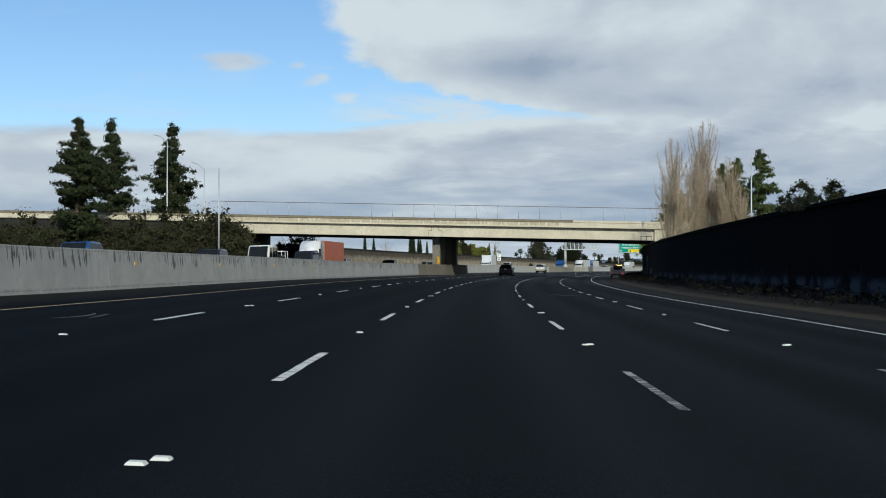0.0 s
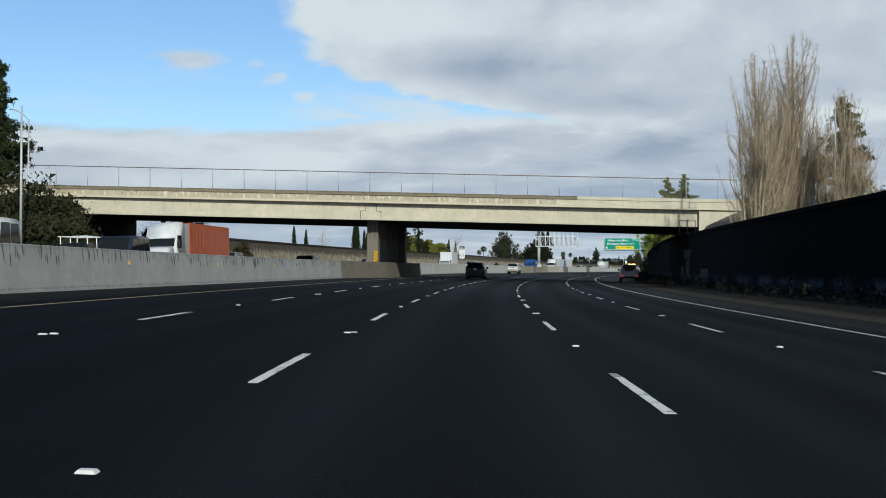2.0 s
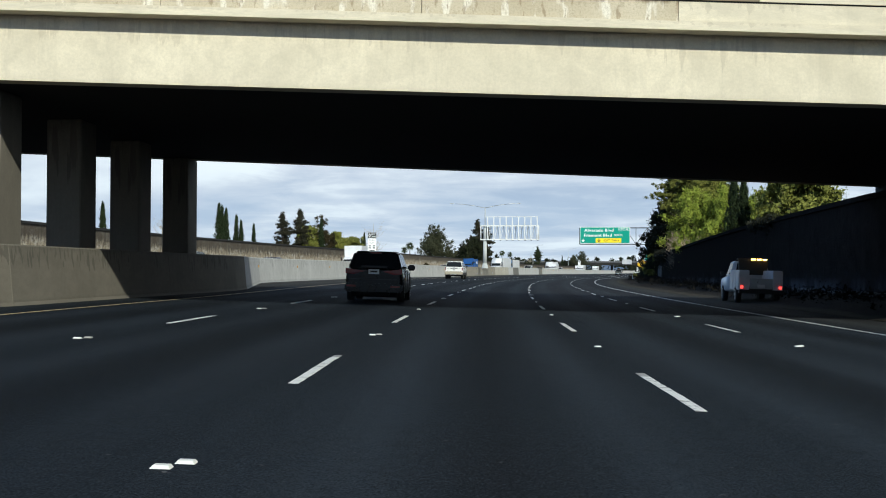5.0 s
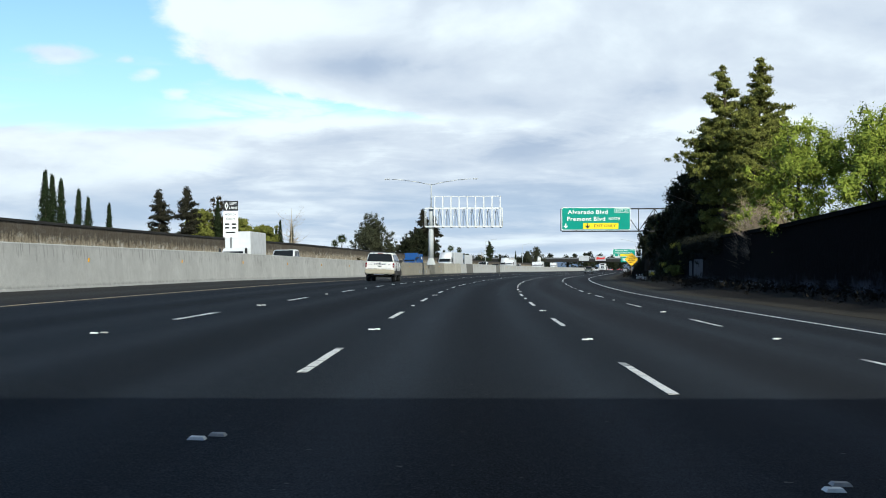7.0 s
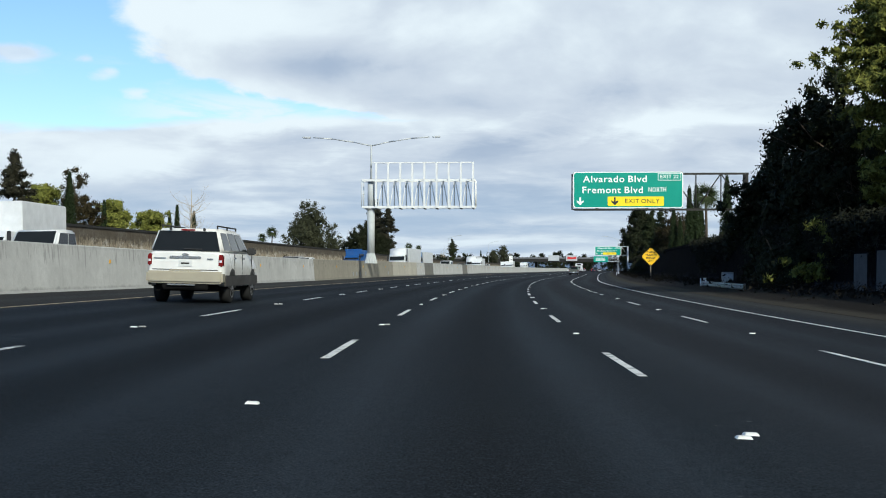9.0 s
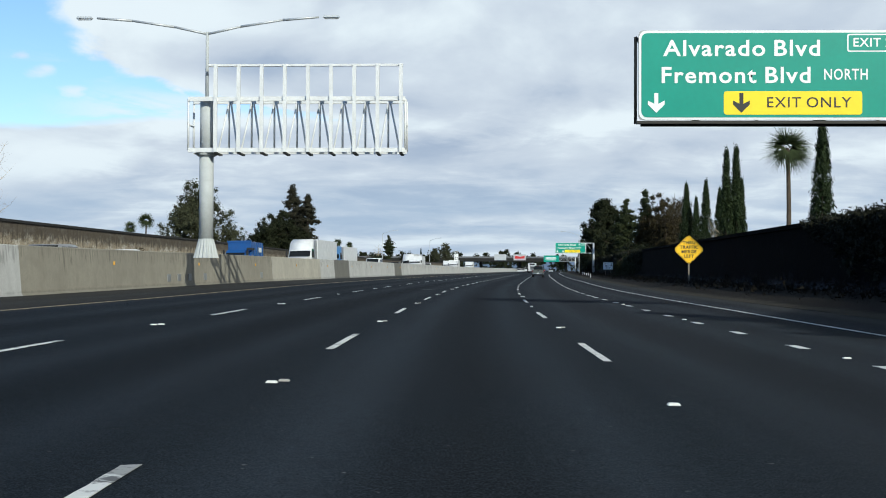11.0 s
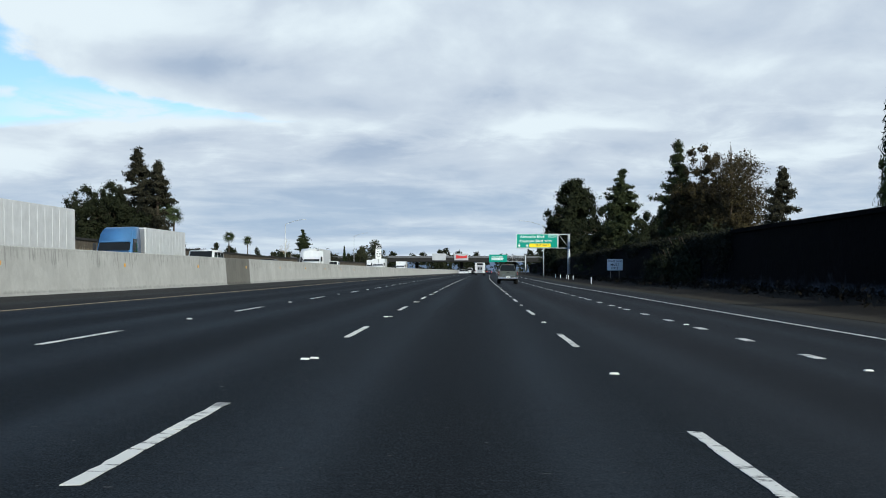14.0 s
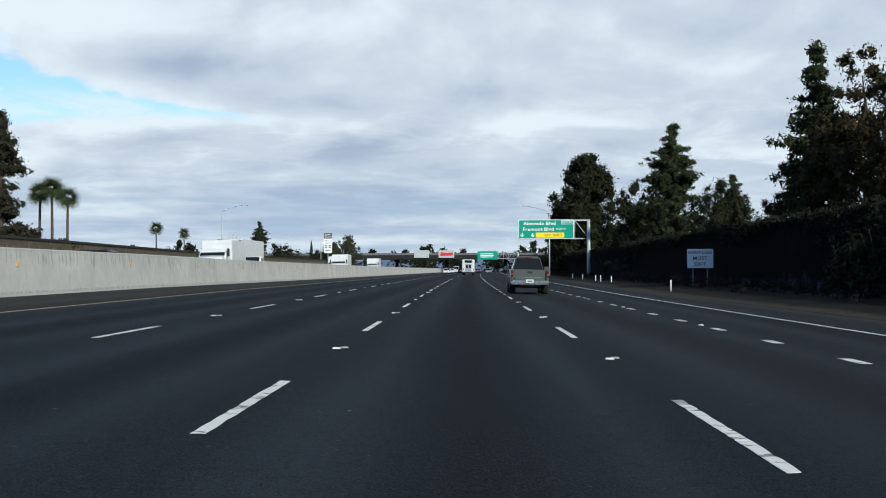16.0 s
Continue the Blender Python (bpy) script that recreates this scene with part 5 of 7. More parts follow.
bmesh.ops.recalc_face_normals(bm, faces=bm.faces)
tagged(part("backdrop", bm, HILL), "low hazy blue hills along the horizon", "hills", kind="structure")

# ---- trees ----
BARK = plain("bark", (0.085, 0.065, 0.048), 0.95, 0, 0.35, 2.0, 0.2, 0.8)
PALE_BARK = plain("pale_bark", (0.44, 0.37, 0.26), 0.9, 0, 0.3, 1.5, 0.2, 0.5)
PINE_L = leaf_material("pine_needles", (0.009, 0.016, 0.008), (0.048, 0.056, 0.022))
CYPRESS_L = leaf_material("cypress_leaves", (0.008, 0.015, 0.006), (0.034, 0.048, 0.019))
OAK_L = leaf_material("dark_leaves", (0.006, 0.010, 0.005), (0.026, 0.029, 0.013))
GUM_L = leaf_material("gum_leaves", (0.018, 0.022, 0.013), (0.075, 0.078, 0.042))
REDWOOD_L = leaf_material("redwood_needles", (0.011, 0.013, 0.008), (0.046, 0.042, 0.026))
LIME_L = leaf_material("fresh_leaves", (0.10, 0.15, 0.018), (0.34, 0.38, 0.06))
OLIVE_L = leaf_material("olive_leaves", (0.050, 0.062, 0.013), (0.23, 0.235, 0.052))
RUST_L = leaf_material("rusty_leaves", (0.016, 0.015, 0.008), (0.060, 0.046, 0.020))
YEW_L = leaf_material("yellowish_needles", (0.024, 0.034, 0.009), (0.235, 0.235, 0.052))
CEDAR_L = leaf_material("cedar_needles", (0.018, 0.032, 0.013), (0.105, 0.130, 0.045))
PALM_L = leaf_material("palm_fronds", (0.030, 0.045, 0.020), (0.085, 0.105, 0.045))
BUSH_L = leaf_material("bush_leaves", (0.012, 0.015, 0.007), (0.052, 0.050, 0.024))
DRY_L = leaf_material("dry_leaves", (0.11, 0.07, 0.035), (0.34, 0.25, 0.14))
DARK_TWIG = plain("shaded_brown_twigs", (0.085, 0.066, 0.044), 0.9, 0, 0.3, 0.6)
TWIG = plain("dry_twigs", (0.36, 0.275, 0.19), 0.9, 0, 0.35, 0.6)
CREEPER_L = leaf_material("dark_creeper", (0.007, 0.008, 0.006), (0.026, 0.027, 0.016))


def leaf_cloud(name, centres, spread, size, per, material, parent, seed, squash=1.0, droop=0.0, slim=0.42, round_off=0.55):
    """Small leaf blades in loose clumps round the given centres; they face away from the clump and, by round_off, from the tree's axis."""
    g = np.random.default_rng(seed)
    c0 = np.repeat(np.asarray(centres, float), per * 2, axis=0)
    n = len(c0)
    inner = (g.random((n, 1)) < 0.16).astype(float)   # larger leaves that fill the inside of each clump
    off = np.clip(g.normal(0, 1, c0.shape), -1.9, 1.9)
    c = c0 + off * np.array([spread, spread, spread * squash]) * (1 - 0.5 * inner)
    radial = c0 * np.array([1, 1, 0.0])
    radial /= np.linalg.norm(radial, axis=1, keepdims=True) + 1e-6
    face = 0.75 * off / (np.linalg.norm(off, axis=1, keepdims=True) + 1e-6) + round_off * radial + 0.55 * g.normal(0, 1, c.shape) + np.array([0, 0, 0.15])
    face /= np.linalg.norm(face, axis=1, keepdims=True) + 1e-6
    b = g.normal(0, 1, (n, 3))
    b[:, 2] -= droop
    b -= face * (face * b).sum(1, keepdims=True)
    b /= np.linalg.norm(b, axis=1, keepdims=True) + 1e-9
    a = np.cross(face, b)
    k = size * 0.78 * g.uniform(0.5, 1.3, (n, 1)) * (1 + 1.3 * inner)
    p = np.stack([c - b * k * 0.8 - a * k * slim, c - b * k * 0.5 + a * k * slim, c + b * k], 1).reshape(-1, 3)
    f = np.arange(3 * n).reshape(-1, 3)
    me = bpy.data.meshes.new(name)
    me.from_pydata(p.tolist(), [], f.tolist())
    me.materials.append(material)
    ob = new(name, me)
    ob.parent = parent
    return ob


def trunk_and_limbs(parent, h, r, limbs, material, seed, name="trunk", lean=0.02):
    """A tapered, slightly crooked trunk; limbs are (z, length, angle up, azimuth)."""
    rn = random.Random(seed)
    bm = bmesh.new()
    p = Vector((0, 0, -0.3))
    n = 6
    line = [p]
    for i in range(n):
        p = Vector((rn.uniform(-lean, lean) * h * (i + 1) / n, rn.uniform(-lean, lean) * h * (i + 1) / n, h * (i + 1) / n))
        line.append(p)
    for i, (a, b) in enumerate(zip(line, line[1:])):
        rod(bm, a, b, r * (1 - i / n) + 0.03, r * (1 - (i + 1) / n) + 0.03, 8, caps=False)
    tips = []
    for z, ln, up, az in limbs:
        u = z / h * n
        i = min(n - 1, int(u))
        a = line[i].lerp(line[i + 1], u - i)
        d = Vector((math.cos(az) * math.cos(up), math.sin(az) * math.cos(up), math.sin(up)))
        m = a + d * ln * 0.55 + Vector((0, 0, rn.uniform(-0.1, 0.1) * ln))
        e = a + d * ln + Vector((rn.uniform(-.1, .1), rn.uniform(-.1, .1), 0.05)) * ln
        rr = max(0.02, r * 0.35 * (1 - z / h) + 0.02)
        rod(bm, a, m, rr, rr * 0.7, 5, caps=False)
        rod(bm, m, e, rr * 0.7, 0.012, 5, caps=False)
        tips.append((a, m, e))
    part(name, bm, material, parent)
    return line, tips


def tree_base(label, category="tree", name="tree", group=""):
    th = new(name)
    th.empty_display_size = 0.5
    return tagged(th, label, category, group)


def conifer(h, r, seed, material, label, gap=0.25, base=0.12, per=7, leaf=0.24, power=0.85, name="pine_tree", density=1.0):
    """A tiered tree: limbs in loose whorls, needles in flat sprays, with gaps of sky between them."""
    th = tree_base(label, name=name)
    rn = random.Random(seed)
    limbs = []
    z = h * base
    while z < h * 0.97:
        u = (z / h - base) / (1 - base)
        reach = r * ((1 - u) ** power) * (0.75 + 0.25 * math.sin(u * 9 + seed)) + 0.25
        for k in range(rn.choice((3, 4, 5))):
            if rn.random() < gap * 0.6:
                continue
            limbs.append((z + rn.uniform(-0.3, 0.3), reach * rn.uniform(0.65, 1.15), rn.uniform(-0.15, 0.35), rn.uniform(0, 6.28)))
        z += h * 0.028 * rn.uniform(0.7, 1.3)
    _, tips = trunk_and_limbs(th, h, h * 0.016 + 0.06, limbs, BARK, seed)
    cs = []
    for a, m, e in tips:
        ln = (e - a).length
        for q in range(max(4, int(ln * 4.6 * density))):
            u = rn.uniform(0.25, 1.05)
            p = a.lerp(m, u * 2) if u < 0.5 else m.lerp(e, u * 2 - 1)
            cs.append(p + Vector((rn.gauss(0, 1), rn.gauss(0, 1), rn.gauss(0, 0.4))) * 0.16 * ln)
    cs += [Vector((rn.gauss(0, .15), rn.gauss(0, .15), h * rn.uniform(0.9, 1.0))) for _ in range(10)]
    leaf_cloud("crown", cs, leaf * 1.1, leaf, per, material, th, seed, 0.6, slim=0.34)
    return th


def cypress(h, r, seed, label="dark green columnar cypress behind the wall", material=None):
    th = tree_base(label, name="cypress_tree", group="cypresses along the wall")
    rn = random.Random(seed)
    trunk_and_limbs(th, h * 0.9, 0.16, [], BARK, seed)
    cs = []
    ph = rn.uniform(0, 6)
    for _ in range(int(720 * (r * h / 10) ** 0.7)):
        z = h * (0.05 + 0.95 * rn.random() ** 1.15)
        u = z / h
        w = r * min(1, (u + 0.08) * 4) ** 0.6 * max(0.0, 1 - max(0, u - 0.22) / 0.78) ** 0.8 + 0.03
        az = rn.uniform(0, 6.283)
        w *= 0.9 + 0.12 * math.sin(az * 2 + u * 11 + ph) + 0.08 * math.sin(az * 5 - u * 25)
        q = w * rn.uniform(0.3, 1.03)
        cs.append((q * math.cos(az), q * math.sin(az), z))
    cs += [(rn.gauss(0, .04), rn.gauss(0, .04), h * rn.uniform(0.93, 1.03)) for _ in range(14)]
    leaf_cloud("crown", cs, 0.10, 0.17, 7, material or CYPRESS_L, th, seed, 1.9, droop=-3.5, slim=0.24)
    return th


def broadleaf(h, r, seed, material, label, leaf=0.27, clumps=340, per=38, low=0.25, gap=0.35, bark=None, name="tree", top=1.0, dome=False, leaf_gap=0.07):
    """A spreading tree: forked limbs and a crown of clumps with an uneven outline."""
    th = tree_base(label, name=name)
    rn = random.Random(seed)
    limbs = [(h * rn.uniform(0.2, 0.7), r * rn.uniform(0.45, 0.8), rn.uniform(0.3, 1.1), rn.uniform(0, 6.28)) for _ in range(18)]
    trunk_and_limbs(th, h * 0.85, h * 0.02 + 0.08, limbs, bark or BARK, seed, lean=0.05)
    cs = []
    lobes = [(rn.uniform(-.55, .55) * r, rn.uniform(-.55, .55) * r, h * rn.uniform(low + 0.18, 0.83), r * rn.uniform(0.38, 0.62)) for _ in range(9)]
    lobes.append((0, 0, h * 0.83 * top, r * 0.45))
    if dome:
        # one closed rounded mass, fuller low down, its top a little to one side
        lobes = []
        for i in range(11):
            u = 0.08 + 0.84 * i / 10
            wide = r * (1 - max(0.0, u - 0.35) ** 2 * 1.9)
            for _ in range(3):
                az = rn.uniform(0, 6.283)
                lobes.append((0.22 * r * u + 0.45 * wide * math.cos(az), 0.45 * wide * math.sin(az), h * u * 0.9, wide * 0.55))
    for _ in range(clumps):
        x, y, z, q = rn.choice(lobes)
        d = Vector((rn.gauss(0, 1), rn.gauss(0, 1), rn.gauss(0, 1))).normalized()
        if noise.noise(Vector((x + d.x * 3, y + d.y * 3, z + d.z * 3)) * 0.35 + Vector((seed, 0, 0))) < -gap * 0.6:
            continue
        p = Vector((x, y, z)) + d * q * rn.uniform(0.55, 1.1)
        p.z = min(h, max(h * low * 0.6, p.z))
        cs.append(p)
    leaf_cloud("crown", cs, r * leaf_gap, leaf, per, material, th, seed)
    return th


def bare_tree(h, r, seed, label, upright=True, twigs=900, name="bare_tree", material=None, leaves=0, twig=None):
    """A leafless tree: several stems, limbs that rise steeply or spread, and a haze of forking twigs."""
    def oval(q):
        """Half the crown's width at a part of the height: widest below the middle, with a blunt rounded top."""
        taper = 1 - 0.36 * (max(0.0, q - 0.42) / 0.58) ** 1.1
        return r * min(1.0, 0.25 + 2.0 * q) * taper * max(0.0, 1 - (max(0.0, q - 0.85) / 0.16) ** 2) ** 0.5

    th = tree_base(label, name=name)
    rn = random.Random(seed)
    bm = bmesh.new()
    ends = []
    stems = []
    for k in range(6 if upright else 1):
        foot = Vector((rn.uniform(-0.35, 0.35), rn.uniform(-0.35, 0.35), -0.3)) if k else Vector((0, 0, -0.3))
        top = h * (0.95 if k == 0 else rn.uniform(0.6, 0.9))
        az, out = 2.4 * k, (rn.uniform(0.3, 0.9) * oval(top / h) if k else 0.1)
        pts = [foot]
        for i in range(1, 6):
            u = i / 5
            pts.append(Vector((foot.x + out * math.cos(az) * u ** 0.7 + rn.uniform(-.08, .08), foot.y + out * math.sin(az) * u ** 0.7 + rn.uniform(-.08, .08), top * u)))
        for i, (a, b) in enumerate(zip(pts, pts[1:])):
            r0 = (0.17 if k == 0 else 0.12)
            rod(bm, a, b, r0 * (1 - i / 5.3) + 0.008, r0 * (1 - (i + 1) / 5.3) + 0.008, 7, caps=False)
        stems.append((pts, top))
        if upright:
            ends += [(pts[3], pts[4], pts[5])] * 2 + [(pts[2], pts[3], pts[4])] * 2
    for _ in range(150 if upright else 46):
        pts, top = rn.choice(stems)
        z = top * rn.uniform(0.10, 0.8)
        i = min(4, int(z / top * 5))
        a = pts[i].lerp(pts[i + 1], z / top * 5 - i)
        az = rn.uniform(0, 6.283)
        out = r * rn.uniform(0.3, 0.85)
        up = min(h * rn.uniform(0.9, 0.985), z + h * rn.uniform(0.14, 0.32)) if upright else min(h, z + out * rn.uniform(0.4, 1.3))
        if upright:
            out = rn.uniform(0.4, 1.08) * oval(up / h)
        m = a + Vector((out * 0.62 * math.cos(az), out * 0.62 * math.sin(az), (up - z) * 0.42))
        e = a + Vector((out * 0.95 * math.cos(az + 0.2), out * 0.95 * math.sin(az + 0.2), up - z))
        rod(bm, a, m, 0.034, 0.022, 5, caps=False)
        rod(bm, m, e, 0.022, 0.005, 4, caps=False)
        ends.append((a, m, e))
    part("trunk", bm, material or PALE_BARK, th)
    vs, fs, tips = [], [], []
    for _ in range(twigs):
        a, m, e = rn.choice(ends)
        u = rn.uniform(0.1, 1.0)
        p = a.lerp(m, u * 2) if u < 0.5 else m.lerp(e, u * 2 - 1)
        if upright and p.z < h * rn.uniform(0.12, 0.36):
            continue
        lean = (0.7 + 0.5 * u) if upright else 0.8
        d = Vector((rn.gauss(0, lean), rn.gauss(0, lean), 1.0 if upright else 0.6)).normalized()
        q = p + d * rn.uniform(0.2, 0.75 if upright else 1.7)
        if upright and math.hypot(q.x, q.y) > oval(q.z / h) * rn.uniform(0.8, 1.12) and rn.random() < 0.95:
            continue
        side = d.cross(Vector((rn.gauss(0, 1), rn.gauss(0, 1), rn.gauss(0, 1)))).normalized() * rn.uniform(0.006, 0.011)
        back = d.cross(side)
        n0 = len(vs)
        vs += [p + side, p - side * 0.5 + back * 0.87, p - side * 0.5 - back * 0.87, q]
        fs += [(n0, n0 + 1, n0 + 3), (n0 + 1, n0 + 2, n0 + 3), (n0 + 2, n0, n0 + 3)]
        tips.append(q)
    me = bpy.data.meshes.new("branchwork")
    me.from_pydata([tuple(v) for v in vs], [], fs)
    me.materials.append(twig or TWIG)
    ob = new("branchwork", me)
    ob.parent = th
    if leaves:
        leaf_cloud("last_leaves", rn.sample(tips, min(leaves, len(tips))), 0.22, 0.12, 3, RUST_L if not upright else DRY_L, th, seed)
    return th


def palm(h, seed, r=1.9, label="tall fan palm with a shaggy crown"):
    th = tree_base(label, name="palm_tree", group="fan palms beyond the far wall")
    rn = random.Random(seed)
    bm = bmesh.new()
    for i in range(8):
        rod(bm, (0.1 * math.sin(i * 0.4), 0, h * i / 8 - 0.3 * (i == 0)), (0.1 * math.sin((i + 1) * 0.4), 0, h * (i + 1) / 8), 0.26 - 0.012 * i, 0.24 - 0.012 * i, 8, caps=False)
    part("trunk", bm, BARK, th)
    vs, fs = [], []
    for k in range(60):
        az, up = rn.uniform(0, 6.283), rn.uniform(-1.0, 1.3)
        d = Vector((math.cos(az) * math.cos(up), math.sin(az) * math.cos(up), math.sin(up)))
        side = d.cross(Vector((0, 0, 1))).normalized()
        side.rotate(Matrix.Rotation(rn.uniform(-0.9, 0.9), 3, d))
        stem = Vector((0, 0, h)) + d * r * 0.24
        for j in range(13):
            t = (j - 6) / 6 * 1.15
            e = stem + (d * math.cos(t) + side * math.sin(t)) * r * rn.uniform(0.62, 0.84) + Vector((0, 0, -0.12 * r * (1 + abs(t))))
            w = (d * math.sin(-t) + side * math.cos(t)) * 0.05
            n0 = len(vs)
            vs += [stem - w, stem + w, e]
            fs.append((n0, n0 + 1, n0 + 2))
    me = bpy.data.meshes.new("frond_crown")
    me.from_pydata([tuple(v) for v in vs], [], fs)
    me.materials.append(PALM_L)
    ob = new("frond_crown", me)
    ob.parent = th
    return th


def plant(th, ref, places, spin=1):
    """Puts the tree at the first place and copies of it at the rest; a place is (s, lat, top, foot)."""
    for i, (s, la, top, foot) in enumerate(places):
        k = (top - foot) / ref
        m = Matrix.Translation(at(s, la, foot)) @ pose(0, 0, 0, 0, 0, 97.0 * i + spin * 31) @ Matrix.Diagonal((k, k, k, 1))
        if i == 0:
            th.matrix_world = m
        else:
            c = copy_thing(th, m)
            c.matrix_world = m


RF, LF = 0.0, 0.9   # foot of the trees behind the right and the left wall
plant(bare_tree(18, 2.75, 11, "tall bare poplar with pale upright branches behind the wall", twigs=18000, name="poplar_tree"), 18,
      [(180.5, 21.8, 19.4, RF), (171.4, 17.7, 16.4, RF), (172.5, 18.0, 11.6, RF), (179.5, 20.9, 15.6, RF), (181, 23.7, 12.8, RF), (175, 24.4, 14.4, RF), (175.6, 25.6, 11.2, RF)])
plant(conifer(20, 5.0, 3, PINE_L, "tall dark pine with a dense conical crown", gap=0.03, per=11, density=1.4, leaf=0.24, power=0.8), 20,
      [(214.7, -54.3, 22.9, LF), (217.7, -64.9, 24.2, LF), (556, 20.4, 14.2, RF)])
plant(conifer(18, 4.2, 27, CEDAR_L, "full green cedar behind the end of the overpass", gap=0.02, base=0.04, per=13, leaf=0.22, power=0.6, density=1.2), 18,
      [(213, 32.0, 17.8, RF), (236, 28.6, 17.6, RF), (238, 31.0, 18.6, RF)])
plant(conifer(20, 6.3, 8, PINE_L, "broad ragged pine with drooping limbs", gap=0.12, base=0.05, per=11, leaf=0.24, power=0.8, density=1.5), 20,
      [(185, -56.2, 20.4, 0.4), (612, 20.6, 15.7, RF), (604, 25, 10, RF), (800, -52, 13, LF)])
plant(conifer(18, 4.7, 21, YEW_L, "big yellow-green conifer crowding over the wall", gap=0.12, base=0.04, per=24, leaf=0.155, power=0.62, density=1.5), 18,
      [(345, 19.4, 19.0, RF), (344, 22.4, 19.5, RF), (338, 21.0, 15.0, RF), (350, 24.0, 15.5, RF)])
plant(conifer(16, 5.0, 33, REDWOOD_L, "redwood with open brownish limbs", gap=0.3, base=0.05, per=11, leaf=0.25, power=0.95, name="redwood_tree", density=1.1), 16,
      [(607, -47.5, 18.4, LF), (602, -43.4, 16.1, LF), (605, -49.5, 13.0, LF), (402, -47, 12.2, LF), (391, -47, 11.2, LF), (528.5, 24.5, 9.4, RF)])
plant(broadleaf(11, 4.6, 5, OAK_L, "round dark-leaved tree behind the wall", low=0.12, leaf=0.22, per=40, clumps=360), 11,
      [(390, 20.6, 7.2, RF), (188.8, 34.2, 11.8, RF), (196, 39.4, 12.3, RF), (193, 36.6, 10.4, RF), (584, -44.8, 11.9, LF), (577, -46, 11.0, LF), (580, -42.5, 10.2, LF), (640, 20.5, 11.5, RF), (625, 22, 10.8, RF), (592, 21.5, 8.6, RF), (760, 17.5, 7.0, RF),
       (358, 19.2, 12.4, RF), (365, 18.6, 10.2, RF), (370.5, 18.0, 8.6, RF), (351, 18.8, 8.6, RF)])
plant(broadleaf(14, 4.8, 15, GUM_L, "tall loose eucalyptus with dark hanging clumps", low=0.22, gap=0.7, clumps=290, per=30, leaf=0.20, name="eucalyptus_tree"), 14,
      [(528, -46.5, 13.9, LF), (537, -48, 11.9, LF), (522.5, -46.5, 10.6, LF), (546, -46, 8.2, LF), (905, -41.5, 12.4, LF), (884, -44, 9.6, LF), (915, -47, 10.4, LF)])
plant(broadleaf(18, 5.1, 44, OAK_L, "huge rounded dark tree towering beside the road", low=0.05, gap=0.6, clumps=760, leaf=0.30, per=30, dome=True, leaf_gap=0.085), 18,
      [(702, 18.8, 22.4, RF), (716, 22, 15.0, RF)])
plant(broadleaf(14, 3.6, 25, RUST_L, "autumn tree with thin rusty foliage behind the wall", low=0.15, gap=0.45, clumps=300, leaf=0.17, per=40), 14,
      [(553, 22.2, 13.9, RF), (547, 22.4, 12.2, RF), (560, 20.0, 8.2, RF), (536, 22.0, 8.4, RF), (418, -47.5, 12.2, LF)])
plant(bare_tree(14, 3.6, 63, "half-bare tree with sparse rusty leaves on upright limbs", upright=False, twigs=1800, leaves=1700, material=BARK, twig=DARK_TWIG), 14,
      [(550, 24.4, 14.2, RF), (545, 23.6, 13.2, RF), (541, 24.5, 12.4, RF)])
plant(bare_tree(4.6, 2.4, 71, "tangled bare brown shrub spilling over the wall", upright=False, twigs=2600, name="bare_shrub"), 4.6,
      [(309, 17.6, 5.2, RF), (313, 17.8, 4.8, RF)])
plant(broadleaf(10.5, 4.0, 35, LIME_L, "bright spring-green tree leaning over the wall", low=0.15, gap=0.45, clumps=280, leaf=0.13, per=48), 10.5,
      [(299, 17.2, 9.4, RF), (295, 20.2, 9.6, RF), (291, 23.0, 8.8, RF)])
plant(broadleaf(9, 3.8, 55, OLIVE_L, "yellow-green bushy tree behind the wall", low=0.1, gap=0.2, clumps=220), 9,
      [(258, 19.4, 8.0, RF), (264, 20.8, 8.8, RF), (270, 22.5, 9.0, RF), (429, -47, 8.6, LF), (441, -47.5, 8.0, LF), (410, -48, 9.2, LF)])
plant(cypress(11, 0.92, 2), 11,
      [(456, 20.45, 11.7, RF), (455.6, 19.55, 11.4, RF), (456.6, 21.0, 9.0, RF)])
plant(cypress(11, 1.25, 4), 11,
      [(482.3, 19.0, 10.1, RF), (492.3, 22.3, 11.1, RF), (493.3, 24.0, 10.3, RF), (481, 19.9, 8.6, RF), (425, 21.3, 10.7, RF), (273.5, 17.7, 9.3, RF), (275, 18.7, 8.9, RF)])
plant(cypress(10, 1.1, 7, "dense columnar cypress beyond the far wall"), 10,
      [(355, -46, 10.2, LF), (358.5, -46.5, 10.0, LF), (352, -45.5, 10.4, LF), (362, -46, 9.2, LF), (366, -46.5, 8.6, LF), (371, -46, 8.2, LF), (413, -46, 10.7, LF), (424, -46.5, 8.4, LF), (445, -46, 8.0, LF), (451, -47, 9.2, LF), (455, -46, 8.6, LF), (850, -46, 9.0, LF), (310, -46, 8.4, LF), (318, -46, 8.0, LF)])
plant(bare_tree(11.5, 3.4, 19, "pale leafless spreading tree beyond the far wall", upright=False, twigs=700, material=PALE_BARK), 11.5,
      [(449, -44.5, 12.0, LF), (333, -47, 9.0, LF), (474, 21.5, 6.6, RF), (745, -48, 9, LF)])
plant(palm(12, 6, 2.5), 12, [(653, -55, 12.0, LF), (660, -55, 11.3, LF), (656, -57.5, 11.7, LF), (710, -55, 8.6, LF), (732, -55, 8.3, LF), (521.7, -52, 7.9, LF), (514.4, -52, 6.7, LF), (425, 19.1, 9.0, RF)])


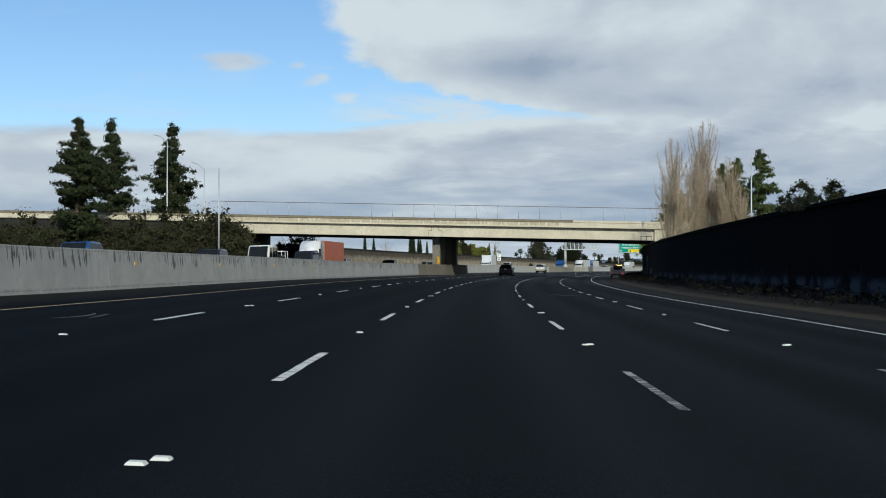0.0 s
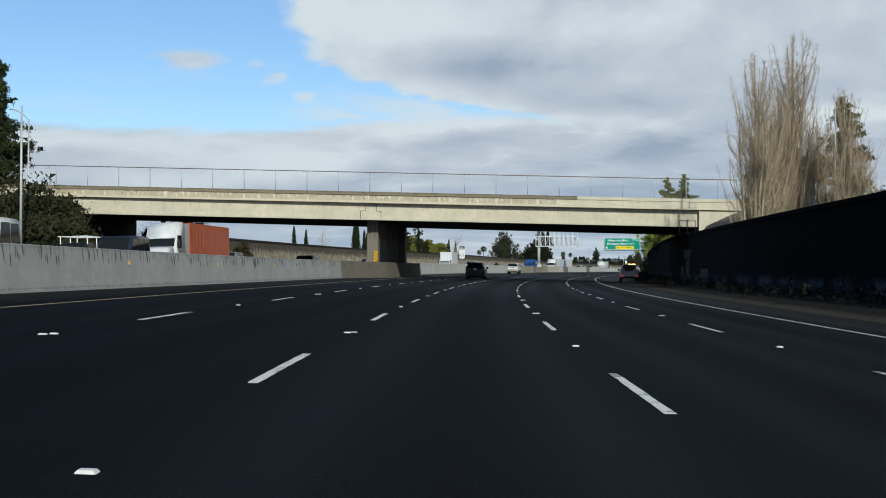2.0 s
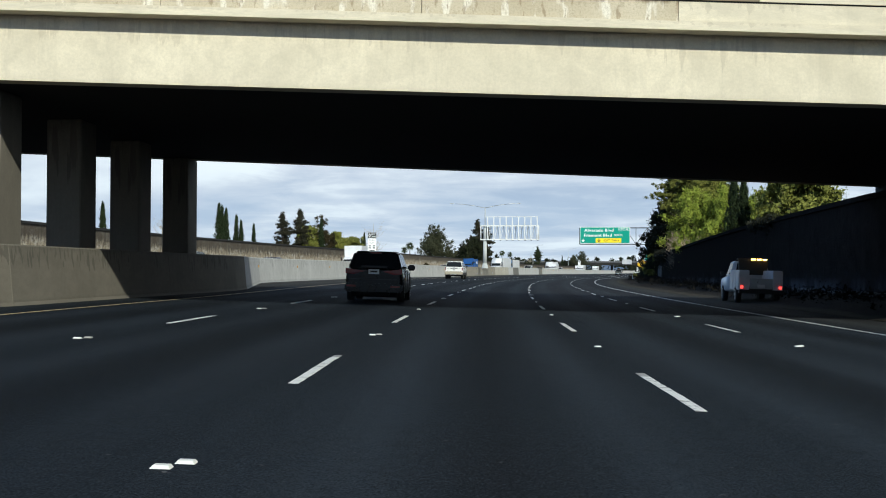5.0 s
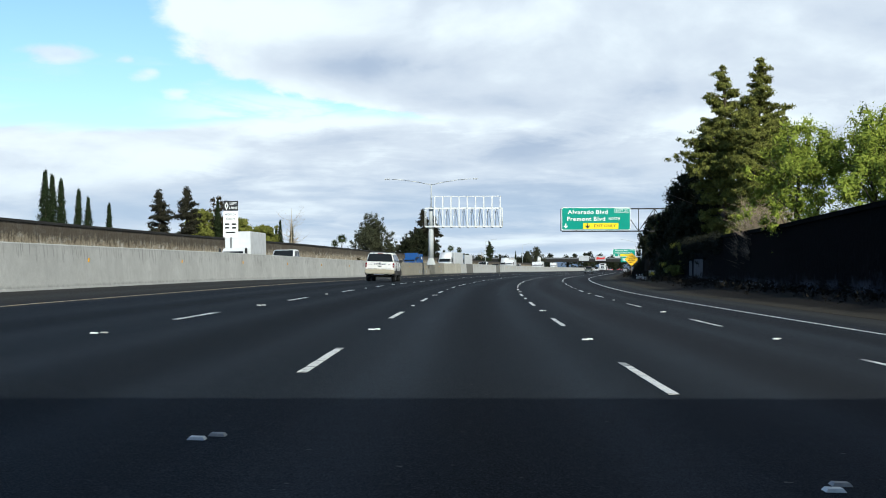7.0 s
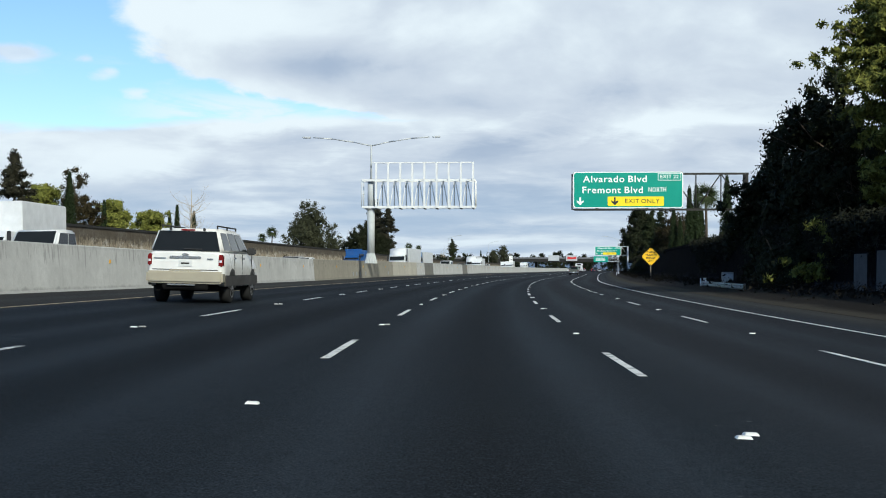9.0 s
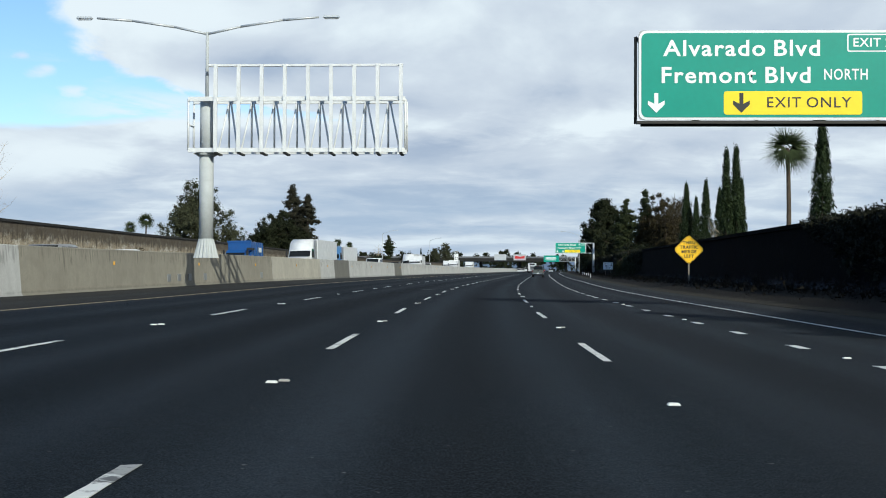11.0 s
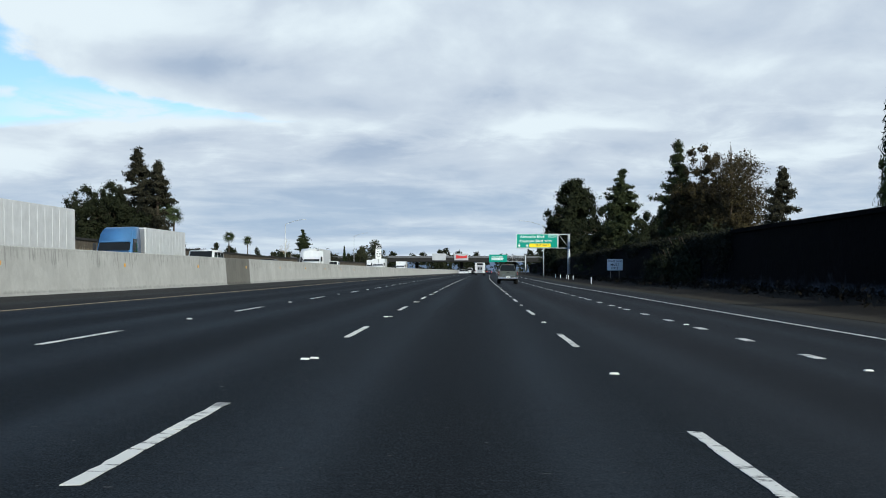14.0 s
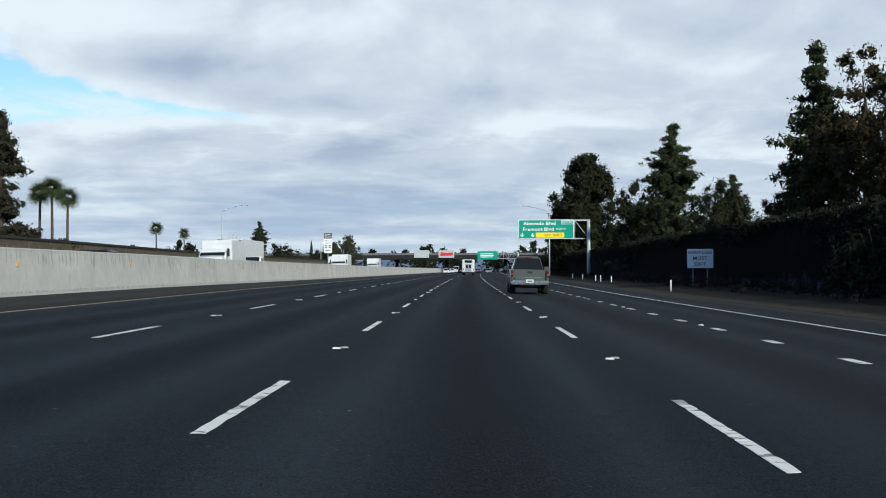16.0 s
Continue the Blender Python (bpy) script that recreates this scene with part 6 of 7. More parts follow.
def bush(seed, label, material, h=5.0, r=3.2, clumps=140, leaf=0.17, per=33):
    th = tree_base(label, "bush", name="bush", group="bushes by the overpass")
    rn = random.Random(seed)
    bm = bmesh.new()
    for k in range(7):
        az = rn.uniform(0, 6.28)
        rod(bm, (0, 0, -0.2), (r * 0.6 * math.cos(az), r * 0.6 * math.sin(az), h * 0.7), 0.07, 0.02, 5, caps=False)
    part("stem_cluster", bm, BARK, th)
    cs = []
    for _ in range(clumps):
        d = Vector((rn.gauss(0, 1), rn.gauss(0, 1), abs(rn.gauss(0, 0.8)))).normalized()
        q = rn.uniform(0.5, 1.0) * (0.8 + 0.35 * noise.noise(d * 2.2 + Vector((seed, 0, 0))))
        cs.append((d.x * r * q, d.y * r * q, 0.3 + d.z * h * q))
    leaf_cloud("foliage", cs, 0.36, leaf, per, material, th, seed)
    return th


rn = random.Random(77)
places = []
for k in range(6):
    s = rn.uniform(140, 180)
    places.append((s, -52 - rn.random() * 22, rn.uniform(5.2, 7.4), 0.4))
places += [(217, -34.0, 6.6, 0.9), (221, -35.5, 6.4, 0.9), (213, -33.5, 6.2, 0.9), (209, -35.0, 6.0, 0.9)]
# the thicket in front of the left end of the bridge
places += [(188, -39.6, 9.3, 0.5), (188.5, -44.5, 9.2, 0.5), (187, -49, 8.9, 0.5), (186, -37.6, 7.0, 0.5), (188, -54, 8.5, 0.4), (189, -59.5, 8.7, 0.4), (185, -46, 6.6, 0.5), (187, -65, 8.8, 0.4), (188, -71, 9.0, 0.4), (188, -77.5, 9.0, 0.4), (184, -42, 6.0, 0.5), (184, -52, 6.2, 0.4), (187, -36.4, 7.8, 0.5), (188, -42, 8.8, 0.5), (189.5, -38, 7.2, 0.5)]
plant(bush(9, "dark olive bush crowding the bank by the overpass", BUSH_L, clumps=210, leaf=0.165, per=26), 4.9, places)
plant(bush(12, "low reddish-brown shrub against the tan wall", RUST_L, 3.4, 1.6, 60), 3.6, [(247, -36.6, 5.0, 1.4), (470, -37, 3.4, 0.9)])
places = [(rn.uniform(150, 230), rn.uniform(20, 36), rn.uniform(4.6, 6.0), RF) for _ in range(9)] + [(188 + 6 * i, 19 + (i % 3), 5.6, 0) for i in range(3)]
places += [(760 + 22 * i, 18 + (i % 4) * 2, 5.0 + (i % 3), 0) for i in range(6)] + [(700 + 25 * i, -42 - (i % 3) * 4, 5.6 + (i % 4), LF) for i in range(9)] + [(rn.uniform(610, 700), rn.uniform(18.5, 20), 5.5, 0) for _ in range(6)]
plant(bush(27, "dark overgrown bush spilling down the retaining wall", OAK_L, clumps=130, leaf=0.18, per=26), 5.4,
      [(519, 16.9, 5.4, 0.2), (521, 15.3, 4.0, 0.3), (525, 16.9, 5.6, 0.2), (528, 15.3, 3.8, 0.3), (351, 15.2, 4.0, 0.3), (360, 16.9, 5.2, 0.2)])
plant(bush(14, "rounded green bush above the freeway wall", OAK_L, clumps=110, leaf=0.22, per=22), 5.4, places)

# creeper and dead weeds against the retaining wall
rn = random.Random(31)
cs, ws = [], []
for s in np.arange(10, 720, 0.4):
    t = WALL_TOP(s)
    dens = noise.noise(Vector((s * 0.05, 2.0, 0))) + (0.45 if 320 < s < 405 else 0.25 if s > 505 else -0.35)
    if dens > 0:
        for k in range(int(1 + 12 * dens)):
            z = t - abs(rn.gauss(0, 1.0)) * 1.6 * dens + 0.05
            cs.append(at(float(s) + rn.uniform(-0.4, 0.4), 15.93 - rn.random() * 0.12, max(0.3, z)))
    for k in range(4):
        w = WALL_R(s) - min(3.4, abs(rn.gauss(0, 1.5))) - 0.1
        ws.append(at(float(s) + rn.uniform(-.3, .3), w, slope(s) * 12 + 0.34 + abs(rn.gauss(0, 0.16)) * (1 + noise.noise(Vector((s * 0.1, 7, 0))))))
ob = leaf_cloud("creeper", cs, 0.16, 0.11, 12, CREEPER_L, None, 5, round_off=0.0)
tagged(ob, "dark creeper hanging over the retaining wall", "creeper", kind="stuff")
ob = leaf_cloud("weeds", ws, 0.17, 0.085, 5, leaf_material("dry_weeds", (0.004, 0.004, 0.003), (0.015, 0.0125, 0.0085)), None, 6, round_off=0.0)
tagged(ob, "dead weeds and litter along the wall foot", "weeds", kind="stuff")

# woods and gardens far off, along the horizon
rn = random.Random(91)
cs = []
for k in range(170):
    s, la = rn.uniform(990, 1350), rn.uniform(-260, 260)
    top = 6.0 + 6.0 * max(0.0, noise.noise(Vector((la * 0.03, s * 0.004, 0))) + 0.3) + rn.uniform(0, 3)
    for j in range(34):
        z = top * rn.random() ** 0.7
        w = 3.4 * (1 - (z / top) ** 2.2) + 0.5
        cs.append(at(s + rn.gauss(0, 0.6) * w, la + rn.gauss(0, 0.6) * w, z))
ob = leaf_cloud("far_woods", cs, 0.55, 0.75, 6, OAK_L, None, 17, round_off=0.0)
tagged(ob, "dark line of distant trees along the horizon", "trees", kind="stuff")

# ---- vehicles ----
TYRE = plain("tyre_rubber", (0.018, 0.018, 0.018), 0.85, 0, 0.2, 8.0, 0.3)
RIM = plain("alloy_rim", (0.45, 0.46, 0.47), 0.3, 0.7)
GLASS = glass_material()
TRIM = plain("black_plastic", (0.02, 0.02, 0.021), 0.6)
UNDER_BLACK = plain("underbody_black", (0.008, 0.008, 0.008), 0.9, 0, 0.2, 4.0, 0.1)
DULL_CHROME = plain("dull_chrome", (0.34, 0.345, 0.35), 0.3, 0.85, 0.1)
CHROME = plain("chrome", (0.62, 0.63, 0.64), 0.18, 0.9, 0.05)
PLATE = plain("number_plate", (0.62, 0.63, 0.62), 0.5)
TAIL = plain("red_lamp_glass", (0.15, 0.007, 0.007), 0.2)
TAIL_LIT = glow_material("lit_red_lamp", (1.0, 0.05, 0.04), 2.5)
AMBER_LIT = glow_material("lit_amber_lamp", (1.0, 0.55, 0.12), 9.0)
HEAD = plain("headlamp_glass", (0.55, 0.57, 0.6), 0.12)
P_BLACK = paint_material("black_car_paint", (0.004, 0.004, 0.005), 0.0, 0.25, 0.2)
P_WHITE = paint_material("pearl_white_paint", (0.80, 0.79, 0.76), 0.0, 0.3)
P_PLAINWHITE = paint_material("white_paint", (0.74, 0.75, 0.76), 0.0, 0.4)
P_TAN = paint_material("tan_cladding", (0.40, 0.36, 0.27), 0.1, 0.4)
P_BROWN = paint_material("dark_brown_cladding", (0.055, 0.05, 0.043), 0.1, 0.5)
P_GREY = paint_material("grey_green_paint", (0.125, 0.137, 0.12), 0.5, 0.3)
P_SILVER = paint_material("silver_paint", (0.42, 0.43, 0.44), 0.6, 0.3)
P_BLUE = paint_material("blue_truck_paint", (0.014, 0.085, 0.29), 0.1, 0.35)
P_SKY = paint_material("pale_blue_paint", (0.07, 0.19, 0.40), 0.1, 0.35)
P_ORANGE = paint_material("orange_trailer_paint", (0.50, 0.10, 0.025), 0.0, 0.5)
P_DARKBLUE = paint_material("dark_blue_paint", (0.02, 0.03, 0.07), 0.3, 0.3)


def loft(bm, rings, slot=0, cap=True):
    """A skin over rings of points; rings share their count."""
    vs = [[bm.verts.new(p) for p in r] for r in rings]
    n = len(vs[0])
    for a, b in zip(vs, vs[1:]):
        for i in range(n):
            f = bm.faces.new((a[i], a[(i + 1) % n], b[(i + 1) % n], b[i]))
            f.material_index, f.smooth = slot, True
    if cap:
        bm.faces.new(vs[0][::-1])
        bm.faces.new(vs[-1])
    bmesh.ops.recalc_face_normals(bm, faces=bm.faces)


def ring_at(y, w, z0, z1, crown=0.0, tuck=0.06, waist=0.0):
    """One cross-section of a car body: sill, bulging side, shoulder and lid."""
    h = z1 - z0
    half = [(w - tuck, z0), (w - 0.01, z0 + 0.12 * h), (w + waist, z0 + 0.45 * h), (w - 0.015, z0 + 0.8 * h), (w - 0.07, z1 - 0.02), (w - 0.16, z1 + crown * 0.5), (0, z1 + crown)]
    return [(x, y, z) for x, z in half] + [(-x, y, z) for x, z in half[-2::-1]]


def wheel(parent, x, y, r, width, spokes=6):
    """A tyre with a spoked rim; x is the outer face, its sign the side."""
    sx = 1 if x > 0 else -1
    bm = bmesh.new()
    n = 22
    prof = [(0, r * 0.62), (0.01, r * 0.9), (0.04, r), (width - 0.04, r), (width - 0.01, r * 0.9), (width, r * 0.62)]
    rings = [[(x - sx * d, y + q * math.cos(2 * math.pi * i / n), r + q * math.sin(2 * math.pi * i / n)) for i in range(n)] for d, q in prof]
    loft(bm, rings)
    tyre = part("tyre", bm, TYRE, parent)
    bm = bmesh.new()
    xo = x - sx * 0.004
    for k in range(spokes):
        a = 2 * math.pi * k / spokes
        d = Vector((0, math.cos(a), math.sin(a)))
        t = Vector((0, -math.sin(a), math.cos(a)))
        hub = Vector((xo + sx * 0.004, y, r))
        # a flat tapering spoke that widens towards the rim
        pts = [hub + d * 0.04 + t * 0.028, hub + d * 0.04 - t * 0.028, hub + d * r * 0.6 - t * r * 0.17, hub + d * r * 0.6 + t * r * 0.17]
        back = [q - Vector((sx * 0.03, 0, 0)) for q in pts]
        va, vb = [bm.verts.new(q) for q in pts], [bm.verts.new(q) for q in back]
        bm.faces.new(va)
        for i in range(4):
            bm.faces.new((va[i], va[i - 1], vb[i - 1], vb[i]))
    rod(bm, (xo - sx * 0.04, y, r), (xo + sx * 0.012, y, r), 0.08, 0.06, 10)
    m = 20
    for i in range(m):
        a, b = 2 * math.pi * i / m, 2 * math.pi * (i + 1) / m
        q0, q1 = r * 0.56, r * 0.64
        bm.faces.new([bm.verts.new((xo + sx * 0.006, y + q * math.cos(t), r + q * math.sin(t))) for q, t in ((q0, a), (q1, a), (q1, b), (q0, b))])
    part("rim", bm, RIM, tyre, "bright spoked alloy rim")
    return tyre


def quad(bm, c, u0, u1, v0, v1, off=0.008, slot=0):
    """A pane on the face with corners c (low left, low right, top right, top left), shrunk to a part of it and set proud."""
    c = [Vector(p) for p in c]
    n = (c[1] - c[0]).cross(c[3] - c[0]).normalized()

    def at_uv(u, v):
        return c[0].lerp(c[1], u).lerp(c[3].lerp(c[2], u), v) + n * off

    vs = [bm.verts.new(at_uv(u, v)) for u, v in ((u0, v0), (u1, v0), (u1, v1), (u0, v1))]
    back = [bm.verts.new(at_uv(u, v) - n * (off + 0.01)) for u, v in ((u0, v0), (u1, v0), (u1, v1), (u0, v1))]
    bm.faces.new(vs).material_index = slot
    for i in range(4):
        bm.faces.new((vs[i], vs[i - 1], back[i - 1], back[i])).material_index = slot


def slab(name, parent, material, x0, x1, y0, y1, z0, z1, bev=0.02, label=""):
    bm = bmesh.new()
    box(bm, x0, x1, y0, y1, z0, z1)
    if bev:
        bevelled(bm, bev, 2)
    return part(name, bm, material, parent, label)


def car(name, m, label, category, paint, L, W, H, belt, hood, rear_top, roof0, roof1, ws_foot, roof_in=0.16, wheel_r=0.37, clad=None, bed=None, rails=False,
        base=0.36, plate_z=0.95, tail=None, group="", lit=False, tail_style="block", wb=None, tail_w=0.2, side_clad=None, cab_in=0.07):
    """A road car that heads along +y with its tail at y = 0. belt: height of the window sill; rear_top/roof0/roof1/ws_foot: where along it the rear glass
    starts, the roof begins and ends, and the windscreen meets the hood; bed: length of an open load bed."""
    th = empty(name, m, label, category, group)
    w = W / 2
    tailm = TAIL_LIT if lit else TAIL
    cab0 = bed or 0.0
    # lower body
    bm = bmesh.new()
    st = [(0.0, 0.90, base + 0.12, belt - 0.05), (0.05, 0.965, base + 0.03, belt), (0.35, 1.0, base, belt + 0.01), (cab0 + 0.5, 1.0, base - 0.04, belt + 0.01), (ws_foot - 0.1, 1.0, base - 0.06, belt),
          (ws_foot + 0.15, 1.0, base - 0.06, hood + 0.04), (L - 0.55, 0.985, base - 0.02, hood), (L - 0.15, 0.93, base, hood - 0.10), (L, 0.84, base + 0.1, hood - 0.24)]
    if bed:
        st = [(y, k, z0, z1) for y, k, z0, z1 in st if y > bed - 0.02]
        st.insert(0, (bed, 1.0, base - 0.02, belt + 0.01))
    loft(bm, [ring_at(y, w * k, z0, z1, 0.02) for y, k, z0, z1 in st])
    part("body", bm, paint, th)
    if bed:
        slab("bed_side", th, paint, -w + 0.02, -w + 0.14, 0.06, bed - 0.01, base, belt + 0.02, 0.03)
        slab("bed_side", th, paint, w - 0.14, w - 0.02, 0.06, bed - 0.01, base, belt + 0.02, 0.03)
        slab("bed_floor", th, TRIM, -w + 0.14, w - 0.14, 0.09, bed - 0.02, base + 0.1, base + 0.2, 0)
        tg = slab("tailgate", th, paint, -w + 0.2, w - 0.2, 0.0, 0.08, base + 0.17, belt + 0.01, 0.03)
        slab("handle", tg, TRIM, -0.12, 0.12, -0.015, 0.01, belt - 0.16, belt - 0.06, 0.01)
        slab("badge_strip", tg, CHROME, -w + 0.35, w - 0.35, -0.008, 0.005, base + 0.30, base + 0.335, 0)
    # cabin
    wr = w - roof_in
    wb_ = w - cab_in
    bm = bmesh.new()
    y0, y1, y2, y3 = rear_top, roof0, roof1, ws_foot

    zr = H
    low = [(-wb_, y0, belt), (wb_, y0, belt), (wb_, y3, belt), (-wb_, y3, belt)]
    top = [(-wr, y1, zr - 0.03), (wr, y1, zr - 0.03), (wr, y2, zr - 0.03), (-wr, y2, zr - 0.03)]
    ym = (y1 + y2) / 2
    vl = [bm.verts.new(p) for p in (low[0], low[1], (wb_, ym, belt), low[2], low[3], (-wb_, ym, belt))]
    vt = [bm.verts.new(p) for p in (top[0], top[1], (wr, ym, zr), top[2], top[3], (-wr, ym, zr))]
    for i in range(6):
        bm.faces.new((vl[i], vl[(i + 1) % 6], vt[(i + 1) % 6], vt[i]))
    bm.faces.new((vt[0], vt[1], vt[2], vt[5]))
    bm.faces.new((vt[5], vt[2], vt[3], vt[4]))
    bm.faces.new(vl[::-1])
    bmesh.ops.recalc_face_normals(bm, faces=bm.faces)
    bevelled(bm, 0.07, 3, 0.5)
    for f in bm.faces:
        f.smooth = True
    cabin = part("cabin", bm, paint, th)
    rear = [low[0], low[1], top[1], top[0]]
    front = [low[2], low[3], top[3], top[2]]
    right = [low[1], low[2], top[2], top[1]]
    left = [low[3], low[0], top[0], top[3]]
    for nm, c, spans in (("rear_window", rear, [(0.035, 0.965, 0.05, 0.88)]), ("windscreen", front, [(0.06, 0.94, 0.06, 0.92)]),
                         ("side_window", right, [(0.06, 0.30, 0.1, 0.84), (0.33, 0.60, 0.1, 0.86), (0.63, 0.90, 0.1, 0.84)] if not bed else [(0.06, 0.42, 0.1, 0.84), (0.46, 0.9, 0.1, 0.84)]),
                         ("side_window", left, [(0.10, 0.37, 0.1, 0.84), (0.40, 0.67, 0.1, 0.86), (0.70, 0.94, 0.1, 0.84)] if not bed else [(0.1, 0.54, 0.1, 0.84), (0.58, 0.94, 0.1, 0.84)])):
        for u0, u1, v0, v1 in spans:
            bm = bmesh.new()
            quad(bm, c, u0, u1, v0, v1, 0.012)
            part(nm, bm, GLASS, cabin, "dark tinted glass")
    slab("brake_lamp", cabin, tailm, -0.18, 0.18, y1 - 0.04, y1 + 0.03, H - 0.09, H - 0.05, 0)
    # tail
    cl = clad or paint
    slab("rear_bumper", th, cl if not bed else CHROME, -w + 0.01, w - 0.01, -0.10, 0.30, base + (0.03 if clad else -0.02), base + (0.17 if bed else 0.35 if clad else 0.26), 0.05)
    slab("bumper_step", th, UNDER_BLACK, -w + 0.42, w - 0.42, -0.02, 0.2, base - 0.13, base + 0.05, 0.03)
    np_ = slab("number_plate", th, PLATE, -0.175, 0.175, -0.02 if not bed else -0.15, 0.0 if not bed else -0.12, plate_z - 0.08, plate_z + 0.08, 0)
    slab("plate_bar", np_, DARK_STEEL, -0.11, 0.11, (-0.02 if not bed else -0.15) - 0.004, (-0.02 if not bed else -0.15), plate_z - 0.022, plate_z + 0.022, 0)
    if not bed:
        slab("tailgate_trim", th, CHROME if tail_style == "block" else TRIM, -0.42, 0.42, -0.035, 0.0, plate_z + 0.12, plate_z + 0.19, 0.015)
        slab("tailgate_seam", th, TRIM, -w + 0.16, w - 0.16, -0.012, 0.01, base + 0.38, base + 0.40, 0)
        slab("wiper", th, TRIM, -0.05, 0.42, y0 - 0.03, y0 + 0.02, belt + 0.07, belt + 0.095, 0)
    tz0, tz1 = tail or (belt - 0.34, belt - 0.02)
    for sx in (-1, 1):
        if tail_style == "block":
            a, b = sorted((sx * (w - tail_w - 0.02), sx * (w - 0.025)))
            lamp = slab("tail_lamp", th, tailm, a, b, -0.02, 0.2, tz0, tz1, 0.03, "red tail lamp")
            a, b = sorted((sx * (w - tail_w + 0.03), sx * (w - 0.05)))
            slab("reversing_lens", lamp, HEAD, a, b, -0.026, -0.015, tz0 + (tz1 - tz0) * 0.36, tz0 + (tz1 - tz0) * 0.55, 0)
        else:
            a, b = sorted((sx * (w - 0.55), sx * (w - 0.01)))
            bm = bmesh.new()
            vs = [bm.verts.new(p) for p in ((sx * 0.28, -0.03, tz1 - 0.09), (sx * (w - 0.02), -0.0, tz1), (sx * (w - 0.02), -0.0, tz1 - 0.17), (sx * (w - 0.28), -0.025, tz1 - 0.20))]
            bk = [bm.verts.new((v.co.x, 0.1, v.co.z)) for v in vs]
            bm.faces.new(vs)
            for i in range(4):
                bm.faces.new((vs[i], vs[i - 1], bk[i - 1], bk[i]))
            bmesh.ops.recalc_face_normals(bm, faces=bm.faces)
            part("tail_lamp", bm, tailm, th, "slanting red tail lamp")
            a, b = sorted((sx * (w - 0.38), sx * (w - 0.08)))
            slab("reflector", th, TAIL, a, b, -0.14, -0.1, base + 0.14, base + 0.2, 0)
        a, b = sorted((sx * (w - 0.06), sx * (w + 0.2)))
        slab("mirror", th, TRIM if clad else paint, a, b, y3 - 0.55, y3 - 0.38, belt - 0.02, belt + 0.18, 0.04)
        a, b = sorted((sx * (w - 0.45), sx * (w - 0.06)))
        slab("headlamp", th, HEAD, a, b, L - 0.22, L - 0.02, hood - 0.34, hood - 0.16, 0.04)
        for k in range(2):
            yy = y0 + (y3 - y0) * (0.34 + 0.3 * k)
            a, b = sorted((sx * (w - 0.0), sx * (w + 0.025)))
            slab("door_handle", th, CHROME, a, b, yy, yy + 0.18, belt - 0.16, belt - 0.12, 0)
        for yd in (y0 + (y3 - y0) * 0.36, y0 + (y3 - y0) * 0.64, y3 + 0.05):
            a, b = sorted((sx * (w - 0.02), sx * (w + 0.004)))
            slab("door_gap", th, TRIM, a, b, yd - 0.007, yd + 0.007, base + 0.1, belt - 0.02, 0)
        if clad:
            a, b = sorted((sx * (w - 0.03), sx * (w + 0.018)))
            slab("cladding", th, side_clad or clad, a, b, 0.25, L - 0.3, base - 0.04, base + 0.26, 0.02)
        if rails:
            bm = bmesh.new()
            rod(bm, (sx * (wr - 0.05), y1 + 0.15, H + 0.05), (sx * (wr - 0.05), y2 - 0.2, H + 0.05), 0.022, n=6)
            for yy in (y1 + 0.2, (y1 + y2) / 2, y2 - 0.25):
                rod(bm, (sx * (wr - 0.05), yy, H - 0.03), (sx * (wr - 0.05), yy, H + 0.05), 0.022, n=6)
            part("roof_rail", bm, TRIM, th)
    slab("grille", th, TRIM, -0.5, 0.5, L - 0.1, L + 0.01, base + 0.2, hood - 0.3, 0.02)
    slab("underbody", th, UNDER_BLACK, -w + 0.2, w - 0.2, 0.25, L - 0.3, base - 0.18, base + 0.05, 0)
    a0, a1 = wb or (L * 0.21, L * 0.80)
    for y in (a0, a1):
        for sx in (-1, 1):
            wheel(th, sx * (w + 0.005), y, wheel_r, 0.30 if clad or bed else 0.25)
            bm = bmesh.new()
            n = 14
            q0, q1 = wheel_r + 0.03, wheel_r + 0.11
            for i in range(n):
                t0, t1 = math.pi * i / n, math.pi * (i + 1) / n
                bm.faces.new([bm.verts.new((sx * (w + 0.012), y + q * math.cos(t), wheel_r + q * math.sin(t))) for q, t in ((q0, t0), (q1, t0), (q1, t1), (q0, t1))])
            well = part("wheel_arch", bm, side_clad or (cl if clad else TRIM), th)
            bm = bmesh.new()
            bm.faces.new([bm.verts.new((sx * (w + 0.008), y + q0 * math.cos(math.pi * i / n), wheel_r + q0 * math.sin(math.pi * i / n))) for i in range(n + 1)])
            part("wheel_well", bm, DARK_STEEL, well)
    bm = bmesh.new()
    for y in (a0, a1):
        rod(bm, (-w + 0.2, y, wheel_r), (w - 0.2, y, wheel_r), 0.07, n=8)
    part("axle", bm, DARK_STEEL, th)
    return th


def big_wheels(th, w, ys, r=0.5, dual=True):
    for y in ys:
        for sx in (-1, 1):
            wheel(th, sx * w, y, r, 0.5 if dual else 0.3, 8)


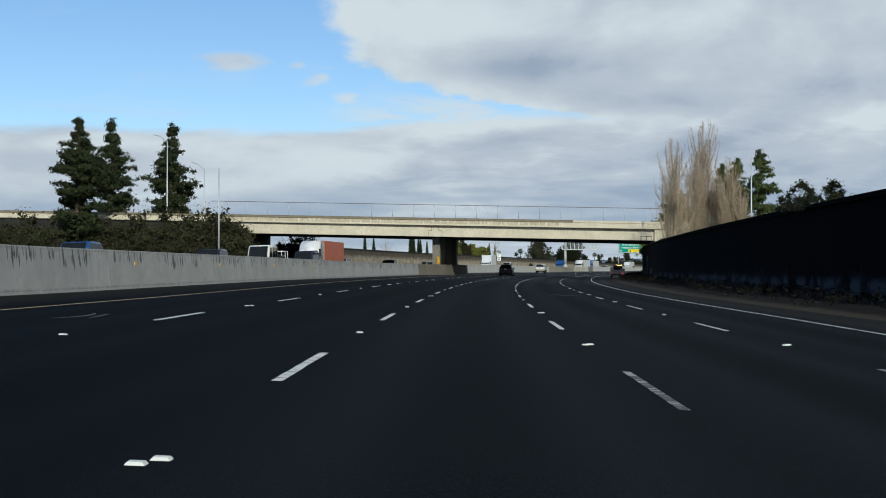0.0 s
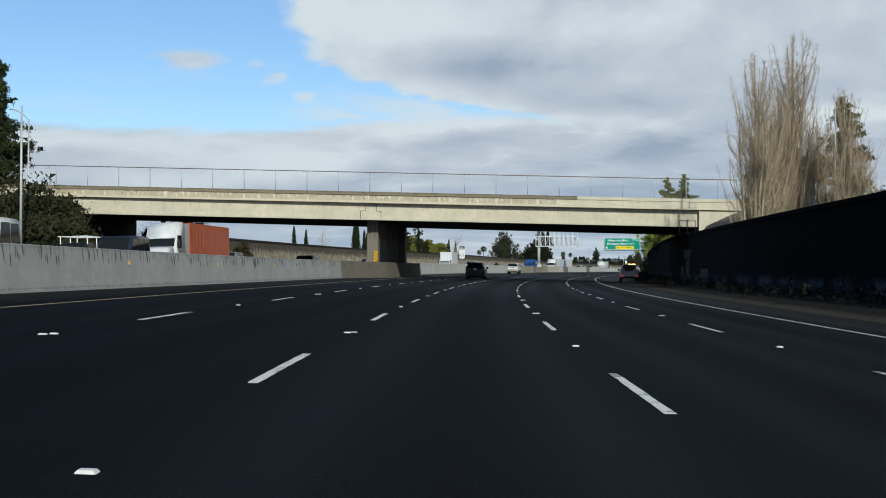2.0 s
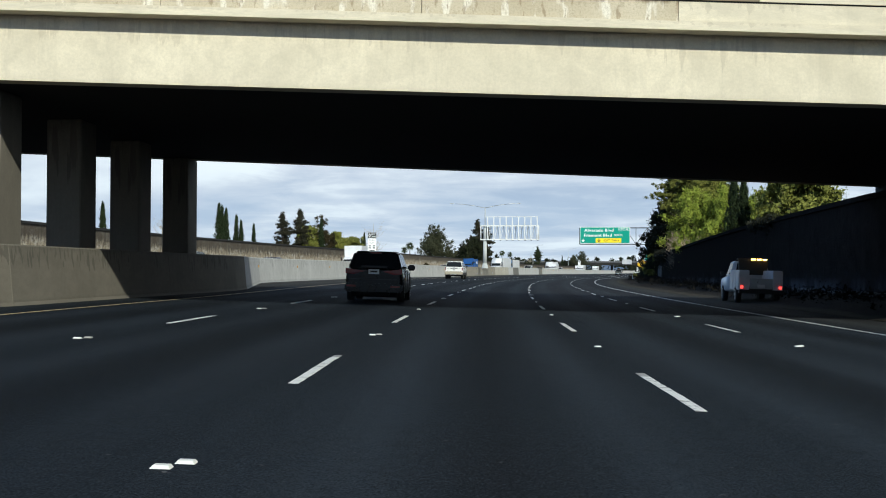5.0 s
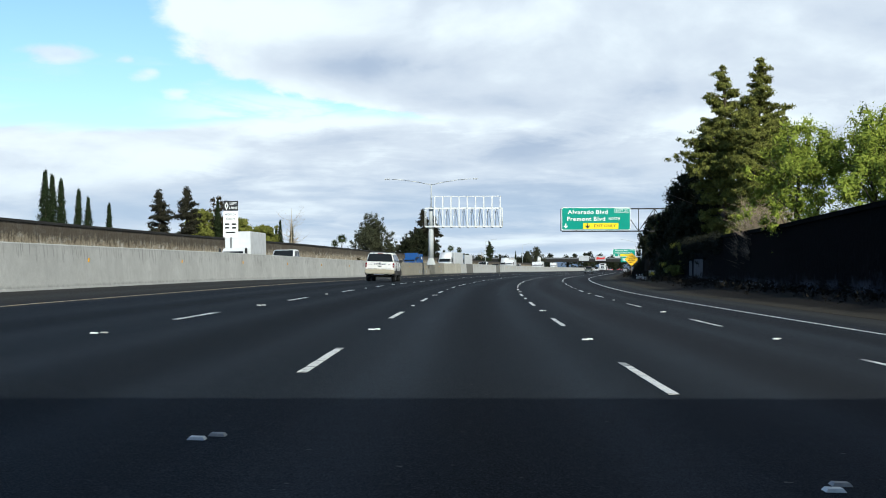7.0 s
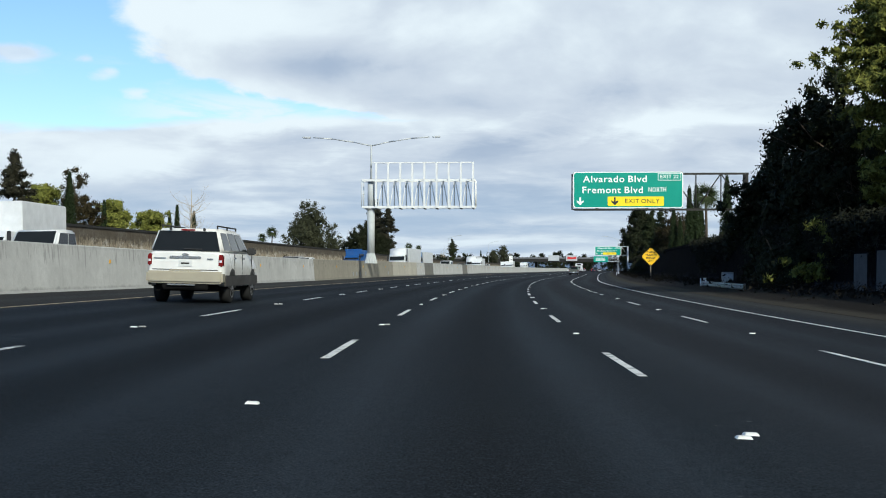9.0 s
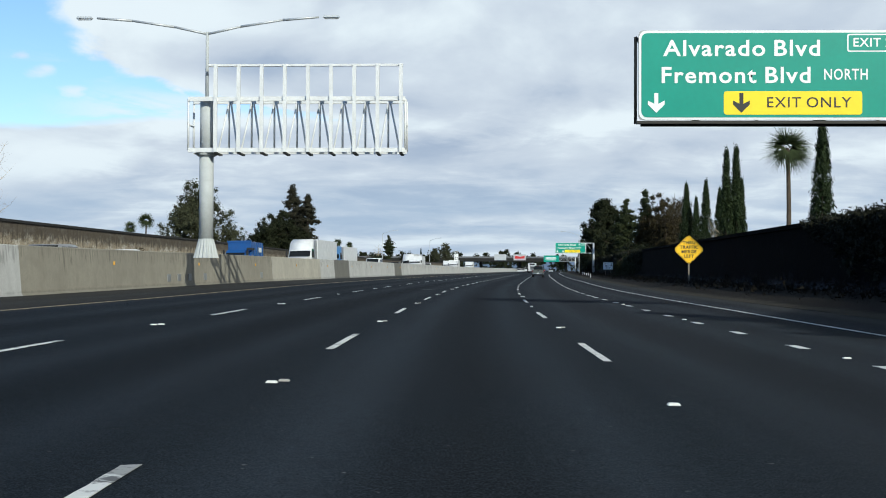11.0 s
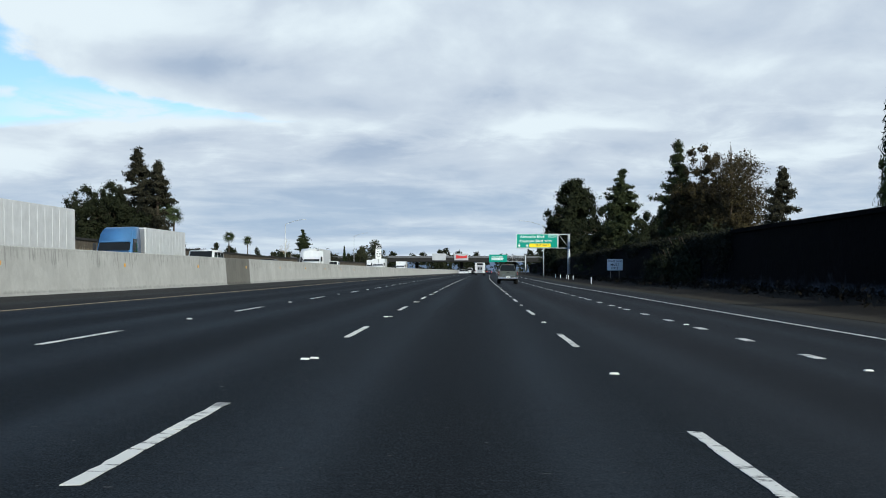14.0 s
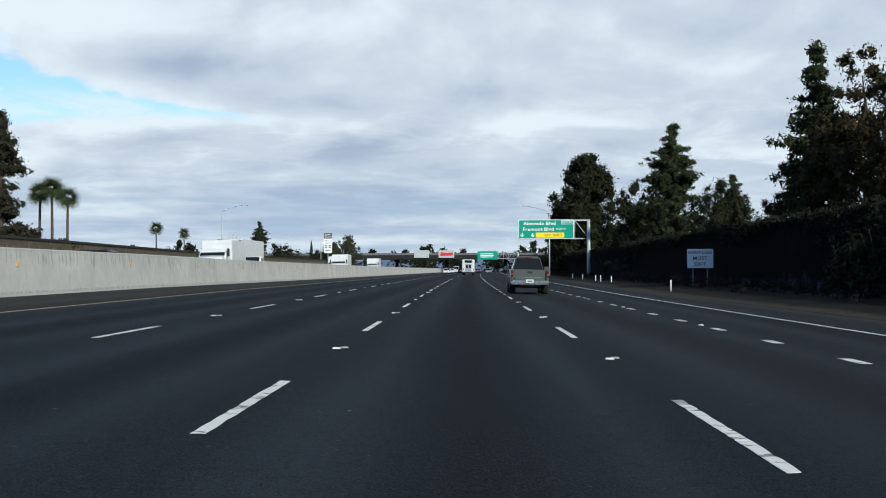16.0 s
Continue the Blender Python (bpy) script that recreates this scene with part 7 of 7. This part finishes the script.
def truck_cab(th, paint, y0, w, h, length=2.6, sleeper=False, hood=1.6):
    """A bonneted or flat-nosed lorry cab with its nose at y0 + length + hood, heading along +y."""
    zw = min(h - 0.28, 2.55) if sleeper else h - 0.28
    yw = y0 + length * (0.84 if sleeper else 0.82)
    side = [(y0, 0.6), (y0, h - 0.06), (y0 + 0.1, h)]
    if sleeper:
        side += [(y0 + length * 0.34, h - 0.02), (y0 + length * 0.55, h - 0.16), (y0 + length * 0.72, h - 0.48), (yw - 0.06, zw + 0.12)]
    else:
        side += [(y0 + length * 0.62, h)]
    side += [(yw, zw), (y0 + length, 1.9), (y0 + length, 0.6)]
    bm = bmesh.new()
    slim = lambda z: w * (1 - 0.10 * max(0.0, z - 1.9) / 2.0)
    a = [bm.verts.new((-slim(z), y, z)) for y, z in side]
    b = [bm.verts.new((slim(z), y, z)) for y, z in side]
    bm.faces.new(a)
    bm.faces.new(b[::-1])
    for i in range(len(a)):
        bm.faces.new((a[i], a[i - 1], b[i - 1], b[i]))
    bmesh.ops.recalc_face_normals(bm, faces=bm.faces)
    bevelled(bm, 0.16 if sleeper else 0.07, 3, 0.9)
    for f in bm.faces:
        f.smooth = sleeper
    body = part("cab", bm, paint, th)
    bm = bmesh.new()
    quad(bm, [(w, y0 + length, 1.9), (-w, y0 + length, 1.9), (-slim(zw), yw, zw), (slim(zw), yw, zw)], 0.05, 0.95, 0.08, 0.93, 0.015)
    part("windscreen", bm, GLASS, body, "dark windscreen")
    if sleeper:
        slab("sun_visor", body, paint, -w * 0.86, w * 0.86, yw - 0.05, yw + 0.12, zw - 0.02, zw + 0.07, 0.02)
    for sx in (-1, 1):
        slab("side_window", body, GLASS, *sorted((sx * (w - 0.02), sx * (w + 0.012))), y0 + length * 0.45, y0 + length * 0.80, 1.85, min(h - 0.6, 2.75), 0.01)
        slab("mirror", body, TRIM, *sorted((sx * (w + 0.06), sx * (w + 0.26))), y0 + length - 0.35, y0 + length - 0.22, 1.9, 2.5, 0.03)
    if hood:
        bm = bmesh.new()
        loft(bm, [ring_at(y0 + length - 0.05, w * 0.92, 0.55, 1.95, 0.05), ring_at(y0 + length + hood * 0.6, w * 0.85, 0.55, 1.8, 0.05), ring_at(y0 + length + hood, w * 0.78, 0.6, 1.55, 0.04)])
        part("hood", bm, paint, th)
        slab("grille", th, CHROME, -w * 0.45, w * 0.45, y0 + length + hood - 0.03, y0 + length + hood + 0.03, 0.8, 1.5, 0.02)
    else:
        slab("grille", th, TRIM, -w * 0.6, w * 0.6, y0 + length - 0.03, y0 + length + 0.03, 0.9, 1.4, 0.02)
    slab("front_bumper", th, CHROME, -w * 0.92, w * 0.92, y0 + length + hood - 0.1, y0 + length + hood + 0.12, 0.45, 0.75, 0.04)
    return body


def semi(m, label, paint, box_paint, tall, trailer=13.5, group="lorries on the other carriageway"):
    th = empty("semi_truck", m, label, "truck", group)
    slab("trailer", th, box_paint, -1.28, 1.28, 0, trailer, 1.15, tall, 0.03, "long box trailer")
    for k in range(12):
        for sx in (-1, 1):
            slab("trailer_rib", th, box_paint, *sorted((sx * 1.27, sx * 1.288)), 0.3 + k * trailer / 12.2, 0.36 + k * trailer / 12.2, 1.25, tall - 0.1, 0)
    slab("chassis", th, DARK_STEEL, -0.5, 0.5, 0.4, trailer + 5.0, 0.75, 1.14, 0)
    truck_cab(th, paint, trailer + 0.7, 1.2, max(3.55, tall + 0.02), 2.9, True)
    slab("trailer_front", th, P_SILVER, -1.2, 1.2, trailer, trailer + 0.04, 1.25, tall - 0.08, 0.01)
    big_wheels(th, 1.25, (1.2, 2.5, trailer + 0.2, trailer + 1.5))
    big_wheels(th, 1.2, (trailer + 4.3,), dual=False)
    return th


def box_truck(m, label, paint, length=6.5, tall=3.5, name="box_truck", cab_paint=None):
    th = empty(name, m, label, "truck", "lorries on the other carriageway")
    slab("box", th, paint, -1.22, 1.22, 0, length, 0.95, tall, 0.04)
    slab("roll_door", th, P_SILVER, -1.0, 1.0, -0.02, 0.01, 1.05, tall - 0.15, 0)
    slab("chassis", th, DARK_STEEL, -0.5, 0.5, 0.2, length + 2.5, 0.6, 0.96, 0)
    truck_cab(th, cab_paint or paint, length + 0.1, 1.08, 2.5, 2.0, hood=0.9)
    big_wheels(th, 1.15, (1.6, length + 2.1), 0.45)
    return th


def van(m, label, paint, name="van", L=5.4, H=2.2, group="traffic on the other carriageway"):
    return car(name, m, label, "van", paint, L, 1.98, H, 1.22, 1.12, 0.1, 0.28, L - 1.75, L - 0.95, roof_in=0.12, group=group, tail=(0.9, 1.3))


# cars ahead on our side
car("suv", lean_stand(211.0, -3.65), "black compact suv with slanting tail lamps and white plate", "car", P_BLACK, 4.65, 1.88, 1.66, 1.06, 1.02, 0.22, 0.55, 2.55, 3.45, roof_in=0.24,
    wheel_r=0.36, base=0.34, plate_z=0.98, tail=(0.75, 1.08), tail_style="slant", wb=(0.95, 3.62))
big_suv = car("suv", lean_stand(316.8, -7.8), "pearl white full-size suv with tan cladding and roof rails", "car", P_WHITE, 5.25, 2.06, 2.02, 1.36, 1.25, 0.06, 0.26, 3.2, 4.05, roof_in=0.24,
    wheel_r=0.42, clad=P_TAN, rails=True, base=0.50, plate_z=1.06, tail=(0.98, 1.30), wb=(1.15, 4.17), tail_w=0.15, side_clad=P_BROWN, cab_in=0.05)
bm = bmesh.new()
rod(bm, (0, -0.03, 1.285), (0, 0.0, 1.285), 0.09, 0.09, 16)
bmesh.ops.scale(bm, verts=bm.verts, vec=(1, 1, 0.42), space=Matrix.Translation((0, 0, -1.285)))
part("badge", bm, CHROME, big_suv, "oval chrome badge")
slab("badge_bar", big_suv, DULL_CHROME, -0.84, -0.52, -0.012, 0.01, 1.165, 1.20, 0)
slab("badge_bar", big_suv, DULL_CHROME, 0.58, 0.74, -0.012, 0.01, 1.155, 1.20, 0)
slab("plate_recess", big_suv, P_TAN, -0.42, 0.42, -0.016, 0.005, 0.86, 0.90, 0.005)
slab("tow_step", big_suv, CHROME, -0.45, 0.3, -0.12, -0.02, 0.475, 0.515, 0.01)
for x in (-0.45, 0.45):
    slab("window_hinge", big_suv, TRIM, x - 0.02, x + 0.02, 0.1, 0.25, 1.93, 2.0, 0.005)
car("pickup_truck", lean_stand(541.2, 3.0), "grey-green pickup truck with chrome rear bumper", "car", P_GREY, 5.4, 1.82, 1.80, 1.14, 1.14, 1.82, 2.0, 3.3, 4.0, roof_in=0.34,
    wheel_r=0.39, bed=1.75, base=0.48, plate_z=0.62, tail=(0.80, 1.10), wb=(1.2, 4.45), tail_w=0.11, cab_in=0.16)
# parked service truck on the shoulder
service = empty("service_truck", lean_stand(228.4, 12.05, 0.0), "white utility-body pickup with lit amber lamps on the shoulder", "truck")
slab("utility_box", service, P_PLAINWHITE, -0.97, -0.52, 0.1, 2.7, 0.58, 1.50, 0.03)
slab("utility_box", service, P_PLAINWHITE, 0.52, 0.97, 0.1, 2.7, 0.58, 1.50, 0.03)
slab("load_floor", service, DARK_STEEL, -0.52, 0.52, 0.1, 2.7, 0.58, 0.76, 0)
slab("tailgate", service, P_SILVER, -0.51, 0.51, 0.08, 0.12, 0.66, 1.12, 0.01)
slab("plate", service, PLATE, -0.16, 0.16, 0.05, 0.078, 0.72, 0.86, 0)
for sx in (-1, 1):
    for k in range(3):
        slab("locker_door", service, P_PLAINWHITE, *sorted((sx * 0.965, sx * 0.985)), 0.2 + k * 0.83, 0.95 + k * 0.83, 0.68, 1.43, 0.01)
    slab("tail_lamp", service, TAIL_LIT, *sorted((sx * 0.80, sx * 0.92)), 0.05, 0.11, 0.68, 0.79, 0.01)
slab("rear_bumper", service, DARK_STEEL, -1.0, 1.0, -0.1, 0.12, 0.45, 0.62, 0.02)
slab("message_board", service, SIGN_BLACK, -0.62, 0.72, 2.45, 2.6, 1.30, 1.96, 0.02, "folded black message board")
bm = bmesh.new()
loft(bm, [ring_at(2.75, 0.97, 0.5, 1.2, 0.02), ring_at(4.3, 0.97, 0.48, 1.2, 0.02), ring_at(5.5, 0.95, 0.5, 1.12, 0.02), ring_at(5.75, 0.85, 0.55, 0.95, 0.0)])
part("body", bm, P_PLAINWHITE, service)
bm = bmesh.new()
lo4 = [(-0.9, 2.8), (0.9, 2.8), (0.9, 4.45), (-0.9, 4.45)]
hi4 = [(-0.75, 2.9), (0.75, 2.9), (0.75, 3.8), (-0.75, 3.8)]
a4 = [bm.verts.new((x, y, 1.18)) for x, y in lo4]
b4 = [bm.verts.new((x, y, 1.92)) for x, y in hi4]
for i in range(4):
    bm.faces.new((a4[i], a4[(i + 1) % 4], b4[(i + 1) % 4], b4[i]))
bm.faces.new(b4)
bm.faces.new(a4[::-1])
bevelled(bm, 0.06)
cabin = part("cabin", bm, P_PLAINWHITE, service)
cc = [[(x, y, 1.18) for x, y in lo4], [(x, y, 1.92) for x, y in hi4]]
for nm, i, j in (("rear_window", 0, 1), ("side_window", 1, 2), ("windscreen", 2, 3), ("side_window", 3, 0)):
    bm = bmesh.new()
    quad(bm, [cc[0][i], cc[0][j], cc[1][j], cc[1][i]], 0.1, 0.9, 0.15, 0.85, 0.012)
    part(nm, bm, GLASS, cabin)
bar = slab("light_bar", service, TRIM, -0.6, 0.6, 2.95, 3.2, 1.97, 2.06, 0.02)
for k in range(3):
    slab("warning_lamp", bar, AMBER_LIT, -0.05 + k * 0.27, 0.14 + k * 0.27, 2.36, 2.43, 1.97, 2.05, 0.01, "lit amber lamp")
for sx in (-1, 1):
    slab("mirror", service, TRIM, *sorted((sx * 0.98, sx * 1.18)), 4.15, 4.28, 1.2, 1.45, 0.03)
    for y in (1.1, 4.75):
        wheel(service, sx * 0.99, y, 0.39, 0.26)

# slower traffic far ahead
rv = empty("shuttle_bus", lean_stand(742, -0.6), "tall white box-bodied shuttle bus seen from behind", "bus")
slab("body", rv, P_PLAINWHITE, -1.2, 1.2, 0, 7.5, 0.55, 3.1, 0.1)
slab("rear_window", rv, GLASS, -0.75, 0.75, -0.02, 0.02, 2.45, 2.95, 0.02)
slab("rear_door", rv, P_SILVER, -0.62, 0.62, -0.02, 0.02, 0.75, 2.25, 0.02)
for sx in (-1, 1):
    slab("door_window", rv, GLASS, *sorted((sx * 0.1, sx * 0.5)), -0.04, 0.0, 1.4, 2.0, 0.02)
    slab("tail_lamp", rv, TAIL, *sorted((sx * 0.9, sx * 1.1)), -0.03, 0.01, 0.95, 1.25, 0.02)
    slab("side_window", rv, GLASS, *sorted((sx * 1.19, sx * 1.21)), 0.8, 6.4, 1.7, 2.5, 0.02)
slab("rear_bumper", rv, TRIM, -1.2, 1.2, -0.12, 0.1, 0.4, 0.7, 0.03)
big_wheels(rv, 1.2, (1.8, 6.2), 0.42)


def sedan(s, la, label, paint, turn=0.0, group="traffic far ahead", lit=False):
    return car("sedan", lean_stand(s, la, 0, turn), label, "car", paint, 4.6, 1.82, 1.46, 0.92, 0.9, 0.75, 1.35, 2.5, 3.4, roof_in=0.24, wheel_r=0.32, base=0.28, plate_z=0.72, tail=(0.62, 0.86), group=group, lit=lit)


sedan(850, -4.0, "dark sedan far ahead in traffic", P_BLACK)
sedan(880, -7.6, "white sedan far ahead in traffic", P_PLAINWHITE)
sedan(905, -3.9, "silver sedan far ahead with lit tail lamps", P_SILVER, lit=True)
sedan(845, -7.9, "white sedan far ahead in the inner lane", P_PLAINWHITE)
sedan(930, -0.2, "dark blue sedan far ahead with lit tail lamps", P_DARKBLUE, lit=True)
sedan(900, 3.6, "silver sedan far ahead in the outer lane", P_SILVER)
van(lean_stand(935, -7.6), "white van far ahead in traffic", P_PLAINWHITE, group="traffic far ahead")

# the other carriageway; its traffic comes towards us
B = 180.0
semi(lean_stand(190.0, -24.0, 0, B), "white-cabbed lorry with a tall orange trailer", P_PLAINWHITE, P_ORANGE, 3.75, 12.0)
van(lean_stand(136, -20, 0, B), "white delivery van on the other carriageway", P_PLAINWHITE, H=2.5)
van(lean_stand(155, -19.8, 0, B), "dark blue van on the other carriageway", P_DARKBLUE, H=2.25)
rack = car("pickup_truck", lean_stand(160, -24, 0, B), "dark work pickup with a ladder rack", "car", P_BLACK, 5.4, 1.92, 1.85, 1.14, 1.14, 1.82, 1.98, 3.3, 4.0, bed=1.75, wheel_r=0.39, base=0.48, plate_z=0.62, group="traffic on the other carriageway")
rack_bars = [((x, y, 1.1), (x, y, 2.2)) for y in (0.3, 1.5, 3.2) for x in (-0.8, 0.8)] + [((-0.8, y, 2.2), (0.8, y, 2.2)) for y in (0.3, 1.5, 3.2)] + [((x, 0.1, 2.2), (x, 3.6, 2.2)) for x in (-0.8, 0.8)]
for a, b in rack_bars:
    bm = bmesh.new()
    rod(bm, a, b, 0.03, n=6)
    part("rack_bar", bm, SIGN_WHITE, rack, "white tubular ladder rack")
for s, la, pt, lab in ((117, -19.8, P_DARKBLUE, "dark blue suv with roof showing over the barrier"), (100, -23.5, P_BLUE, "blue suv on the other carriageway"), (212, -20.2, P_BLACK, "black suv on the other carriageway"),
                       (197, -24, P_SILVER, "silver suv on the other carriageway"), (252, -20, P_PLAINWHITE, "white suv on the other carriageway"), (268, -23.6, P_BLACK, "dark suv on the other carriageway"),
                       (312, -27, P_DARKBLUE, "dark blue suv beyond the barrier"), (400, -19.6, P_SILVER, "silver suv beyond the barrier"), (424, -23.5, P_PLAINWHITE, "white suv beyond the barrier"), (553, -20.1, P_BLACK, "black suv beyond the barrier")):
    car("suv", lean_stand(s, la, 0, B), lab, "car", pt, 4.9, 1.95, 1.85, 1.12, 1.08, 0.12, 0.4, 2.8, 3.6, roof_in=0.2, wheel_r=0.38, base=0.4, group="traffic on the other carriageway")
box_truck(lean_stand(354.8, -25.2, 0, B), "white box truck on the other carriageway", P_PLAINWHITE, tall=4.1)
car("pickup_truck", lean_stand(337.5, -17.7, 0, B), "white crew-cab pickup on the other carriageway", "car", P_PLAINWHITE, 5.9, 2.05, 2.3, 1.5, 1.5, 1.9, 2.05, 3.9, 4.7, bed=1.8, wheel_r=0.42, base=0.55, plate_z=0.65, group="traffic on the other carriageway")
refuse = box_truck(lean_stand(481.5, -28, 0, B), "blue open-topped refuse truck on the other carriageway", P_BLUE, 6.0, 3.35, "refuse_truck")
for k in range(6):
    for sx in (-1, 1):
        slab("rib", refuse, P_BLUE, *sorted((sx * 1.21, sx * 1.29)), 0.2 + k * 1.05, 0.34 + k * 1.05, 1.0, 3.3, 0.01)
slab("back_rib", refuse, P_BLUE, -1.22, 1.22, -0.12, 0.0, 2.95, 3.1, 0.01)
slab("top_rail", refuse, P_BLUE, -1.28, 1.28, 5.85, 6.05, 3.3, 3.5, 0.02)
slab("lift_arm", refuse, DARK_STEEL, -1.4, -1.24, 5.0, 8.2, 2.5, 2.7, 0.02)
slab("notice_patch", refuse, SIGN_WHITE, -1.32, -1.3, 1.2, 2.6, 2.3, 2.8, 0)
semi(lean_stand(488.5, -21, 0, B), "white lorry with a long white trailer", P_PLAINWHITE, P_PLAINWHITE, 3.75, 13.0)
semi(lean_stand(527.0, -24, 0, B), "blue-cabbed lorry with a white trailer", P_SKY, P_PLAINWHITE, 3.6, 12.5)
van(lean_stand(519, -19, 0, B), "long white van on the other carriageway", P_PLAINWHITE, H=2.2)
box_truck(lean_stand(592, -20, 0, B), "white shuttle bus on the other carriageway", P_PLAINWHITE, 6.5, 3.2, "shuttle_bus")
semi(lean_stand(627, -24, 0, B), "white lorry with a sleeper cab and white trailer", P_PLAINWHITE, P_PLAINWHITE, 3.95, 13.5)
car("pickup_truck", lean_stand(600, -19, 0, B), "white pickup on the other carriageway", "car", P_PLAINWHITE, 5.9, 2.0, 2.05, 1.3, 1.35, 1.9, 2.05, 3.9, 4.7, bed=1.8, wheel_r=0.42, base=0.55, plate_z=0.65, group="traffic on the other carriageway")
for s, la in ((690, -20), (720, -24), (760, -20.5)):
    box_truck(lean_stand(s, la, 0, B), "white box truck far along the other carriageway", P_PLAINWHITE, 6.0, 3.3)
